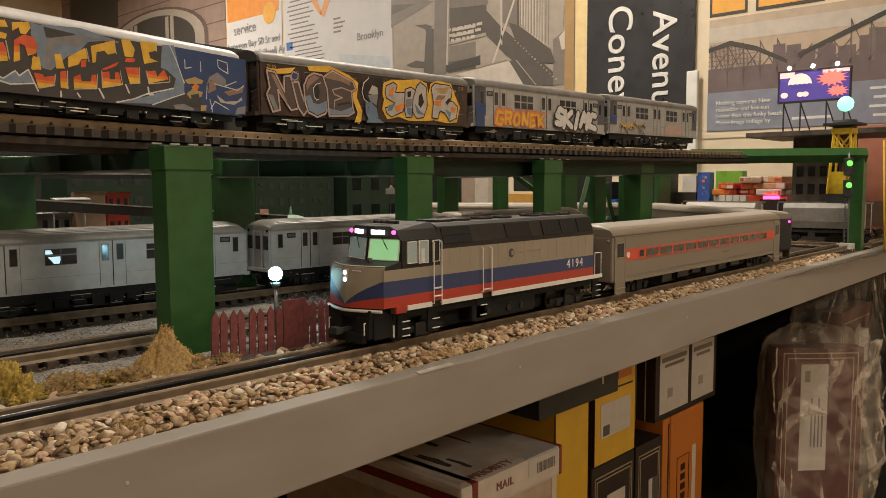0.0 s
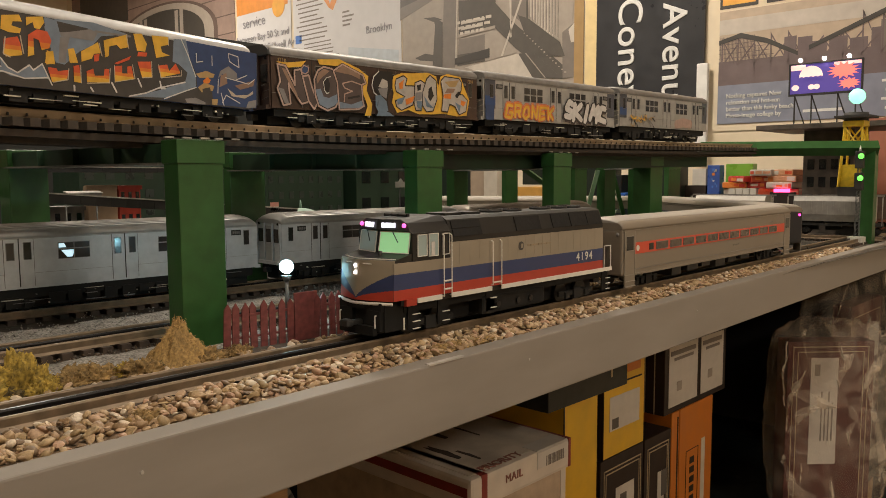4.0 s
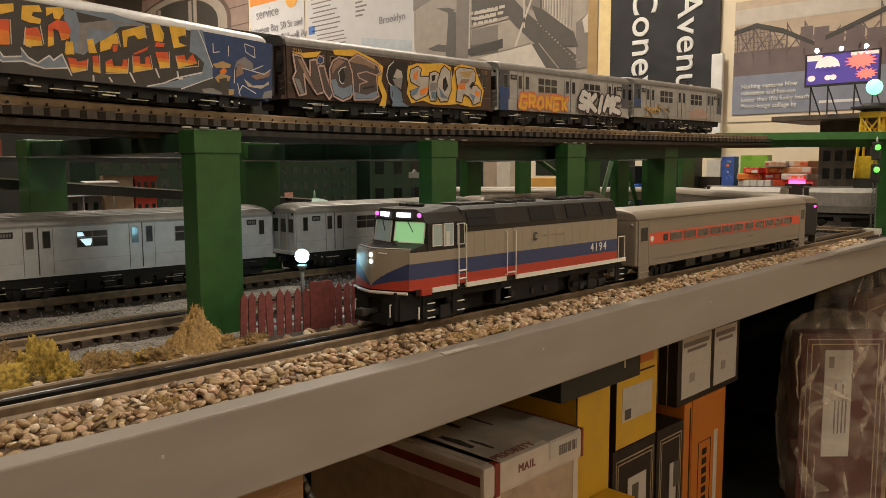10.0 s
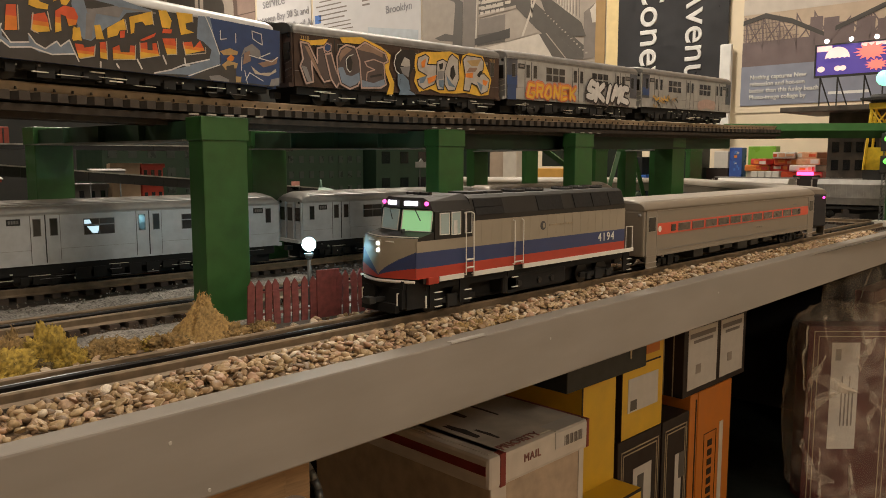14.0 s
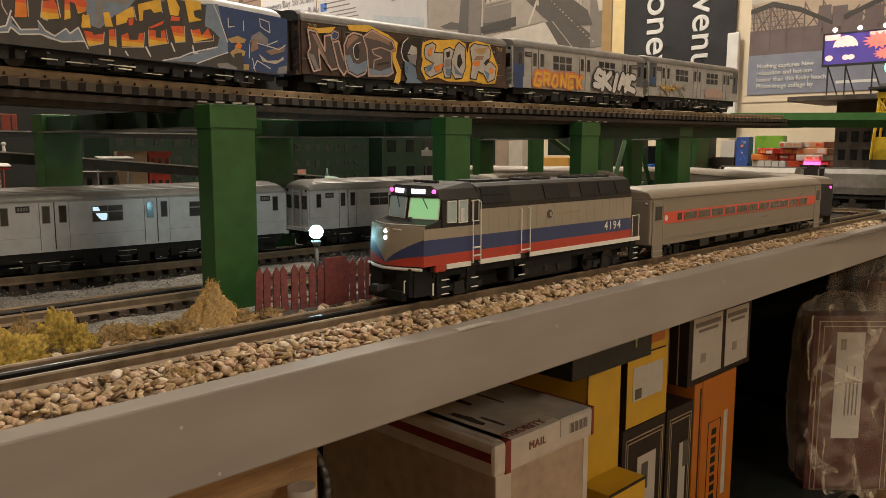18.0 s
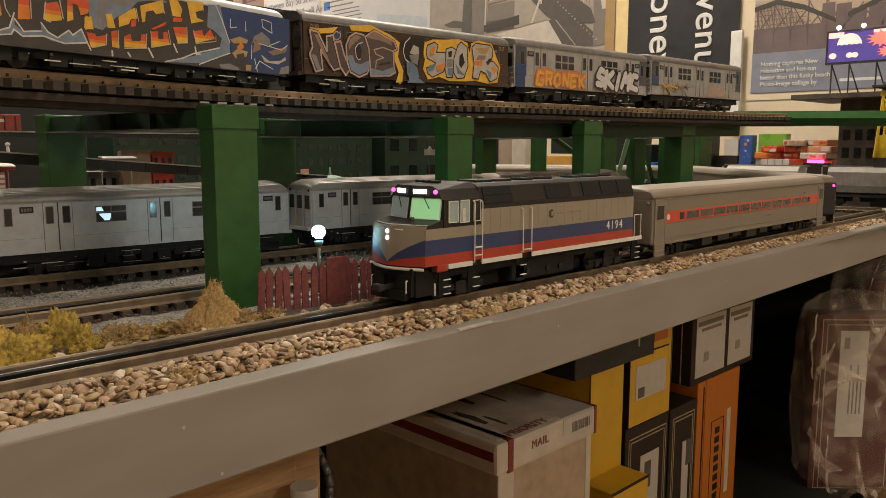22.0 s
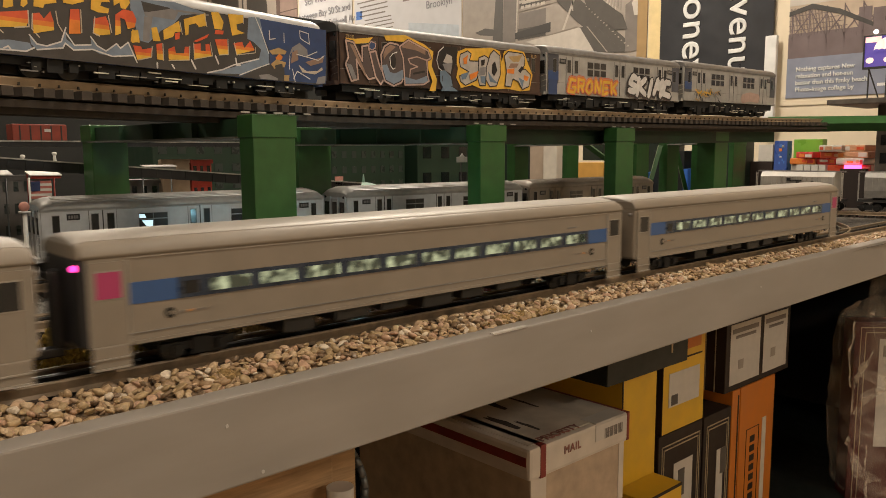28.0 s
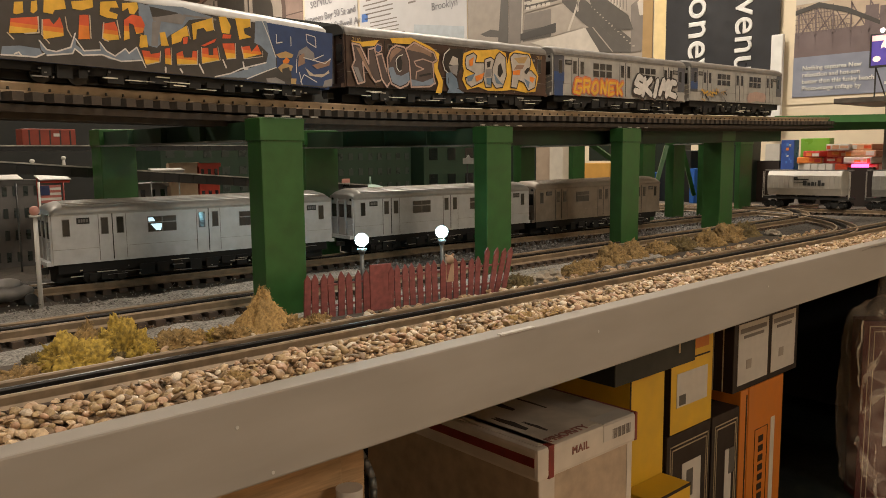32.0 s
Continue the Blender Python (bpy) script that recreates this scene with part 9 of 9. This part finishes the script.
# dome
dome = thing("domed_roof", pose(0.42, 0.75, DECK), "pale green ribbed dome behind the subway cars", "dome")
COPPER = mat("pale_copper_green", (0.25, 0.38, 0.32), 0.6, scale=100)
bm = B()
ball(bm, (0, 0, 0.072), 0.036, 24, squash=(1, 1, 0.55))
cyl(bm, (0, 0, 0), (0, 0, 0.074), 0.036, 24)
part("drum", bm, COPPER, dome)
bm = B()
cyl(bm, (0, 0, 0.09), (0, 0, 0.106), 0.003, 8, 0.001)
part("finial", bm, COPPER, dome)
PALEWORN = mat("worn_pale_walkway", (0.36, 0.34, 0.30), 0.6, var=0.35, scale=50)
# sloping black ramp and level girder behind the subway cars
for at, hh, depth, label in ((pose(0, 0.62, 0.1052, 0, 4.9), 0.012, 0.012, "black sloping girder ramp behind the subway cars"), (pose(0, 0.69, 0.1435), 0.006, 0.042, "black level girder bridge behind the subway cars")):
    gb = thing("girder_bridge", at, label, "bridge", "back girders")
    bm = B()
    bx(bm, -1.0, 0.32, 0, depth, -hh, 0)
    part("girder", bm, LBLACK, gb)
    bm = B()
    bx(bm, -1.0, 0.32, -0.0015, 0.006, 0, 0.0018)
    part("walkway_edge", bm, PALEWORN, gb, "worn pale walkway edge")
    for x in (-0.95, -0.75, -0.55, -0.35, 0.25):
        bm = B()
        bx(bm, x, x + 0.01, 0.001, 0.011, DECK - at.translation.z + (0.0856 * x if hh > 0.01 else 0), -hh)
        part("pier", bm, LBLACK, gb)
    for k in range(46):
        bm = B()
        x = -0.6 + 0.02 * k
        bx(bm, x, x + 0.0015, -0.0008, 0.0002, -hh, 0)
        part("stiffener", bm, LBLACK, gb)
rb = carton("red_freight_load", -0.172, -0.106, 0.70, 0.73, 0.1445, 0.1665, mat("dull_red_paint", (0.26, 0.045, 0.025), 0.6, scale=60), "dull red freight car on the back girder")
rb["category"] = "freight car"
for k in range(5):
    on_front(rb, "side_rib", 0.008 + 0.0125 * k, 0.0095 + 0.0125 * k, 0.001, 0.020, BLACK)
on_front(rb, "cab_window", 0.038, 0.046, 0.012, 0.016, LABELWHITE)
# canopies, marker posts and boards beyond the ramp
AWNING = mat("white_canopy_sheet", (0.72, 0.70, 0.66), 0.5, var=0.1, scale=60)
CLOUDY = mat("dusty_pale_board", (0.30, 0.30, 0.28), 0.6, scale=60)
PINKISH = mat("faded_pink_paint", (0.62, 0.30, 0.24), 0.5, scale=80)
for x0, x1, y, z, label in ((-0.235, -0.186, 0.665, 0.106, "white slanted canopy before the station building"), (-0.167, -0.130, 0.665, 0.1045, "small white canopy on a red frame"), (-0.006, 0.042, 0.70, 0.1095, "flat white platform canopy")):
    can = thing("canopy", pose(x0, y, DECK), label, "canopy", "platform canopies")
    w, hh = x1 - x0, z - DECK
    bm = B()
    d0 = 0.012 if y < 0.69 else 0.003
    prism(bm, [(-d0, hh - d0 / 3), (0.014, hh + 0.001), (0.014, hh + 0.0022), (-d0, hh + 0.0012 - d0 / 3)], 0, w)
    part("roof_sheet", bm, AWNING, can)
    for x in (0.003, w - 0.003):
        bm = B()
        cyl(bm, (x, 0.012, 0), (x, 0.012, hh), 0.0011, 8)
        part("canopy_post", bm, LRED if "red" in label else POLE, can)
    bm = B()
    bx(bm, 0.001, w - 0.001, 0.0015 - d0, 0.0025 - d0, hh - d0 / 3 - 0.0035, hh - d0 / 3 + 0.0003)
    part("valance", bm, LRED if "red" in label else GREYB, can)
for x, y, z0, z1, label in ((-0.145, 0.626, 0.1185, 0.132, "tiny white marker post on the ramp"), (-0.181, 0.626, 0.1220, 0.1262, "tiny white domed lamp on the ramp")):
    mk = thing("marker_post", pose(x, y, z0), label, "marker post")
    bm = B()
    cyl(bm, (0, 0, -0.002), (0, 0, (z1 - z0) * 0.7), 0.0026, 10, 0.0013)
    part("stem", bm, AWNING, mk)
    bm = B()
    ball(bm, (0, 0, (z1 - z0) * 0.72), 0.0024, 12, squash=(1.3, 1.3, 1))
    part("cap", bm, AWNING, mk)
sg = thing("crossing_signal", pose(-0.240, 0.40, DECK), "small white signal post with a faded pink head", "signal")
bm = B()
cyl(bm, (0, 0, 0), (0, 0, 0.0735 - DECK), 0.0024, 12, 0.0020)
part("post", bm, AWNING, sg)
bm = B()
ball(bm, (0, 0, 0.0785 - DECK), 0.0048, 16)
part("head", bm, PINKISH, sg)
bm = B()
cyl(bm, (0, 0, 0.0725 - DECK), (0, 0, 0.0742 - DECK), 0.0052, 14)
part("collar", bm, AWNING, sg)
sb = thing("small_signboard", pose(0.516, 0.60, DECK), "pale gable-shaped board on a thin post", "signboard")
bm = B()
face = [(0, 0.110), (0.025, 0.110), (0.025, 0.120), (0.019, 0.1195), (0.013, 0.126), (0.008, 0.1205), (0, 0.120)]
front = [bm.verts.new((x, 0, z - DECK)) for x, z in face]
back = [bm.verts.new((x, 0.002, z - DECK)) for x, z in face]
bm.faces.new(front)
bm.faces.new(back[::-1])
for i in range(len(face)):
    bm.faces.new((front[i], front[i - 1], back[i - 1], back[i]))
bmesh.ops.recalc_face_normals(bm, faces=bm.faces[:])
part("board", bm, CLOUDY, sb)
bm = B()
cyl(bm, (0.0125, 0.003, 0), (0.0125, 0.003, 0.118 - DECK), 0.001, 8)
part("post", bm, UNDERBLACK, sb)
sb = thing("small_signboard", pose(0.268, 0.62, DECK), "small white board with a red upper half", "signboard")
bm = B()
bx(bm, 0, 0.015, 0, 0.0015, 0.0773 - DECK, 0.0838 - DECK)
part("board", bm, AWNING, sb)
bm = B()
bx(bm, 0, 0.015, 0, 0.0015, 0.0838 - DECK, 0.0904 - DECK)
part("board_top", bm, PINKISH, sb)
for x in (0.002, 0.013):
    bm = B()
    cyl(bm, (x, 0.0025, 0), (x, 0.0025, 0.089 - DECK), 0.0008, 8)
    part("post", bm, POLE, sb)
# tiny flag
FLAGRED = mat("faded_flag_red", (0.52, 0.17, 0.14), 0.7, scale=80)
flag = thing("small_flag", pose(-0.1825, 0.60, DECK), "small striped flag on a white pole", "flag")
bm = B()
cyl(bm, (0, 0, 0), (0, 0, 0.118), 0.0013, 8)
part("pole", bm, WHITETRIM, flag)
for k in range(7):
    bm = B()
    bx(bm, 0.0015, 0.0245, -0.0005, 0.0005, 0.093 + 0.003 * k, 0.096 + 0.003 * k)
    part("stripe", bm, FLAGRED if k % 2 == 0 else WHITETRIM, flag)
bm = B()
bx(bm, 0.0015, 0.0115, -0.0012, 0.0012, 0.102, 0.1138)
part("canton", bm, LBLUE, flag)
# silver automobile at the end of the subway platform
auto = thing("toy_car", pose(-0.265, 0.43, DECK + 0.003), "silver toy car beside the subway train", "toy car")
bm = B()
ball(bm, (0, 0, 0.013), 0.022, 18, squash=(1.25, 0.6, 0.4))
ball(bm, (0.003, 0, 0.020), 0.013, 16, squash=(1.1, 0.75, 0.55))
part("body", bm, ROOFGREY, auto)
for a in (-0.02, 0.02):
    for b in (-0.015, 0.015):
        bm = B()
        cyl(bm, (a, b - 0.002, 0.006), (a, b + 0.002, 0.006), 0.006, 12)
        part("wheel", bm, BLACK, auto)
FARGLOBE = glow("pale_far_globe", (0.6, 0.9, 1.0), 4.0)
lamp = thing("street_lamp", pose(-0.262, 0.60, DECK), "distant model lamp with a glowing globe", "street lamp", "globe lamps")
bm = B()
cyl(bm, (0, 0, 0), (0, 0, 0.07), 0.0012, 8)
part("pole", bm, POLE, lamp)
bm = B()
ball(bm, (0, 0, 0.077), 0.006, 14)
part("globe", bm, FARGLOBE, lamp)
# far boxes and panels between the posts; near-black ones added to darken the gaps
# the salmon block stands in for a pinkish part of the poster
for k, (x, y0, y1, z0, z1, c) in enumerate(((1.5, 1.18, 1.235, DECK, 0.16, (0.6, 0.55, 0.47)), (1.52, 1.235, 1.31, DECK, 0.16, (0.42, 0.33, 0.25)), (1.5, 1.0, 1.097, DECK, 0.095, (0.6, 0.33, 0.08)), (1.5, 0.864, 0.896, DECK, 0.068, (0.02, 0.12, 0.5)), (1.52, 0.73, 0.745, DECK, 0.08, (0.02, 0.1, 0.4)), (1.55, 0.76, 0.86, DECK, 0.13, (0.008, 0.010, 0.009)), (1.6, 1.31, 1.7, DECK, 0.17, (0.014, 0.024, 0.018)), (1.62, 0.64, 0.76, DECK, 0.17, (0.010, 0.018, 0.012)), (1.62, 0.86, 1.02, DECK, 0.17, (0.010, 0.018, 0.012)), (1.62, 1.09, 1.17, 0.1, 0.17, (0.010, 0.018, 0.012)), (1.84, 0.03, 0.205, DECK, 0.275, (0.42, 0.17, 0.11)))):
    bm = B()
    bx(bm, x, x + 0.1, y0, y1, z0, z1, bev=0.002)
    whole("storage_or_filler_box", bm, ink("storage_or_filler_print", c), "upright storage box or added filler block at the back of the layout", "box", "boxes behind the posts")
bm = B()
# near-black board added so the view behind the city stays dark
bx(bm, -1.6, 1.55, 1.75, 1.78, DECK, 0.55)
whole("darkening_board", bm, mat("darkening_board_black", (0.014, 0.015, 0.013), 0.8, scale=20), "near-black board added to darken the view behind the model city", "board")

# ---- movement ----
GONE = [(0, 0.32), (22.9, 0.32), (23.25, 0.314), (23.5, 0.302), (23.75, 0.276), (24, 0.241), (24.25, 0.193), (24.5, 0.133), (24.75, 0.067), (25, -0.004), (25.25, -0.078), (25.5, -0.151), (26, -0.297), (26.5, -0.443), (27, -0.589), (27.5, -0.734), (28, -0.879), (28.5, -1.026), (29, -1.173), (29.5, -1.320), (30, -1.467), (30.5, -1.613), (31, -1.760), (31.5, -1.906), (32, -2.05)]


def motions():
    walk(loco, [(t, pose(s, YC, RZ)) for t, s in GONE])
    for c, d in zip(coaches, COACH_S):
        walk(c, [(t, seat(FRONT, FRUN, S0 + s + d - 0.237, S0 + s + d + 0.237)) for t, s in GONE])


motions()
